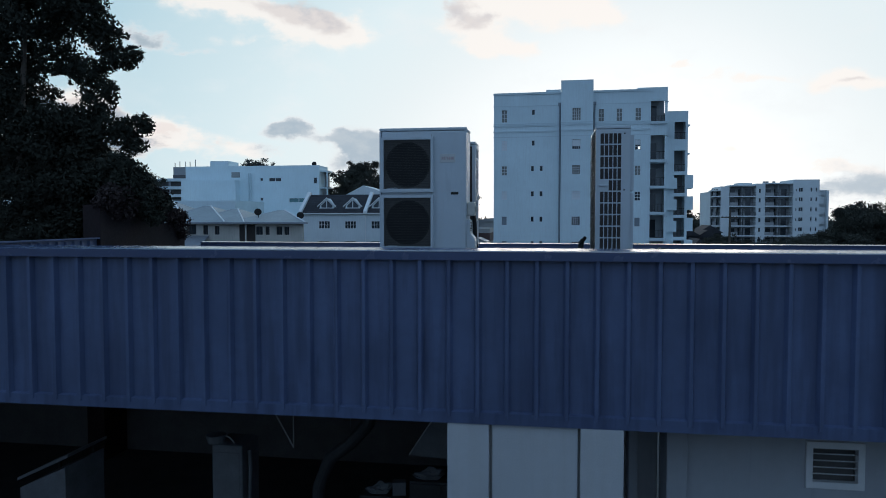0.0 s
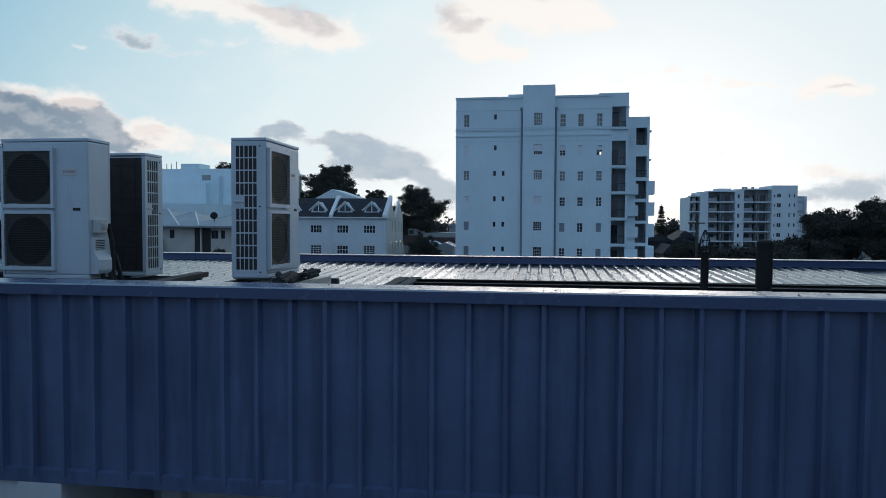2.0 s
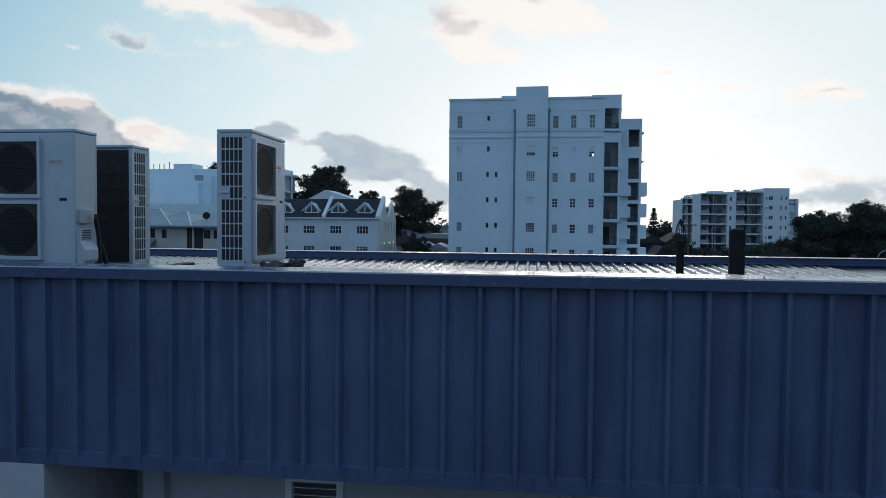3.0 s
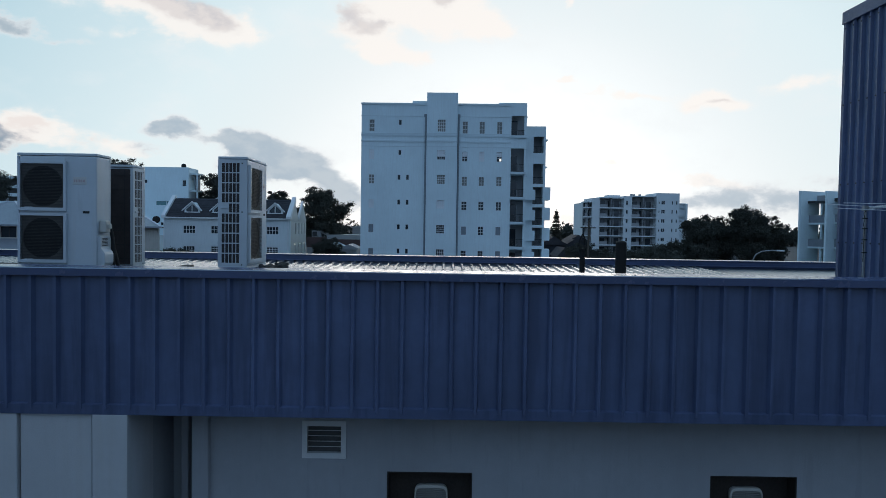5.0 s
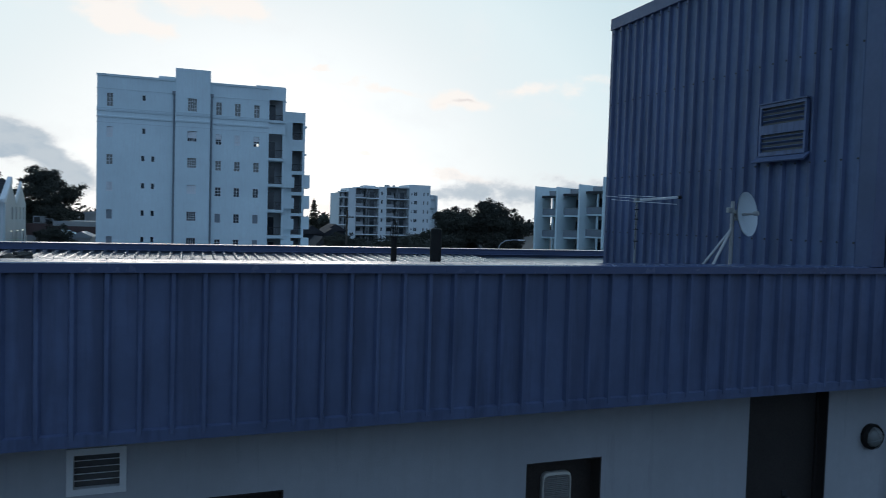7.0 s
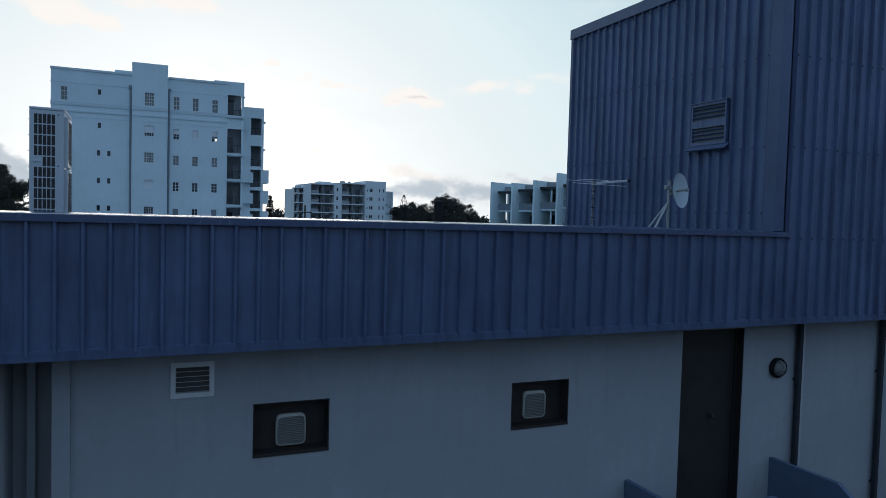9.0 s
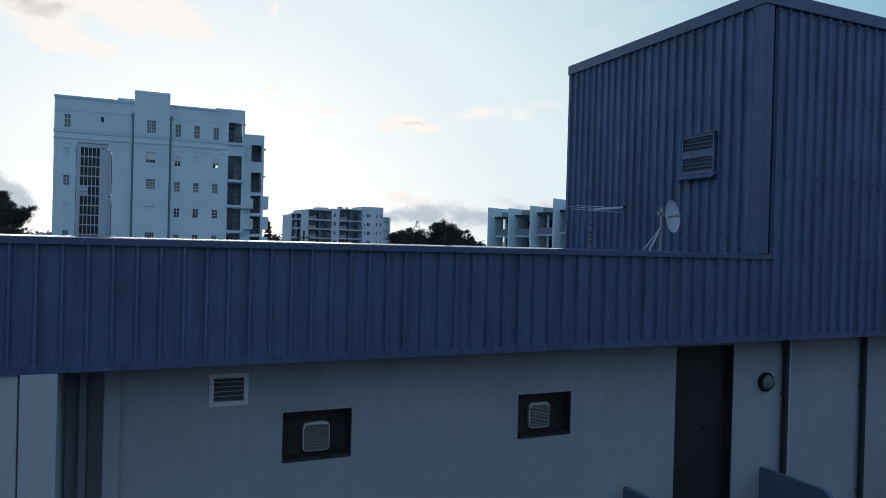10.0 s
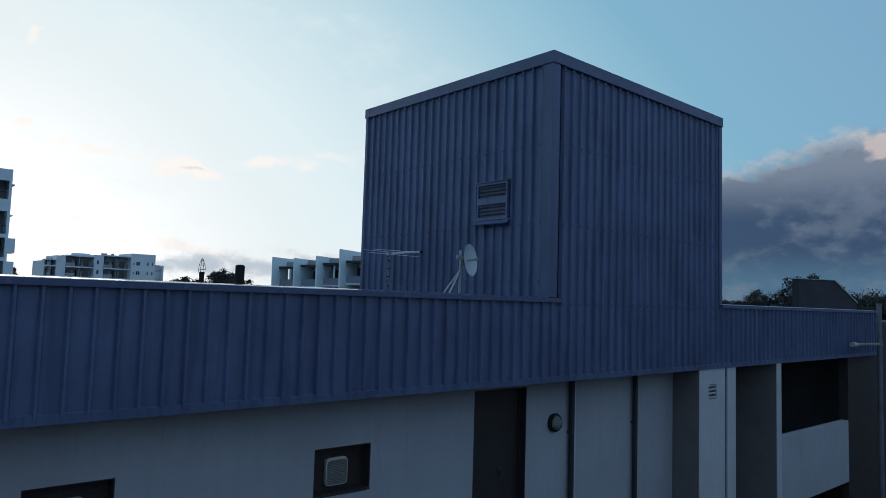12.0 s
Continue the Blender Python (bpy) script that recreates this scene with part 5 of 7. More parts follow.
# end wall of a stair further along the building
encl = thing("stair_wall", "dark rendered stair wall with a sloping side beyond the roof", "wall", pose(0, 0, 0))
part("wall", prism(nb(), [(29.9, 6.0), (29.9, 8.17), (33.5, 8.26), (36.2, 7.35), (36.2, 6.0)], 5.0, 5.25), WALL_DARK, encl)
part("capping", prism(nb(), [(33.5, 8.262), (33.55, 8.31), (36.3, 7.38), (36.2, 7.352)], 4.96, 5.29), AC_GREY, encl)
part("capping", prism(nb(), [(29.85, 8.175), (29.85, 8.20), (33.5, 8.29), (33.5, 8.265)], 4.97, 5.28), AC_GREY, encl)
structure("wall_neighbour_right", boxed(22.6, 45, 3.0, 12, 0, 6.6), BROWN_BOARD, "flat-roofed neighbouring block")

# things standing on the dark deck
wh = thing("water_heater", "dull grey storage unit standing on the dark deck", "heater", pose(-2.66, 2.1, 3.0))
part("cabinet", boxed(-0.16, 0.16, -0.2, 0.2, 0.0, 1.95, 0.015), DECK_GREY, wh)
bm = nb()
bent(bm, [(0.18, -0.1, 1.3), (0.20, -0.1, 1.7), (0.19, -0.1, 1.88)], 0.02)
part("side_pipe", bm, DECK_GREY, wh)
part("door_panel", boxed(-0.14, 0.13, -0.206, -0.2005, 0.1, 1.88, 0.003), DECK_GREY, wh)
bm = nb()
bent(bm, [(-0.05, -0.12, 2.02), (0.0, -0.12, 2.0), (0.04, -0.12, 1.95)], 0.006)
part("top_wire", bm, GALV, wh)
cover = nb()
rod(cover, (-0.15, -0.12, 1.951), (-0.15, -0.12, 2.03), 0.085, 16, 0.10)
solid("upturned_bowl", cover, DECK_GREY, "small pale bowl on top of the storage unit", "bowl", pose(-2.66, 2.1, 3.001))
cab = thing("metal_cabinet", "grey metal cabinet with sloping top on the dark deck", "cabinet", pose(-4.49, 1.95, 3.0))
part("body", prism(nb(), [(-0.25, 0), (-0.25, 1.50), (0.25, 1.73), (0.25, 0)], -0.3, 0.3), DECK_GREY, cab)
part("lid", prism(nb(), [(-0.28, 1.57), (-0.28, 1.60), (0.28, 1.86), (0.28, 1.83)], -0.30, 0.32), DECK_GREY, cab)
for xx in (-0.2, 0.2):
    part("lid_strut", boxed(xx - 0.012, xx + 0.012, 0.2, 0.224, 1.50, 1.70 + xx * 0.46), DARK_STEEL, cab)
hb = thing("hanging_bracket", "thin grey triangular bracket hung under the soffit", "bracket", pose(-1.70, 1.2, 5.85))
bm = nb()
bent(bm, [(0, 0, 0), (0, 0, -0.64)], 0.0055)
part("drop_rod", bm, GALV, hb)
bm = nb()
bent(bm, [(-0.366, 0, 0), (0, 0, -0.64)], 0.0055)
part("brace_rod", bm, GALV, hb)
dr = thing("hanging_rod", "thin grey rod hung under the soffit", "rod", pose(-1.19, 1.2, 5.85))
part("rod", rod(nb(), (0, 0, 0), (0, 0, -0.45), 0.004, 8), DECK_GREY, dr)
fd = thing("flexible_duct", "dull grey flexible duct dropping from the soffit", "duct", pose(-1.25, 2.0, 5.85))
bm = nb()
bent(bm, [(0.06, 0, 0), (0.05, 0, -0.45), (0, 0, -0.65), (-0.16, 0, -0.83), (-0.38, 0, -1.0), (-0.5, 0, -1.3), (-0.5, 0, -2.85)], 0.065, 14)
part("hose", bm, DARK_STEEL, fd)
rk = thing("raking_panel", "grey painted panel with a sloping edge hung beside the pier", "panel", pose(-0.19, 2.0, 4.88))
part("sheet", prism(nb(), [(-0.65, 0.04), (-0.04, 0.965), (0, 0.965), (0, 0)], 0, 0.02), DECK_GREY, rk)
part("edge_strip", rod(nb(), (-0.655, 0.004, 0.04), (-0.045, 0.004, 0.966), 0.007, 8), GALV, rk, "bright edge strip")
for name, x0, x1, top in (("low_cupboard", -1.35, -0.86, 4.48), ("tall_cupboard", -0.85, -0.22, 4.65)):
    cb = thing(name, "dark steel cupboard on the deck beside the pier", "cupboard", pose((x0 + x1) / 2, 2.25, 3.0))
    hw, hh = (x1 - x0) / 2, top - 3.0
    part("body", boxed(-hw, hw, -0.22, 0.25, 0, hh, 0.006), DARK_STEEL, cb)
    for sx in (-1, 1):
        part("door", boxed(0.004 if sx > 0 else -hw + 0.01, hw - 0.01 if sx > 0 else -0.004, -0.238, -0.2205, 0.06, hh - 0.02, 0.003), DARK_STEEL, cb)
solid("small_carton", boxed(-0.065, 0.065, -0.05, 0.05, 0, 0.13, 0.004), DECK_GREY, "small pale carton on a dark cupboard", "carton", pose(-0.97, 2.12, 4.481, 0, 0, 12))
for bx, bz_, w_ in ((-1.17, 4.481, 0.13), (-0.67, 4.651, 0.15)):
    bm = nb()
    bmesh.ops.create_icosphere(bm, subdivisions=3, radius=1.0)
    for v in bm.verts:
        f_ = 1 + 0.16 * math.sin(v.co.x * 6 + v.co.y * 4) + 0.10 * math.sin(v.co.z * 9 + v.co.x * 5)
        v.co = (v.co.x * w_ * f_, v.co.y * 0.08 * f_, max(0.0, (v.co.z * 0.6 + 0.5) * 0.085 * f_ * (1 + 0.5 * v.co.x)))
    solid("crumpled_bag", bm, DECK_GREY, "pale crumpled plastic bag lying on a dark cupboard", "bag", pose(bx, 2.12, bz_))

# ---- the town beyond ----


def win(parent, x0, x1, z0, z1, depth=0.14, cols=2, rows=2, pane=WINDOW, sash=WHITE_TRIM, bar=0.05, sill=True, m=Matrix.Identity(4)):
    """A window set in an opening of a wall whose face is at y = 0 of its parent."""
    w = part("window", shift(holed(nb(), x0, x1, z0, z1, [(x0 + (x1 - x0) * i / cols + bar / 2, x0 + (x1 - x0) * (i + 1) / cols - bar / 2, z0 + (z1 - z0) * j / rows + bar / 2, z0 + (z1 - z0) * (j + 1) / rows - bar / 2) for i in range(cols) for j in range(rows)], 0.05), m @ Matrix.Translation((0, depth - 0.05, 0))), sash, parent)
    part("pane", shift(boxed(x0, x1, depth, depth + 0.02, z0, z1), m), pane, w)
    if sill:
        part("sill", shift(boxed(x0 - 0.08, x1 + 0.08, -0.06, 0.02, z0 - 0.10, z0 - 0.002), m), APT_TRIM, w)
    return w


def rails(parent, x0, x1, y, z0, z1, step=0.14, mat=None):
    bm = nb()
    box(bm, x0, x1, y, y + 0.05, z1 - 0.05, z1)
    box(bm, x0, x1, y, y + 0.05, z0, z0 + 0.05)
    k = x0 + 0.05
    while k < x1:
        box(bm, k, k + 0.025, y + 0.012, y + 0.037, z0 + 0.05, z1 - 0.05)
        k += step
    return part("railing", bm, mat or RAIL, parent, "dark metal railing")


# main apartment block
A = math.degrees(math.atan2(-0.5, 18.4))
BW, BT = 18.5, 20.98
K = BW / 292.0


def bu(px):
    return (px - 641) * K


def bz(py):
    return BT - (py - 181) * K


apt = thing("apartment_building", "tall pale rendered apartment building with small-paned windows and corner balconies", "building", pose(-5.85, 73.3, 0, 0, 0, A))
rows_small = [(210, 231), (263, 280), (307, 323), (351, 366), (395, 410), (438, 454), (482, 497)]
openings = []
DRAWN = {"blind": BLIND, "curtain": CURTAIN, "grey": BLIND_GREY}
for r_, (a, b) in enumerate(rows_small):
    openings.append((655, 664, a, b, ("curtain", "blind", "curtain", "blind", "grey", "grey", "grey")[r_], 2, 3))
    for s in ((707, 712),) if r_ < 2 else ((706, 711), (721, 726)):
        openings.append((*s, a, a + 9, "v", 1, 1))
    for k, (s0, s1) in enumerate(((820, 829), (850, 859), (881, 890))):
        kind = (("curtain",) * 3, ("half", "blind", "half"), ("curtain",) * 3, ("v",) * 3, ("grey", "v", "grey"), ("v", "v", "grey"), ("v", "grey", "v"))[r_][k]
        openings.append((s0, s1, a + 2, b + 2, kind, 2, 3))
front_holes = [(bu(s0), bu(s1), bz(b), bz(a)) for s0, s1, a, b, *_ in openings]
tower_rows = [(776, 790, a, b) for a, b in rows_small]
balc = [(906, 929, 201, 235), (906, 929, 258, 299), (906, 929, 305, 343), (906, 929, 349, 387), (906, 929, 393, 431), (906, 929, 437, 475), (906, 929, 481, 512)]
bal_holes = [(bu(a), bu(b), bz(d), bz(c)) for a, b, c, d in balc]
part("wall", holed(nb(), 0, BW, 0, BT, front_holes + bal_holes, 0.22), APT_WHITE, apt)
part("wall", boxed(0.0, 0.22, 0.222, 14, 0, BT), APT_WHITE, apt)
part("wall", boxed(0.0, BW, 14.002, 14.22, 0, BT), APT_WHITE, apt)
part("wall", boxed(BW - 0.22, BW, 2.8, 14, 0, BT), APT_WHITE, apt)
part("roof", boxed(0.22, BW - 0.22, 0.22, 14, BT - 0.9, BT - 0.6), CONCRETE, apt)
for (s0, s1, a, b, kind, c_, r_) in openings:
    c_, r_ = (1, 1) if kind == "grey" else (c_, r_)
    win(apt, bu(s0), bu(s1), bz(b), bz(a), 0.11, c_, r_, DRAWN.get(kind, WINDOW), bar=0.036, sill=False)
    if kind == "half":
        part("blind", boxed(bu(s0) + 0.03, bu(s1) - 0.03, 0.105, 0.112, (bz(a) + bz(b)) / 2, bz(a) - 0.03), BLIND, apt)
part("lit_lamp", boxed(bu(886), bu(889), 0.09, 0.10, bz(281), bz(276)), LIT_WINDOW, apt, "lit window corner")
# projecting stair tower with its own windows
tw = part("stair_tower", shift(holed(nb(), bu(757), bu(811), 0, bz(163), [(bu(a), bu(b), bz(d), bz(c)) for a, b, c, d in tower_rows], 0.24), Matrix.Translation((0, -0.45, 0))), APT_WHITE, apt)
part("tower_side", boxed(bu(757), bu(757) + 0.2, -0.209, -0.002, 0, bz(163)), APT_WHITE, tw)
part("tower_side", boxed(bu(811) - 0.2, bu(811), -0.209, -0.002, 0, bz(163)), APT_WHITE, tw)
part("tower_head", boxed(bu(757), bu(811), -0.209, 3.2, BT - 0.55, bz(163) - 0.001), APT_WHITE, tw)
for i, (a, b, c, d) in enumerate(tower_rows):
    w_ = win(apt, bu(a), bu(b), bz(d), bz(c), 0.13, 4, 4 if i in (0, 2, 4) else 3, (CURTAIN, WINDOW, CURTAIN, BLIND, WINDOW, WINDOW, WINDOW)[i], bar=0.038, sill=False, m=Matrix.Translation((0, -0.45, 0)))
    if i == 1:
        part("blind", boxed(bu(a) + 0.03, bu(b) - 0.03, -0.345, -0.338, bz(d) + 0.35 * (bz(c) - bz(d)), bz(c) - 0.03), BLIND, w_)
for px in (755, 813):
    bm = nb()
    rod(bm, (bu(px), -0.12, 0), (bu(px), -0.12, bz(203)), 0.10, 8)
    box(bm, bu(px) - 0.18, bu(px) + 0.18, -0.25, -0.01, bz(205), bz(200))
    part("downpipe", bm, BLIND_GREY, apt)
for z0, z1, out in ((bz(184), bz(180.5), 0.16), (bz(239), bz(236), 0.10), (bz(249), bz(246.5), 0.12), (bz(235), bz(233.6), 0.06), (bz(257.5), bz(256.5), 0.04), (bz(204), bz(203), 0.05), (bz(455), bz(453.5), 0.05)):
    part("band", boxed(-0.05, bu(756), -0.5 * out, -0.002, z0, z1), APT_TRIM, apt)
    part("band", boxed(bu(812), bu(905), -0.5 * out, -0.002, z0, z1), APT_TRIM, apt)
    if z0 < bz(230):
        part("band", boxed(bu(757) - 0.02, bu(811) + 0.02, -0.45 - 0.5 * out, -0.452, z0, z1), APT_TRIM, apt)
part("parapet_block", boxed(bu(731), bu(756), 0.3, 3.0, BT + 0.001, bz(176)), APT_WHITE, apt)
part("parapet_block", boxed(bu(884), bu(933), 0.004, 3.0, BT + 0.001, BT + 0.17), APT_WHITE, apt)
# recessed corner balconies, the shade of the recess painted on back and side
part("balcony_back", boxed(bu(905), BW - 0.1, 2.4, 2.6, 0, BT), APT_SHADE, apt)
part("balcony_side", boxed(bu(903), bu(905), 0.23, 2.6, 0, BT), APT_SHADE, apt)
for i, (a, b, c, d) in enumerate(balc):
    b_ = part("balcony_slab", boxed(bu(a) - 0.05, BW - 0.05, -0.25, 2.38, bz(d) - 0.30, bz(d) - 0.02), APT_TRIM, apt)
    part("glass_door", boxed(bu(a) + 0.1, bu(a) + 0.85, 2.36, 2.395, bz(d), bz(d) + 1.95), WINDOW, b_)
    rails(b_, bu(a) + 0.02, bu(b) - 0.02, -0.18, bz(d), bz(d) + 0.85 if i else bz(d) + 0.55)
    part("sunshade", boxed(bu(b), bu(b) + 0.35, 0.0, 0.6, bz(c) - 0.15, bz(c) - 0.05), APT_TRIM, b_)
# wing set back at the corner
WY = 1.6


def wu(px):
    return bu(px) + 0.45


def wz(py):
    return bz(py) + 0.30 * (512 - py) / 292

wing_rows = [(238, 267), (286, 321), (327, 357), (363, 394), (399, 431), (437, 470), (475, 508)]
part("wing_wall", shift(holed(nb(), BW + 0.002, wu(963), 0, wz(220), [(wu(941), wu(959), wz(d), wz(c)) for c, d in wing_rows], 0.25), Matrix.Translation((0, WY, 0))), APT_WHITE, apt)
part("wing_wall", boxed(wu(963) - 0.25, wu(963), WY + 0.252, 12, 0, wz(220)), APT_WHITE, apt)
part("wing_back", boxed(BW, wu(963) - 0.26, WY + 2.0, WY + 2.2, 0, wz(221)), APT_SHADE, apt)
part("wing_roof", boxed(BW, wu(963) - 0.25, WY + 0.26, 12, wz(221) - 0.2, wz(221)), CONCRETE, apt)
for i, (c, d) in enumerate(wing_rows):
    s_ = part("balcony_slab", boxed(BW, wu(963) - 0.26, WY + 0.26, WY + 1.98, wz(d) - 0.22, wz(d)), APT_TRIM, apt)
    rails(s_, wu(941), wu(959), WY + 0.05, wz(d), wz(d) + 0.75)
    if i >= 2:
        part("balcony_box", boxed(wu(962), wu(973), WY + 0.1, WY + 2.4, wz(c) - 1.45, wz(c) + 0.0), APT_WHITE, apt)
        part("balcony_box", boxed(BW - 0.05, wu(945), WY - 0.5, WY - 0.002, wz(c) - 1.5, wz(c) - 0.35), APT_WHITE, apt)
    else:
        part("sunshade", boxed(wu(962), wu(967), WY + 0.2, WY + 1.4, wz(c) - 0.4, wz(c) - 0.28), APT_TRIM, apt)
part("podium", boxed(BW - 1.0, bu(985), -1.2, 1.0, 0, bz(462)), APT_WHITE, apt)

for px in (0.15, 1.25, 2.35):
    part("podium_window", boxed(BW - 1.0 + px, BW - 0.4 + px, -1.235, -1.202, bz(462) - 1.9, bz(462) - 0.7), WINDOW, apt)
part("podium_coping", boxed(BW - 1.05, bu(985) + 0.05, -1.26, 1.0, bz(462) + 0.001, bz(462) + 0.12), APT_TRIM, apt)

# stepped apartment block far beyond
KF = 0.1738


def fu(px):
    return (px - 1030) * KF


FB = 15.9


def fz(py):
    return FB - (py - 353) * KF


ap = thing("apartment_building", "long pale apartment block with stacked balconies far beyond the trees", "building", pose(47.3, 210.0, 0, 0, 0, 3))
floors = [365, 381.5, 398, 414.5, 431, 447]
part("core", boxed(fu(1030), fu(1218), 2.0, 14, 0, fz(357)), FAR_WHITE, ap)
for x0, x1, top in ((1042, 1056, 349), (1099, 1114, 344.5), (1157, 1198, 338.5)):
    holes = []
    wins = []
    for i, f in enumerate([349] + floors[:-1]):
        if x0 == 1157:
            for a, b in ((1165.5, 1172), (1184, 1186.5), (1192, 1194.5)):
                wins.append((fu(a), fu(b), fz(f + 9.5), fz(f + 3.0)))
            wins.append((fu(1160.5), fu(1162.5), fz(f + 9.0), fz(f + 4.5)))
        elif x0 == 1099:
            wins.append((fu(1103.5), fu(1107), fz(f + 11), fz(f + 4)))
    part("wall", shift(holed(nb(), fu(x0), fu(x1), 0, fz(top), wins, 0.4), Matrix.Translation((0, -0.6 if x0 != 1157 else -1.5, 0))), FAR_WHITE, ap)
    part("wall", boxed(fu(x0), fu(x1), -0.19 if x0 != 1157 else -1.09, 9, 0, fz(top) - 0.01), FAR_WHITE, ap)
    for w_ in wins:
        win(ap, *w_, 0.25, 2 if w_[1] - w_[0] > 0.8 else 1, 1, sill=False, bar=0.07, m=Matrix.Translation((0, -0.6 if x0 != 1157 else -1.5, 0)))
for x0, x1, top in ((1056.2, 1098.8, 347), (1114.2, 1156.8, 343.5), (1029, 1041.8, 355)):
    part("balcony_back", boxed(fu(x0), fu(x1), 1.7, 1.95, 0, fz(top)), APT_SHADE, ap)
    part("roof_slab", boxed(fu(x0), fu(x1), -1.0, 4, fz(top) - 0.35, fz(top)), FAR_WHITE, ap)
    part("divider", boxed(fu((x0 + x1) / 2 - 1), fu((x0 + x1) / 2), -0.4, 1.69, 0, fz(top) - 0.36), APT_SHADE, ap)
    for f in floors:
        s_ = part("balcony_slab", boxed(fu(x0), fu(x1), -0.8, 1.69, fz(f) - 0.35, fz(f)), FAR_WHITE, ap)
        part("balustrade", boxed(fu(x0), fu(x0) + (fu(x1) - fu(x0)) * 0.32, -0.8, -0.7, fz(f) + 0.002, fz(f) + 0.95), APT_SHADE, s_)
        rails(s_, fu(x0) + (fu(x1) - fu(x0)) * 0.33, fu(x1), -0.78, fz(f), fz(f) + 0.95, 0.35)
        for k in (0.1, 0.42, 0.7):
            part("glass_door", boxed(fu(x0) + (fu(x1) - fu(x0)) * k, fu(x0) + (fu(x1) - fu(x0)) * (k + 0.2), 1.62, 1.69, fz(f), fz(f) + 2.0), WINDOW, s_)
for f in (357.5, 365, 381.5, 398, 414.5, 431):
    part("end_balcony", boxed(fu(1198.2), fu(1218), 2.0, 7, fz(f) - 0.3, fz(f) + 0.4), FAR_WHITE, ap)
part("end_column", boxed(fu(1216), fu(1219), 1.0, 2.0, 0, fz(356)), FAR_WHITE, ap)
part("lift_room", boxed(fu(1076), fu(1098), 2.5, 7, fz(347), fz(342.5)), FAR_WHITE, ap)
for px in (1120, 1125, 1136):
    part("roof_unit", boxed(fu(px), fu(px + 3), 4, 5, fz(345), fz(339.5)), APT_SHADE, ap)

# terrace of flats with tall dividing walls
ft = thing("apartment_building", "low pale block of flats with tall dividing walls and deep balconies", "building", pose(48.19, 82.42, 0, 0, 0, -63))
FIN_X = (0, 3.50, 7.05, 10.65, 14.3)
FIN_T = (12.42, 12.28, 12.60, 13.52, 14.2)
FIN_ROOF = (10.92, 11.19, 11.49, 11.82)
FIN_FLOOR = (8.44, 8.51, 8.73, 9.02)
for i, (x0, t_) in enumerate(zip(FIN_X, FIN_T)):
    if i == 0:
        part("dividing_wall", boxed(0, 0.25, 0, 3.65, 0, t_), APT_WHITE, ft)
        part("dividing_wall", boxed(0, 0.25, 4.35, 7.0, 0, t_), APT_WHITE, ft)
        part("dividing_wall", boxed(0, 0.25, 3.652, 4.348, t_ - 0.95, t_), APT_WHITE, ft)
    else:
        part("dividing_wall", boxed(x0, x0 + 0.25, 0, 7.0, 0, t_), APT_WHITE, ft)
    if i == 4:
        break
    xa, xb, rf_, fl0 = x0 + 0.254, FIN_X[i + 1] - 0.004, FIN_ROOF[i], FIN_FLOOR[i]
    part("roof_slab", boxed(xa, xb, 1.45, 6.9, rf_, rf_ + 0.22), APT_SHADE, ft)
    part("roof_fascia", boxed(xa, xb, 1.40, 1.446, rf_ - 0.06, rf_ + 0.26), DARK_STEEL, ft, "dark roof fascia")
    part("clerestory", boxed(xa, xb, 3.2, 6.0, rf_ + 0.222, rf_ + 1.0), APT_SHADE, ft)
    part("back_wall", boxed(xa, xb, 4.7, 4.9, 0, rf_ - 0.004), APT_SHADE, ft)
    for fl in (fl0, fl0 - 3.0, fl0 - 6.0):
        s_ = part("balcony_slab", boxed(xa, xb, 1.6, 4.69, fl - 0.22, fl), APT_WHITE, ft)
        part("glass_balustrade", boxed(xa, xb, 1.66, 1.68, fl + 0.01, fl + 0.92), BLIND_GREY, s_)
        part("top_rail", boxed(xa, xb, 1.65, 1.69, fl + 0.921, fl + 0.955), AC_GREY, s_)
        part("glass_door", boxed(xa + 0.15, xa + 1.5, 4.63, 4.695, fl, fl + 2.2), WINDOW, s_)
        part("glass_door", boxed(xa + 1.55, xb - 0.15, 4.63, 4.695, fl, fl + 2.2), WINDOW_TEAL, s_)
    if i in (0, 2):
        part("post", boxed(xa + 1.5, xa + 1.72, 1.75, 1.97, 0, rf_ - 0.07), APT_WHITE, ft)

# townhouses with dormers
th = thing("townhouse", "row of pale townhouses with dark tiled roofs and white dormers", "house", pose(0, 85.0, 0))
TL, TR = -32.7, -16.3
EZ, RZ, TDp = 7.95, 10.45, 10.5
cx_list = [-29.2, -25.6, -22.0, -18.4]
tw_holes = [(c - 0.95, c + 0.55, 5.87, 6.85) for c in cx_list] + [(c - 0.95, c + 0.5, 2.05 if k % 2 == 0 else 3.05, 4.2) for k, c in enumerate(cx_list)]
part("wall", holed(nb(), TL, TR, 0, EZ, tw_holes, 0.25), TOWN_WALL, th)
for h_ in tw_holes:
    win(th, *h_, 0.10, 4, 2 if h_[2] > 5 else 4, bar=0.05, sill=False)
side_holes = [(3.0 + k * 2.0, 3.7 + k * 2.0, z, z + 1.5) for k in range(4) for z in (3.2, 5.9)]
part("side_wall", shift(holed(nb(), 0.252, TDp, 0, EZ, side_holes, 0.25), Matrix.Translation((TR, 0, 0)) @ pose(0, 0, 0, 0, 0, 90)), TOWN_SIDE, th)
for h_ in side_holes:
    win(th, *h_, 0.16, 2, 3, bar=0.08, sill=False, m=Matrix.Translation((TR, 0, 0)) @ pose(0, 0, 0, 0, 0, 90))
part("back_wall", boxed(TL, TR - 0.3, TDp + 0.01, TDp + 0.25, 0, EZ), TOWN_WALL, th)
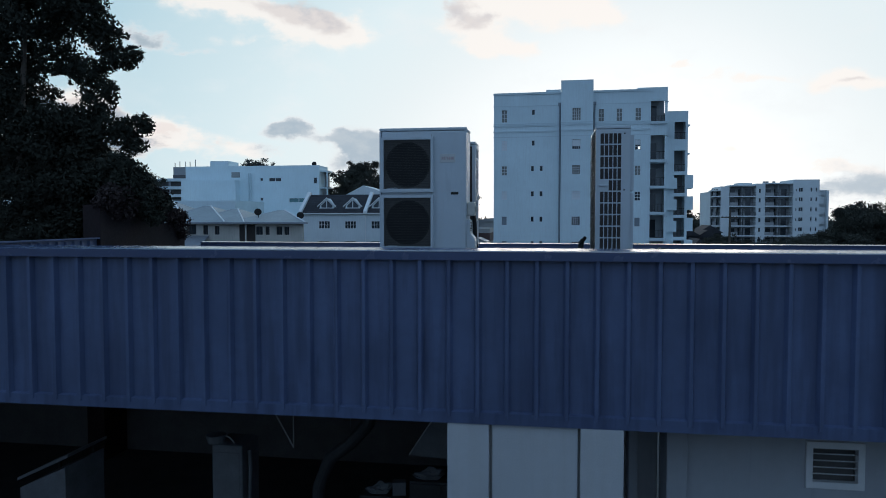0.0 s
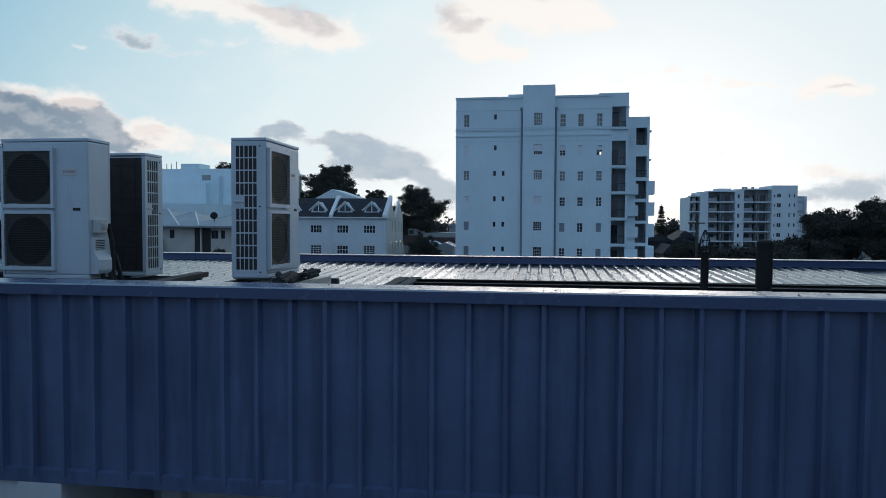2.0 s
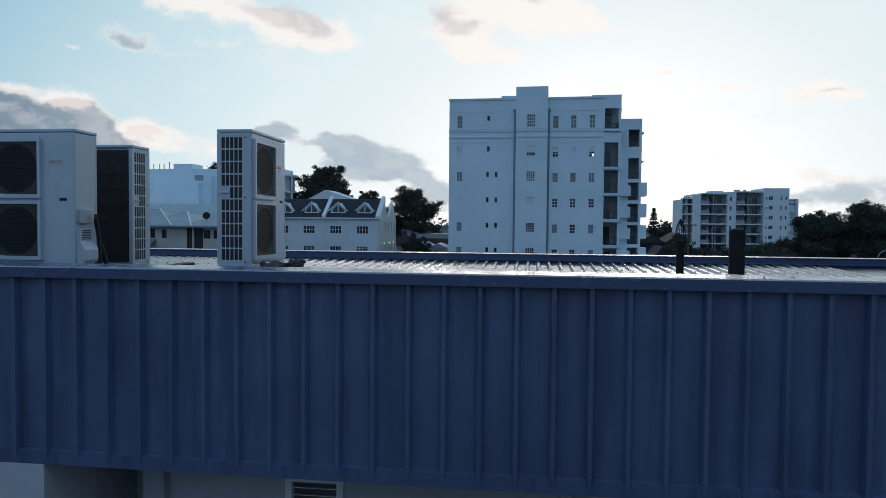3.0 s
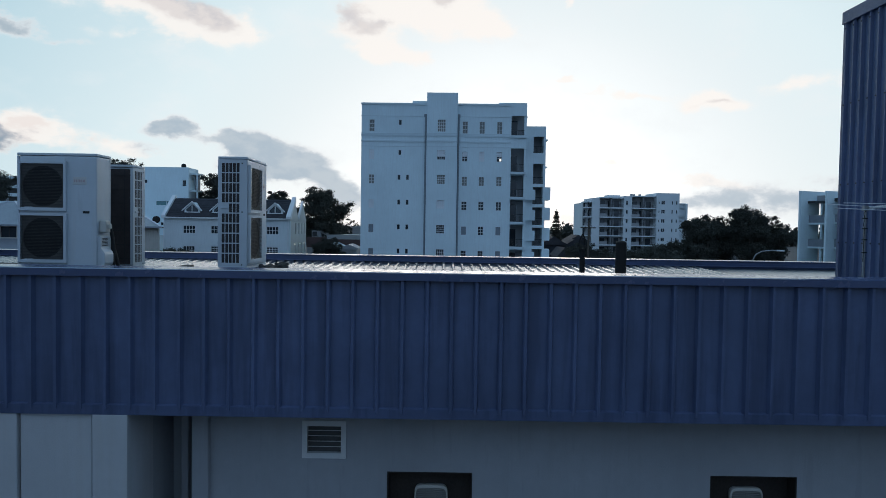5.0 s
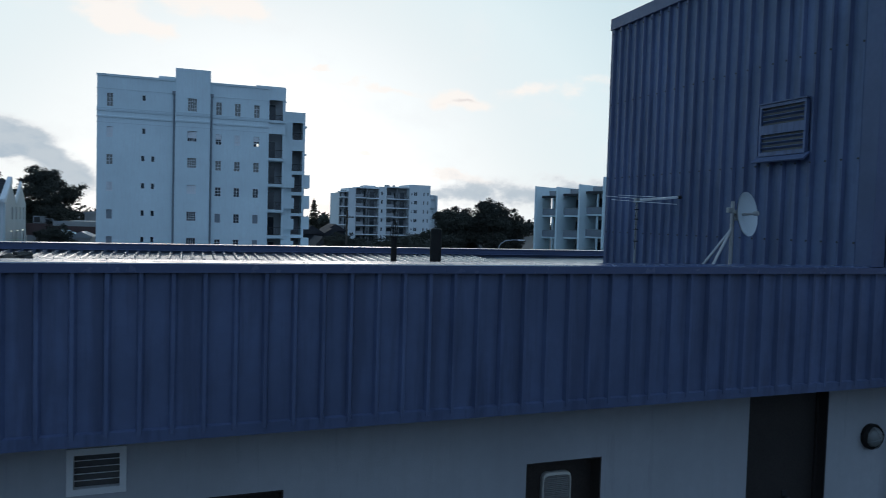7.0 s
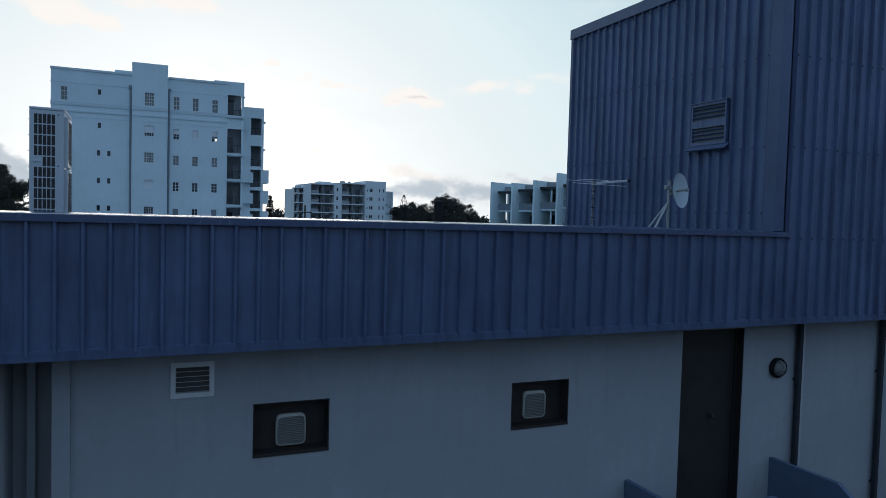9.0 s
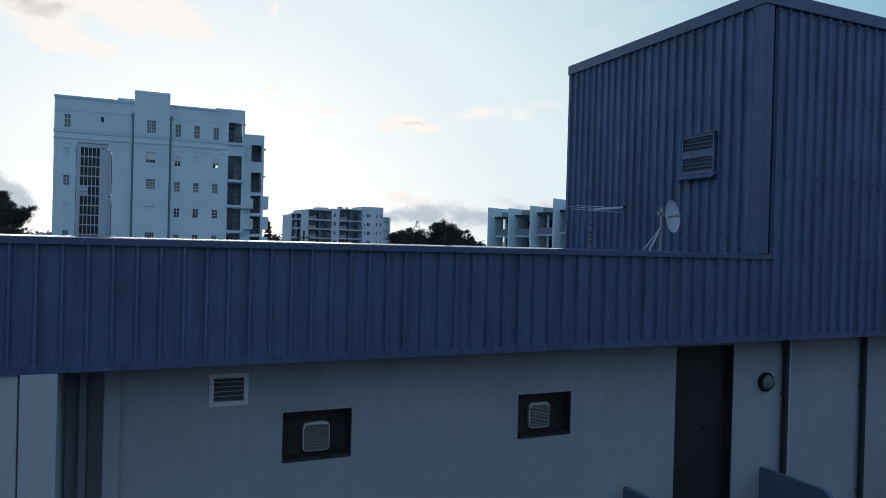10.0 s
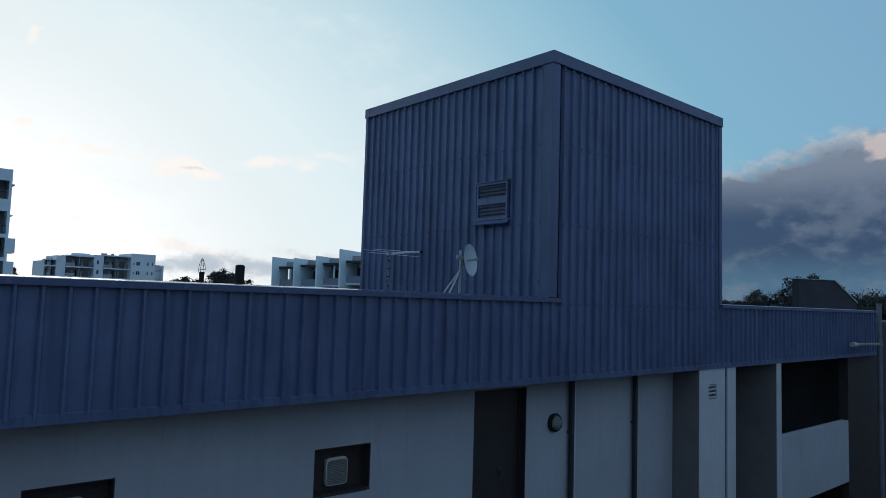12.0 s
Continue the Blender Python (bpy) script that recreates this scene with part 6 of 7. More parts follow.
part("end_wall", boxed(TL, TL + 0.25, 0.26, TDp, 0, EZ), TOWN_WALL, th)
rf = prism_x(nb(), [(-0.3, EZ + 0.02), (3.2, RZ), (6.6, EZ + 0.4), (TDp, EZ + 0.02)], TL, TR - 0.3)
trf = part("roof", rf, TILE, th, "dark tiled roof")
for k in range(10):
    y_ = -0.28 + k * 0.345
    z_ = EZ + 0.03 + (y_ + 0.3) * (RZ - EZ) / 3.5
    part("tile_course", prism_x(nb(), [(y_, z_), (y_ + 0.36, z_ + 0.36 * (RZ - EZ) / 3.5), (y_ + 0.36, z_ + 0.36 * (RZ - EZ) / 3.5 + 0.012), (y_, z_ + 0.05)], TL, TR - 0.32), TILE, trf)
part("gutter", boxed(TL - 0.1, TR + 0.05, -0.42, -0.28, EZ - 0.16, EZ), WHITE_TRIM, th)
for px in (TL - 0.1, -23.9, TR - 0.45):
    part("parapet_gable", prism_x(nb(), [(-0.55, EZ - 0.1), (-0.55, EZ + 0.25), (3.2, RZ + 0.42), (3.5, RZ + 0.3), (3.5, RZ - 0.4), (-0.3, EZ - 0.1)], px, px + 0.45), WHITE_TRIM, th)
    bm = nb()
    rod(bm, (px + 0.2, -0.2, 0), (px + 0.2, -0.2, EZ - 0.2), 0.07, 8)
    part("downpipe", bm, WHITE_TRIM, th)
for yo in (0.0, 5.2):
    g_ = [(yo - 0.1, EZ - 0.3), (yo - 0.1, EZ), (yo + 2.4, RZ - 0.25), (yo + 2.7, RZ - 0.25), (yo + 5.0, EZ), (yo + 5.0, EZ - 0.3)]
    part("gable", prism_x(nb(), g_, TR - 0.05, TR + 0.02), TOWN_SIDE, th)
    part("gable_coping", prism_x(nb(), [(yo - 0.3, EZ - 0.1), (yo - 0.3, EZ + 0.25), (yo + 2.45, RZ + 0.05), (yo + 2.7, RZ + 0.05), (yo + 2.6, RZ - 0.30), (yo, EZ - 0.1)], TR - 0.12, TR + 0.10), WHITE_TRIM, th)
for c in cx_list:
    d_ = part("dormer", prism(nb(), [(c - 1.0, EZ + 0.55), (c - 1.0, EZ + 1.0), (c, EZ + 1.95), (c + 1.0, EZ + 1.0), (c + 1.0, EZ + 0.55)], 0.55, 2.6), TOWN_WALL, th)
    part("dormer_pane", prism(nb(), [(c - 0.75, EZ + 0.72), (c - 0.75, EZ + 1.0), (c, EZ + 1.7), (c + 0.75, EZ + 1.0), (c + 0.75, EZ + 0.72)], 0.50, 0.545), WINDOW, d_)
    for s_ in (-1, 1):
        part("barge_board", prism(nb(), [(c, EZ + 1.93), (c, EZ + 2.08), (c + s_ * 1.30, EZ + 0.92), (c + s_ * 1.30, EZ + 0.77)], 0.30, 0.49), WHITE_TRIM, d_)
    part("mullion", boxed(c - 0.05, c + 0.05, 0.46, 0.499, EZ + 0.72, EZ + 1.7), WHITE_TRIM, d_)
    part("dormer_sill", boxed(c - 1.02, c + 1.02, 0.40, 0.54, EZ + 0.60, EZ + 0.70), WHITE_TRIM, d_)
for k in range(3):
    lm = nb()
    bmesh.ops.create_uvsphere(lm, u_segments=8, v_segments=6, radius=0.07, matrix=Matrix.Translation((TR + 0.15, 2.3 + 3.0 * k, 4.6)))
    part("wall_lamp", lm, WALL_LAMP_ON, th, "lit wall lamp")
solid("garden_wall", boxed(-20.2, -11.2, 80.5, 80.8, 0, 3.3), TOWN_WALL, "pale rendered courtyard wall before the townhouses", "wall")
gable_b = nb()
prism(gable_b, [(-31.5, 0), (-31.5, 10.2), (-27.6, 12.2), (-21.5, 10.2), (-21.5, 0)], 98, 104)
solid("house", gable_b, TOWN_WALL, "pale gabled house behind the townhouses", "house")

# white block with slit windows
wb = thing("office_building", "large plain white rendered block with slit windows and rooftop units", "building", pose(0, 110.0, 0))
slits = [(-47.6, -45.4, 13.6, 14.2), (-44.0, -40.6, 10.0, 10.7), (-40.2, -38.9, 10.0, 10.7), (-49.2, -48.7, 13.7, 14.2), (-49.2, -48.7, 10.3, 10.8), (-46.4, -45.9, 6.7, 7.2), (-44.6, -44.1, 6.7, 7.2), (-43.2, -42.6, 6.7, 7.2), (-41.7, -40.9, 6.7, 7.2), (-40.2, -39.0, 6.7, 7.2), (-39.6, -39.0, 13.2, 14.2)]
part("wall", holed(nb(), -63.0, -38.6, 0, 16.3, slits, 0.3), APT_WHITE, wb)
for i, s_ in enumerate(slits):
    win(wb, *s_, 0.2, 2 if s_[1] - s_[0] > 1.5 else 1, 1, WINDOW_TEAL if i in (1, 2) else WINDOW, sill=False, bar=0.07)
part("body", boxed(-63.0, -38.6, 0.302, 4.6, 0, 16.25), APT_WHITE, wb)
part("rear_body", boxed(-63.0, -44.0, 4.602, 20, 0, 16.2), APT_WHITE, wb)
part("front_bay", boxed(-63.0, -53.0, -1.6, -0.002, 0, 13.8), APT_WHITE, wb)
part("shaft", boxed(-58.4, -55.0, 0.05, 4, 16.26, 17.2), APT_WHITE, wb)
part("end_bay", boxed(-38.59, -38.2, 3.0, 4.5, 0, 15.4), APT_SHADE, wb)
for z_ in (15.4, 12.6, 9.8):
    part("end_frame", boxed(-38.59, -37.3, 0.6, 2.98, z_ - 0.25, z_), APT_WHITE, wb)
part("end_post", boxed(-37.5, -37.3, 0.6, 0.85, 0, 15.15), APT_WHITE, wb)
for px in (-52.6, -50.6, -40.5):
    bm = nb()
    bmesh.ops.create_uvsphere(bm, u_segments=10, v_segments=6, radius=0.42, matrix=Matrix.Translation((px, 3, 16.75)))
    rod(bm, (px, 3, 16.25), (px, 3, 16.7), 0.12, 8)
    part("roof_fan", bm, PIPE_BLACK, wb)
part("wall_unit", boxed(-53.4, -52.1, -2.2, -1.65, 14.2, 15.1), AC_GREY, wb)
for px in (-51.2, -50.8):
    bm = nb()
    rod(bm, (px, -0.25, 5), (px, -0.25, 15.0), 0.11, 8)
    part("riser_pipe", bm, APT_TRIM, wb)
part("lower_wing", boxed(-66, -40, -8, -1.7, 0, 5.2), APT_WHITE, wb)

# house with hipped sheet roofs
ho = thing("house", "two-storey cream house with hipped grey sheet roofs and an awning", "house", pose(-0.3, 60.0, 0.12))
hh = [(-41.6, -40.9, 5.3, 6.4), (-37.7, -36.2, 5.5, 6.5), (-34.95, -33.95, 5.5, 6.5), (-33.2, -32.7, 5.5, 6.4), (-32.0, -31.5, 5.5, 6.35), (-27.7, -27.0, 5.5, 6.3), (-26.7, -26.3, 5.5, 6.3), (-25.6, -25.0, 5.5, 6.3), (-24.8, -24.3, 5.5, 6.3), (-42.5, -40.6, 2.0, 3.9), (-38.3, -34.0, 1.6, 4.3), (-28.4, -27.5, 2.2, 3.9)]
part("wall", holed(nb(), -43.0, -22.9, 0, 6.75, hh, 0.25), HOUSE_WALL, ho)
for h_ in hh:
    win(ho, *h_, 0.16, 2, 1, bar=0.08, sill=False, sash=RAIL)
part("body", boxed(-43.0, -27.2, 0.252, 9, 0, 6.3), HOUSE_WALL, ho)
part("end_wall", prism_x(nb(), [(0.252, 0), (0.252, 6.6), (0.9, 6.6), (0.9, 0)], -27.19, -23.2), HOUSE_WALL, ho)
# flat dark panel on the wall, painting the shade of the verandah recess
part("verandah_recess", boxed(-29.4, -27.75, -0.02, 0.1, 0, 6.5), BROWN_BOARD, ho)
part("verandah_post", boxed(-28.75, -28.6, -0.2, -0.03, 0, 6.6), HOUSE_WALL, ho)
for a, b, r_ in ((-47.6, -40.6, 8.95), (-43.4, -34.46, 8.97), (-38.6, -30.6, 8.42), (-34.6, -28.6, 8.12), (-30.4, -22.4, 7.95)):
    bm = nb()
    f_ = [bm.verts.new(p) for p in ((a, -0.7, 6.72), (b, -0.7, 6.72), (b - (4.6 if b > -23 else 0), 9.5, 6.72), (a, 9.5, 6.72), (a + (b - a) * 0.40, 4.4, r_), (b - (b - a) * 0.52, 4.6, r_))]
    for q in ((0, 1, 5, 4), (1, 2, 5), (2, 3, 4, 5), (3, 0, 4), (0, 3, 2, 1)):
        bm.faces.new([f_[i] for i in q])
    rp = part("roof", bm, IRON, ho, "grey sheet metal roof")
    hp = nb()
    rod(hp, (b, -0.7, 6.76), (b - (b - a) * 0.52, 4.6, r_ + 0.03), 0.075, 6)
    part("hip_flashing", hp, WHITE_TRIM, rp)
part("fascia", boxed(-47.7, -22.3, -0.85, -0.71, 6.58, 6.74), IRON, ho)
part("soffit", boxed(-47.6, -22.4, -0.70, -0.01, 6.60, 6.70), DARK, ho)
part("awning", prism_x(nb(), [(-2.0, 4.35), (-2.0, 4.45), (-0.01, 5.40), (-0.01, 5.25)], -38.6, -32.6), IRON, ho)
for px in (-38.4, -36.4, -34.4, -32.8):
    part("awning_post", boxed(px - 0.06, px + 0.06, -1.9, -1.78, 0, 4.38), WHITE_TRIM, ho)
for px, z_ in ((-28.0, 7.75), (-23.6, 7.4)):
    bm = nb()
    bmesh.ops.create_cone(bm, cap_ends=True, segments=14, radius1=0.36, radius2=0.30, depth=0.08, matrix=pose(px, 1.2, z_, 75, 0, 20))
    rod(bm, (px, 1.3, z_ - 0.9), (px, 1.3, z_), 0.03, 6)
    part("satellite_dish", bm, PIPE_BLACK, ho)

# hall with a glazed barrel vault
hv = thing("hall", "white hall with a glazed barrel-vault roof light", "building", pose(-3.3, 90.0, 0))
part("wall", boxed(-66, -41, 0, 10, 0, 9.8), APT_WHITE, hv)
for px, wz_ in ((-59.5, 7.4), (-70.0, 7.6), (-75.5, 7.6)):
    part("window", boxed(px - 1.4, px + 1.4, -0.04, 0.02, wz_, wz_ + 1.3), WINDOW, hv)
part("annexe", boxed(-86, -66.01, 0, 10, 0, 10.0), APT_WHITE, hv)
vcx, vr = -64.3, 2.35
va = nb()
for k in range(16):
    a0, a1 = math.pi * k / 16, math.pi * (k + 1) / 16
    face(va, [(-73.6, 4 + vr * math.cos(a0) * 1.0, 10 + vr * math.sin(a0)), (-73.6, 4 + vr * math.cos(a1), 10 + vr * math.sin(a1)), (-62.0, 4 + vr * math.cos(a1), 10 + vr * math.sin(a1)), (-62.0, 4 + vr * math.cos(a0), 10 + vr * math.sin(a0))])
vault = part("vault_glazing", va, WINDOW, hv, "dark barrel-vault glazing")
endg = nb()
face(endg, [(-61.99, 4 + vr * math.cos(math.pi * k / 16), 10 + vr * math.sin(math.pi * k / 16)) for k in range(17)])
part("vault_end_pane", endg, WINDOW_TEAL, vault)
for px in (-73.55, -71.5, -69, -66.6, -64.2, -61.95):
    bm = nb()
    bent(bm, [(px, 4 + (vr + 0.04) * math.cos(math.pi * k / 12), 10 + (vr + 0.04) * math.sin(math.pi * k / 12)) for k in range(13)], 0.09 if px > -62 else 0.05, 6)
    part("vault_rib", bm, WHITE_TRIM, vault)
for k in range(1, 6):
    bm = nb()
    rod(bm, (-61.95, 4, 10), (-61.95, 4 + vr * math.cos(math.pi * k / 6), 10 + vr * math.sin(math.pi * k / 6)), 0.04, 6)
    part("glazing_bar", bm, WHITE_TRIM, vault)

# pale block over the treetops
bo = thing("office_building", "pale flat-roofed block showing over dark treetops", "building", pose(-113.8, 140, 0))
part("wall", boxed(-3.4, 3.4, 0, 10, 0, 22.75), APT_WHITE, bo)
part("roof_edge", boxed(-3.5, 3.5, -0.1, 10.1, 22.751, 23.0), APT_WHITE, bo)
part("lower_wing", boxed(-8.0, -3.41, 1.0, 10, 0, 20.6), APT_WHITE, bo)
# parking structure
pkb = thing("parking_structure", "open concrete parking structure with stacked decks far away", "building", pose(0, 243.0, 0))
for i in range(7):
    dk = part("deck", boxed(-172, -128, 0, 30, 3.4 + i * 3.0, 4.5 + i * 3.0), APT_WHITE, pkb)
    for px in range(-168, -128, 8):
        part("column", boxed(px, px + 0.6, 0.3, 0.9, 1.5 + i * 3.0, 3.398 + i * 3.0), APT_SHADE, dk)
part("core", boxed(-170, -130, 2.5, 28, 0, 22.0), DARK, pkb)
part("plant_room", boxed(-143.5, -130.5, 3, 14, 22.51, 27.0), APT_SHADE, pkb)
part("plant_band", boxed(-143.6, -130.4, 2.9, 3.0, 22.6, 24.0), DARK, pkb)
for px in (-143.0, -141.0, -138.6, -136.8, -134.6):
    bm = nb()
    rod(bm, (px, 3.5, 26.9), (px, 3.5, 29.6 + 0.9 * math.sin(px * 7)), 0.15, 6)
    part("mast", bm, AC_GREY, pkb)

# low roofs between the blocks
lr = [(-13.0, -10.9, 92, 97, 4.5, APT_WHITE, "small white outbuilding with a pitched roof"), (-10.8, -8.6, 92.5, 97, 4.3, IRON, "small grey shed with sheet roof"), (-12.5, -5.0, 118, 126, 7.2, APT_SHADE, "long grey flat-roofed building"), (-19.2, -16.4, 40, 46, 4.72, IRON, "low pale sheet roof below the far parapet")]
for a, b, c, d, h, mt, lab in lr:
    t_ = thing("low_building", lab, "building", pose((a + b) / 2, c, 0))
    w2 = (b - a) / 2
    part("wall", boxed(-w2, w2, 0, d - c, 0, h - 0.5), APT_SHADE if mt is not APT_WHITE else APT_WHITE, t_)
    part("roof", prism(nb(), [(-w2 - 0.2, h - 0.5), (-w2 - 0.2, h - 0.3), (0, h + 0.25), (w2 + 0.2, h - 0.3), (w2 + 0.2, h - 0.5)], -0.2, d - c + 0.2), mt, t_)
for a, b, c, h, mt in ((22.4, 27.2, 128, 5.6, TILE), (27.4, 31.5, 132, 5.1, TILE), (23.6, 25.6, 115, 3.9, TILE), (31.5, 36.0, 150, 5.8, TILE), (55, 60, 128, 7.6, APT_SHADE)):
    t_ = thing("house", "small distant house with a dark pitched roof", "house", pose((a + b) / 2, c, 0), "distant houses")
    w2 = (b - a) / 2
    part("wall", boxed(-w2, w2, 0, 8, 0, h - 1.6), APT_SHADE if mt is APT_SHADE else WALL_DARK, t_)
    part("roof", prism(nb(), [(-w2 - 0.4, h - 1.6), (0, h), (w2 + 0.4, h - 1.6)], -0.4, 8.4), mt, t_)
    for px in (-w2 * 0.5, w2 * 0.4):
        part("window", boxed(px - 0.5, px + 0.5, -0.03, 0.02, h - 3.2, h - 2.1), WINDOW, t_)

fb = thing("low_building", "low flat-roofed shop with a dark red fascia and rooftop units", "building", pose(-12.6, 100, 0))
part("wall", boxed(-4.4, 3.9, 0, 10, 0, 3.8), APT_SHADE, fb)
part("fascia", boxed(-4.5, 4.0, -0.1, 9.9, 3.801, 5.05), BRICK_DULL, fb, "dull dark red fascia")
part("parapet", boxed(-1.4, 4.02, -0.14, 10.0, 5.051, 5.72), APT_SHADE, fb, "grey rendered parapet")
part("parapet", boxed(-4.52, -1.41, -0.12, 10.0, 5.051, 5.30), BRICK_DULL, fb)
for ux, uw, uz in ((-3.9, 0.8, 6.3), (-2.5, 0.55, 6.0)):
    un = part("roof_unit", boxed(ux, ux + uw * 2, 1.0, 2.2, 5.301, uz, 0.03), APT_SHADE, fb, "pale rooftop plant unit")
    part("unit_grille", boxed(ux + 0.1, ux + uw, 0.97, 0.999, 5.45, uz - 0.15), RAIL, un)
# street lamp and utility pole
sl = thing("street_lamp", "grey curved-arm street lamp beyond the roof", "lamp", pose(32.6, 60, 0))
bm = nb()
bent(bm, [(0, 0, 0), (0, 0, 4.6), (0.25, 0, 5.1), (0.8, 0, 5.4), (1.6, 0, 5.5), (2.3, 0, 5.5)], 0.05, 8)
part("arm_pole", bm, GALV, sl)
part("head", boxed(2.2, 2.9, -0.15, 0.15, 5.42, 5.55, 0.04), ALU, sl)
up = thing("utility_pole", "dark timber utility pole with a crossarm", "pole", pose(24.4, 95, 0))
bm = nb()
rod(bm, (0, 0, 0), (0.1, 0, 8.4), 0.19, 8, 0.13)
part("pole", bm, BARK, up)
part("crossarm", boxed(-1.1, 1.1, -0.06, 0.06, 7.3, 7.45), BARK, up)
for k in (-0.9, -0.4, 0.5, 0.95):
    part("insulator", boxed(k - 0.04, k + 0.04, -0.04, 0.04, 7.451, 7.6), AC_GREY, up)
for k, (px, py) in enumerate(((-6.6, 190), (-9.4, 200))):
    fl = thing("floodlight_mast", "distant sports floodlight mast", "mast", pose(px - 2, py, 0))
    bm = nb()
    rod(bm, (0, 0, 0), (0, 0, 13.5), 0.2, 6)
    part("mast", bm, GALV, fl)
    part("lamp_frame", boxed(-1.2, 1.2, -0.1, 0.1, 12.4, 14.2), AC_GREY, fl)

# ---- plants ----


def leaf_cloud(name, clumps, count, size, mat, parent, seed, flat=0.5, inside=0.35):
    """Many small leaves in clumps (x, y, z, rx, ry, rz): fine on each clump's skin, larger and sparser within."""
    rng = np.random.default_rng(seed)
    c = np.array(clumps, dtype=float)
    vol = c[:, 3] * c[:, 4] * c[:, 5]
    pick = rng.choice(len(c), size=count, p=vol ** 0.72 / (vol ** 0.72).sum())
    d = rng.normal(size=(count, 3))
    d /= np.linalg.norm(d, axis=1)[:, None]
    inner = rng.random(count) < inside
    r = np.where(inner, 0.80 * rng.random(count) ** 0.5, 0.70 + 0.36 * rng.random(count) ** 0.8 + 0.05 * rng.normal(size=count))
    wob = 1 + 0.16 * np.sin(d[:, 0] * 7 + pick) * np.cos(d[:, 2] * 6 + 2 * pick) + 0.10 * np.sin(d[:, 1] * 13 + 3 * pick) * np.cos(d[:, 2] * 15 + pick)
    p = c[pick, :3] + d * c[pick, 3:6] * (r * wob)[:, None]
    a = rng.normal(size=(count, 3))
    a /= np.linalg.norm(a, axis=1)[:, None]
    b = np.cross(a, rng.normal(size=(count, 3)))
    b /= np.linalg.norm(b, axis=1)[:, None]
    s = (size * rng.uniform(0.55, 1.35, count) * np.where(inner, 1.9, 1.0))[:, None]
    v = np.stack([p - a * s, p + b * s * flat, p + a * s, p - b * s * flat], 1).reshape(-1, 3)
    me = bpy.data.meshes.new(name)
    me.from_pydata(v.tolist(), [], np.arange(count * 4).reshape(-1, 4).tolist())
    return mesh_part(name, me, mat, parent)


def tree(label, x, y, top, spread, seed, leaves=5000, size=0.35, mat=None, low=0.35, clumps=26, group="", lean=0.0, squash=1.0, full=True):
    rng = np.random.default_rng(seed)
    t = thing("tree", label, "tree", pose(x, y, 0), group)
    bm = nb()
    fork = top * low
    rod(bm, (0, 0, 0), (lean * 0.4, 0, fork), 0.035 * top, 9, 0.022 * top)
    cl = [(lean, 0, fork + (top - fork) * 0.46, spread * 0.66, spread * 0.66 * squash, (top - fork) * 0.40)] if full else []
    for k in range(clumps):
        a = rng.uniform(0, 2 * math.pi)
        h = rng.uniform(0, 1)
        rad = spread * math.sqrt(max(0.05, 1 - (2 * h - 0.9) ** 2 * 0.8)) * rng.uniform(0.25, 0.95)
        cz = fork + (top - fork) * (0.08 + 0.80 * h)
        cr = spread * rng.uniform(0.28, 0.46)
        px, py = lean + rad * math.cos(a), rad * math.sin(a) * squash
        cl.append((px, py, cz, cr, cr * squash, cr * rng.uniform(0.60, 0.85)))
        for q in range(3):
            a2, s2 = rng.uniform(0, 2 * math.pi), cr * rng.uniform(0.28, 0.5)
            cl.append((px + cr * math.cos(a2), py + cr * squash * math.sin(a2), cz + cr * rng.uniform(-0.2, 0.8), s2, s2 * squash, s2 * 0.7))
        if k % 3 == 0:
            rod(bm, (lean * 0.4, 0, fork * rng.uniform(0.8, 1.0)), (px, py, cz), 0.014 * top, 6, 0.004 * top)
    part("trunk", bm, BARK, t, "trunk and limbs")
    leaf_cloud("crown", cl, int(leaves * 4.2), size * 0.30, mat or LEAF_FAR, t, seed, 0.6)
    return t


# big tree close by
big = thing("tree", "large dark leafy tree towering beside the roof", "tree", pose(-9.97, 7.6, 0))
TS, TZ = 0.675, 7.19


def near(p):
    return (p[0] * TS, p[1] * TS, TZ + (p[2] - TZ) * TS)


bm = nb()
rod(bm, (0, 0, 0), near((0.2, 0, 5.5)), 0.34, 12, 0.22)
for p, q, r in (((0.2, 0, 5.0), (2.2, 0.3, 9.5), 0.10), ((0.2, 0, 5.2), (-1.5, 0.4, 11.0), 0.2), ((2.2, 0.3, 9.5), (3.4, 0.2, 11.0), 0.035), ((0.9, 0.1, 6.8), (3.3, -0.4, 8.4), 0.09), ((-1.5, 0.4, 11.0), (0.8, 0, 14.0), 0.12), ((0.3, 0, 6.0), (1.2, -0.5, 12.6), 0.13)):
    rod(bm, near(p), near(q), r * 0.75, 8, r * 0.3)
part("trunk", bm, BARK, big, "trunk and limbs")
# boughs: centre, half sizes, how many sprays of leaf and how large; the outer ones are open to the sky
UPPER_BOUGHS = (((0.25, 0, 11.75), (0.85, 0.7, 0.50), 60, 0.26), ((-1.3, 0, 12.0), (1.2, 1.0, 0.8), 60, 0.36), ((0.55, 0, 10.80), (1.05, 0.8, 1.0), 95, 0.27), ((1.75, 0, 11.0), (0.55, 0.5, 0.5), 50, 0.19), ((2.15, 0, 10.55), (0.32, 0.4, 0.30), 36, 0.15), ((2.52, 0, 10.16), (0.34, 0.3, 0.15), 34, 0.13), ((2.78, 0, 10.24), (0.12, 0.2, 0.10), 12, 0.11), ((1.85, 0, 9.95), (0.40, 0.4, 0.30), 40, 0.14), ((2.05, 0, 9.55), (0.28, 0.4, 0.35), 40, 0.13), ((0.25, 0, 9.60), (0.75, 0.7, 0.50), 50, 0.24),
          ((1.25, 0, 10.10), (0.45, 0.4, 0.16), 26, 0.13))
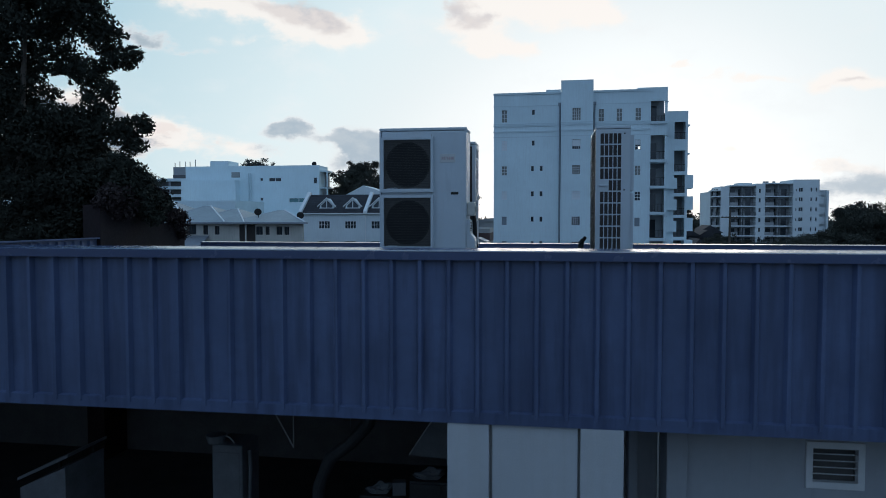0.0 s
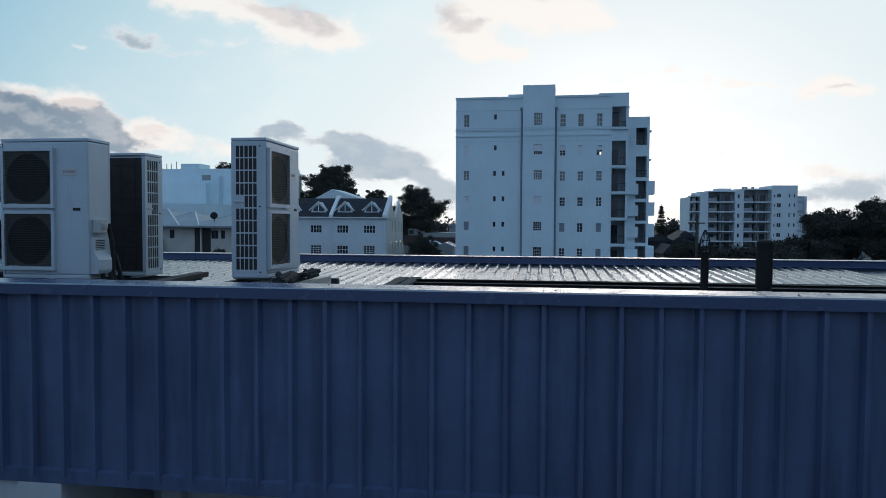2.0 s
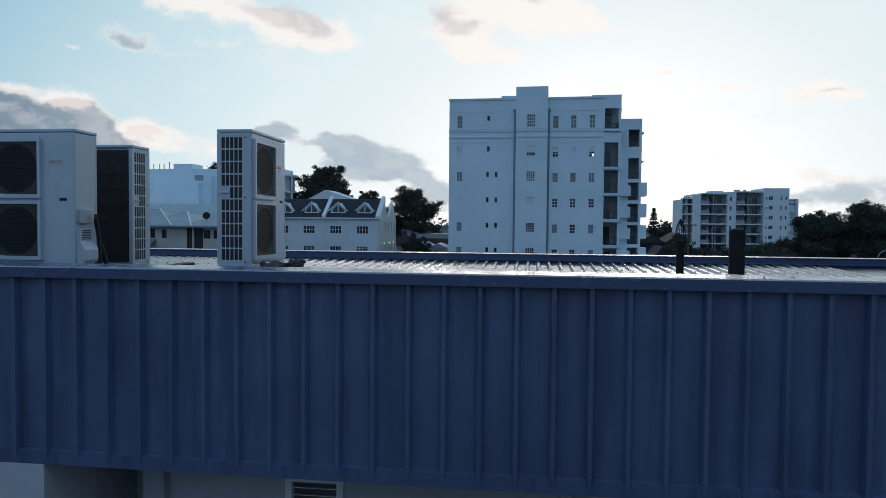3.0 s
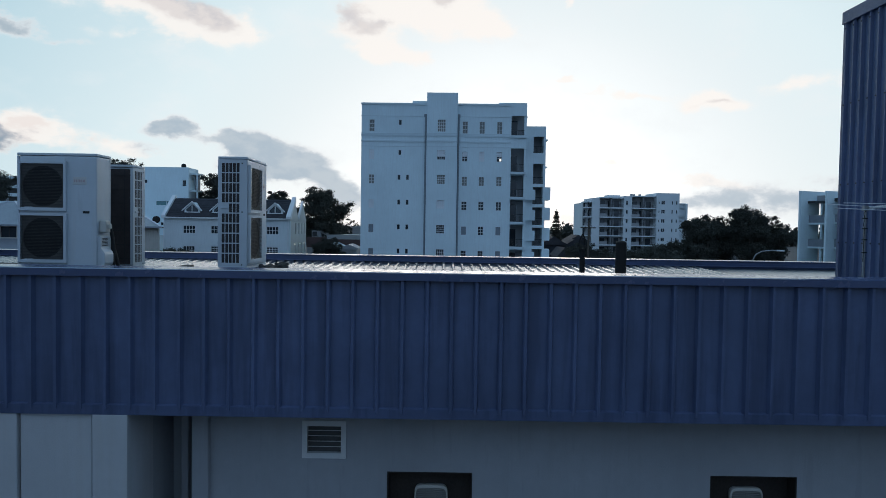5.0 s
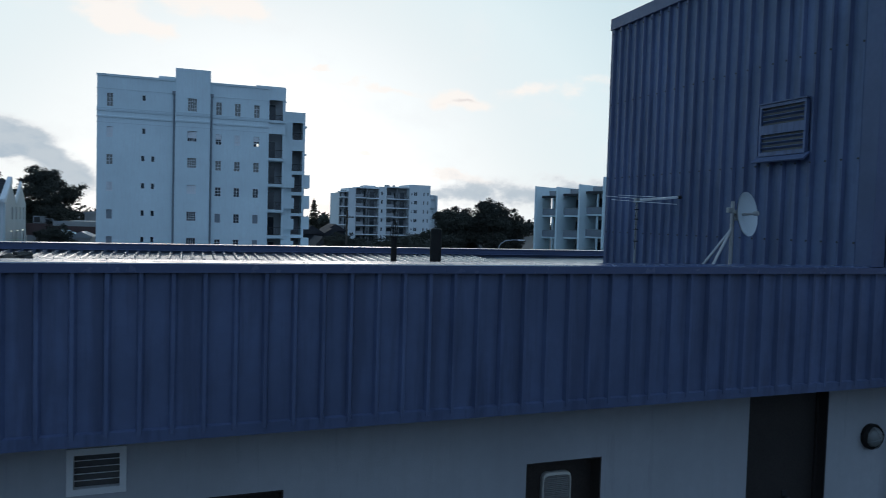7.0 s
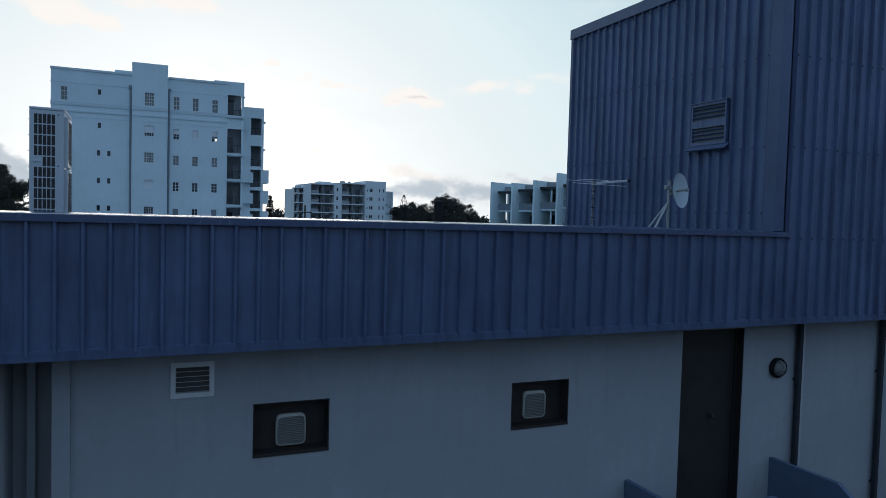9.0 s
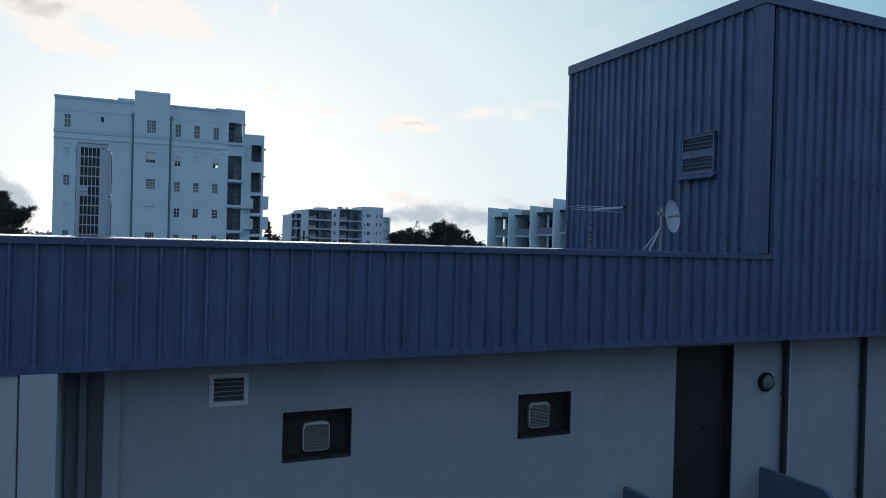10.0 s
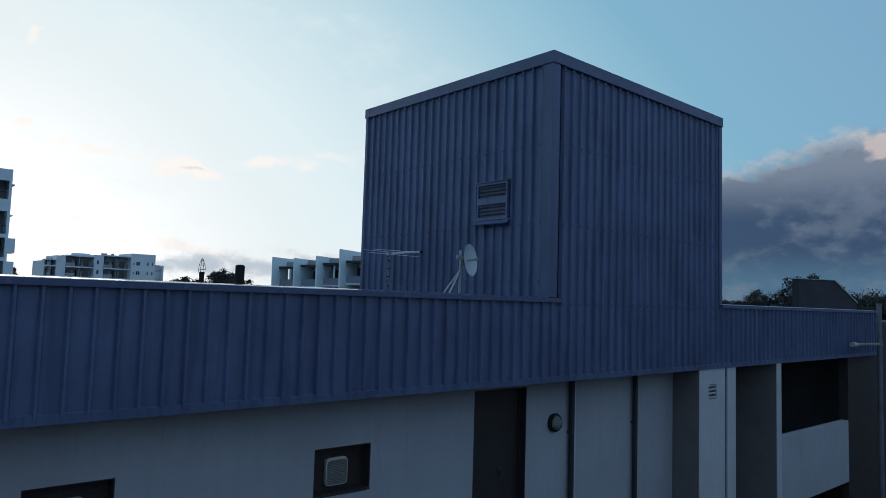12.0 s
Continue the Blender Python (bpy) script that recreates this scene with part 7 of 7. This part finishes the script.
LOWER_BOUGHS = (((1.05, 0, 8.70), (1.05, 0.8, 0.60), 105, 0.25), ((1.70, 0, 9.15), (0.45, 0.4, 0.25), 40, 0.15), ((2.30, 0, 8.85), (0.48, 0.4, 0.24), 54, 0.14), ((2.84, 0, 8.93), (0.22, 0.2, 0.18), 30, 0.11), ((2.66, 0, 8.55), (0.28, 0.3, 0.12), 24, 0.12), ((2.45, -0.2, 8.05), (0.42, 0.5, 0.28), 40, 0.18), ((2.72, -0.2, 7.62), (0.52, 0.5, 0.42), 60, 0.20), ((3.1, 0, 7.4), (0.22, 0.4, 0.35), 30, 0.14),
          ((1.40, 0, 7.75), (1.20, 0.9, 0.65), 110, 0.27), ((1.1, 0, 6.8), (1.6, 1.0, 0.7), 110, 0.30), ((-1.9, 0, 9.2), (1.9, 1.4, 2.5), 220, 0.40))
rngb = np.random.default_rng(5)
sprays = []
for c, h, count, size in UPPER_BOUGHS + LOWER_BOUGHS:
    for k in range(count):
        d = rngb.normal(size=3)
        d *= rngb.random() ** 0.33 / np.linalg.norm(d)
        r = size * rngb.uniform(0.6, 1.25)
        sprays.append((c[0] + d[0] * h[0], c[1] + d[1] * h[1], c[2] + d[2] * h[2], r, r * 0.9, r * rngb.uniform(0.55, 0.9)))
leaf_cloud("crown", sprays, 190000, 0.040, LEAF, big, 5, 0.5, 0.06)
# red wall, tree shade put into its colour, and ribbed upstand along the roof's open end
red = nb()
box(red, -7.42, -7.10, 6.36, 8.35, 0, 7.42)
box(red, -7.42, -7.10, 8.352, 9.12, 0, 7.10)
structure("wall_brick_end", red, BRICK_RED, "red brick wall at the roof's open end, coloured dark for the tree's shade")
creeper = [(-7.12 + 0.08 * math.sin(k * 2.3), 6.45 + k * 0.075, 7.46 + 0.16 * math.sin(k * 1.7) + 0.05 * math.sin(k * 4.1) - max(0, k - 24) * 0.05, 0.20, 0.16, 0.13 + 0.06 * math.sin(k * 0.9) ** 2) for k in range(35)]
cr = leaf_cloud("creeper", creeper, 9000, 0.032, LEAF_RED, None, 19, 0.6, 0.2)
tagged(cr, "dark reddish leaves hanging over the brick wall", "creeper", kind="stuff")
ups = structure("wall_upstand", boxed(-7.20, -7.165, 0.14, 6.355, 5.9, 6.84), BLUE_TRIM, "blue steel upstand at the roof's open end")
up_sheet = sheet_mesh("upstand_sheet", SHEET, 0.52)
for k in range(8):
    ob = mesh_part("upstand_sheet", up_sheet, None, ups)
    ob.matrix_basis = Matrix.Translation((-7.16, 0.18 + k * SHEET, 6.30)) @ pose(0, 0, 0, 0, 0, 90)
part("upstand_capping", boxed(-7.24, -7.10, 0.14, 6.355, 6.842, 6.866, 0.004), BLUE_TRIM, ups)

for k, (tx, tt, ts) in enumerate(((-112, 21.5, 8.5), (-100, 22.5, 7.5), (-90, 22.8, 7.0), (-83.0, 21.8, 6.0), (-78.5, 18.2, 4.8))):
    tree("large dark tree behind the vaulted hall", tx, 118, tt, ts, 11 + 50 * k, 9000, 0.42, low=0.25, clumps=34, group="town trees")
tree("dark treetop showing over the white block", -61.0, 134, 19.6, 4.4, 29, 4000, 0.34, low=0.6, group="town trees")
tree("dark spreading tree with gaps behind the townhouses", -33.2, 114, 16.9, 4.5, 14, 9000, 0.34, low=0.55, clumps=22, full=False, group="town trees")
tree("dark drooping tree behind the townhouses", -28.9, 114, 14.6, 1.9, 15, 3200, 0.32, low=0.5, clumps=10, full=False, group="town trees")
tree("smaller dark tree behind the townhouses", -24.5, 114, 13.7, 2.5, 16, 4000, 0.32, low=0.5, clumps=16, full=False, group="town trees")
tree("broad dense dark tree beside the tall block", -15.4, 104, 13.1, 3.9, 17, 10000, 0.30, low=0.25, clumps=40, group="town trees")
tree("low dark tree before the townhouses", -10.9, 83, 5.4, 2.0, 19, 3500, 0.24, low=0.2, group="town trees")
tree("dark bushy tree near the far block", 45.4, 108, 9.2, 4.0, 20, 9000, 0.34, low=0.15, clumps=34, group="town trees")
tree("tall dark bushy tree near the far block", 54.0, 110, 11.4, 4.3, 21, 10000, 0.34, low=0.15, clumps=36, group="town trees")
tree("dark bushy tree near the far block", 50.0, 113, 9.2, 4.2, 26, 6000, 0.34, low=0.12, group="town trees")
tree("dark bushy tree by the flats", 59.8, 112, 9.0, 2.6, 22, 4500, 0.34, low=0.2, group="town trees")
tree("low dark scrub tree before the far block", 34.0, 100, 3.6, 5.5, 23, 6000, 0.34, low=0.12, group="town trees")
tree("low dark scrub tree before the far block", 25.5, 98, 4.0, 3.6, 24, 5000, 0.34, low=0.12, group="town trees")
tree("low dark scrub tree before the far block", 43.0, 116, 4.4, 4.0, 25, 4000, 0.34, low=0.12, group="town trees")
for k, (tx, ty, tt, ts) in enumerate(((95, 44, 8.6, 5.0), (95, 37, 9.2, 4.5), (97, 30.5, 11.6, 4.4), (99, 24, 9.9, 4.6), (100, 17, 10.2, 5.0), (92, 40.5, 8.2, 4.0))):
    tree("dark round tree beyond the building's far end", tx, ty, tt, ts, 27 + 11 * k, 6000, 0.34, low=0.15, group="town trees")
tree("dark bushy tree before the low shop", -13.6, 90, 5.5, 1.3, 71, 2600, 0.2, low=0.1, clumps=14, group="town trees")
tree("low dark shrub before the low shop", -10.6, 88, 3.6, 1.6, 72, 2600, 0.2, low=0.1, clumps=14, group="shrubs")
tree("low rounded dark tree beyond the roof", 24.4, 100, 4.6, 2.7, 73, 6000, 0.24, low=0.1, clumps=30, group="town trees")
tree("leafy shrub before the cream house", -36.0, 55, 4.3, 2.6, 31, 3000, 0.18, low=0.1, group="shrubs")
tree("leafy shrub before the cream house", -30.0, 55, 4.1, 2.2, 32, 2600, 0.18, low=0.1, group="shrubs")
tree("leafy shrub before the townhouses", -29.0, 79, 4.4, 2.2, 33, 2600, 0.2, low=0.1, group="shrubs")

for k, (tx, ty, tt, ts) in enumerate(((-62.5, 78, 6.4, 3.6), (-55.5, 76, 5.6, 3.4), (-49.0, 70, 5.0, 3.0), (-44.6, 58.0, 4.8, 2.2), (-40.0, 56.5, 3.6, 1.8), (-33.5, 56.5, 3.5, 1.6), (-28.0, 56.5, 3.9, 1.5), (-26.0, 57, 5.3, 1.0), (-24.4, 57, 4.7, 1.2), (-22.2, 57, 4.6, 1.3))):
    tree("dark leafy shrub beside the pale houses", tx, ty, tt, ts, 61 + k, 3600, 0.2, low=0.1, group="shrubs")
for k, (tx, ty) in enumerate(((-57.5, 72), (-43.2, 57))):
    bs = thing("bare_sapling", "thin leafless sapling with forking branches", "tree", pose(tx, ty, 0), "bare saplings")
    bm = nb()
    rngs = random.Random(7 + k)
    tips_ = [((0, 0, 0), (0.1, 0, 4.2))]
    rod(bm, *tips_[0], 0.09, 6, 0.05)
    for lv in range(4):
        nxt = []
        for a, b in tips_:
            for q in range(2 if lv else 4):
                e = (b[0] + rngs.uniform(-1.1, 1.1) / (1 + 0.4 * lv), b[1] + rngs.uniform(-0.8, 0.8), b[2] + rngs.uniform(0.3, 1.4) / (1 + 0.5 * lv))
                rod(bm, b, e, 0.045 / (1 + lv), 5, 0.025 / (1 + lv))
                nxt.append((b, e))
        tips_ = nxt
    part("branches", bm, BARK, bs)

scrub = [(23 + k * 1.9 + math.sin(k * 2.1), 96 + 3 * math.sin(k * 1.3), 1.0 + 0.5 * math.sin(k * 0.8), 2.0, 1.5, 1.5 + 0.5 * math.sin(k * 1.9)) for k in range(17)] + [(-14 + k * 2.3, 80 + 1.5 * math.sin(k), 0.9, 1.6, 1.2, 1.5 + 0.4 * math.sin(k * 2.2)) for k in range(4)]
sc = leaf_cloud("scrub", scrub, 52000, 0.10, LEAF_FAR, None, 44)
tagged(sc, "low dark scrub filling the ground beyond the roof", "scrub", kind="stuff")

# Norfolk pine
pn = thing("pine_tree", "tall thin pine with tiered branches on the skyline", "tree", pose(25.5, 130, 0))
bm = nb()
rod(bm, (0, 0, 0), (0, 0, 11.0), 0.22, 8, 0.03)
rngp = random.Random(3)
tips = []
for k in range(27):
    z_ = 3.3 + k * 0.275 + rngp.uniform(-0.10, 0.10)
    for j in range(6):
        ln = (1.65 * (1 - k / 27.5) ** 0.9 + 0.06) * rngp.uniform(0.45, 1.12)
        a = j * math.pi / 3 + k * 0.7 + rngp.uniform(-0.3, 0.3)
        rise = rngp.uniform(-0.05, 0.22)
        rod(bm, (0, 0, z_), (ln * math.cos(a), ln * math.sin(a), z_ + rise * ln), 0.035, 5, 0.015)
        for f_ in (0.3, 0.55, 0.8, 1.0):
            tips.append((ln * f_ * math.cos(a), ln * f_ * math.sin(a), z_ + rise * ln * f_, 0.24, 0.24, 0.15))
part("trunk", bm, BARK, pn)
leaf_cloud("foliage", tips, 8500, 0.075, PINE, pn, 9)

# far belt of trees on the horizon
belt = [(-340 + k * 14 + 5 * math.sin(k * 2.3), 300 + 30 * math.sin(k * 1.1), 2.5 + 1.6 * math.sin(k * 1.7) ** 2, 10, 6, 4.5 + 1.5 * math.sin(k * 0.9)) for k in range(52)]
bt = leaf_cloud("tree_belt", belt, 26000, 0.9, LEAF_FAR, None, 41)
tagged(bt, "dark belt of distant trees along the horizon", "trees", kind="stuff")
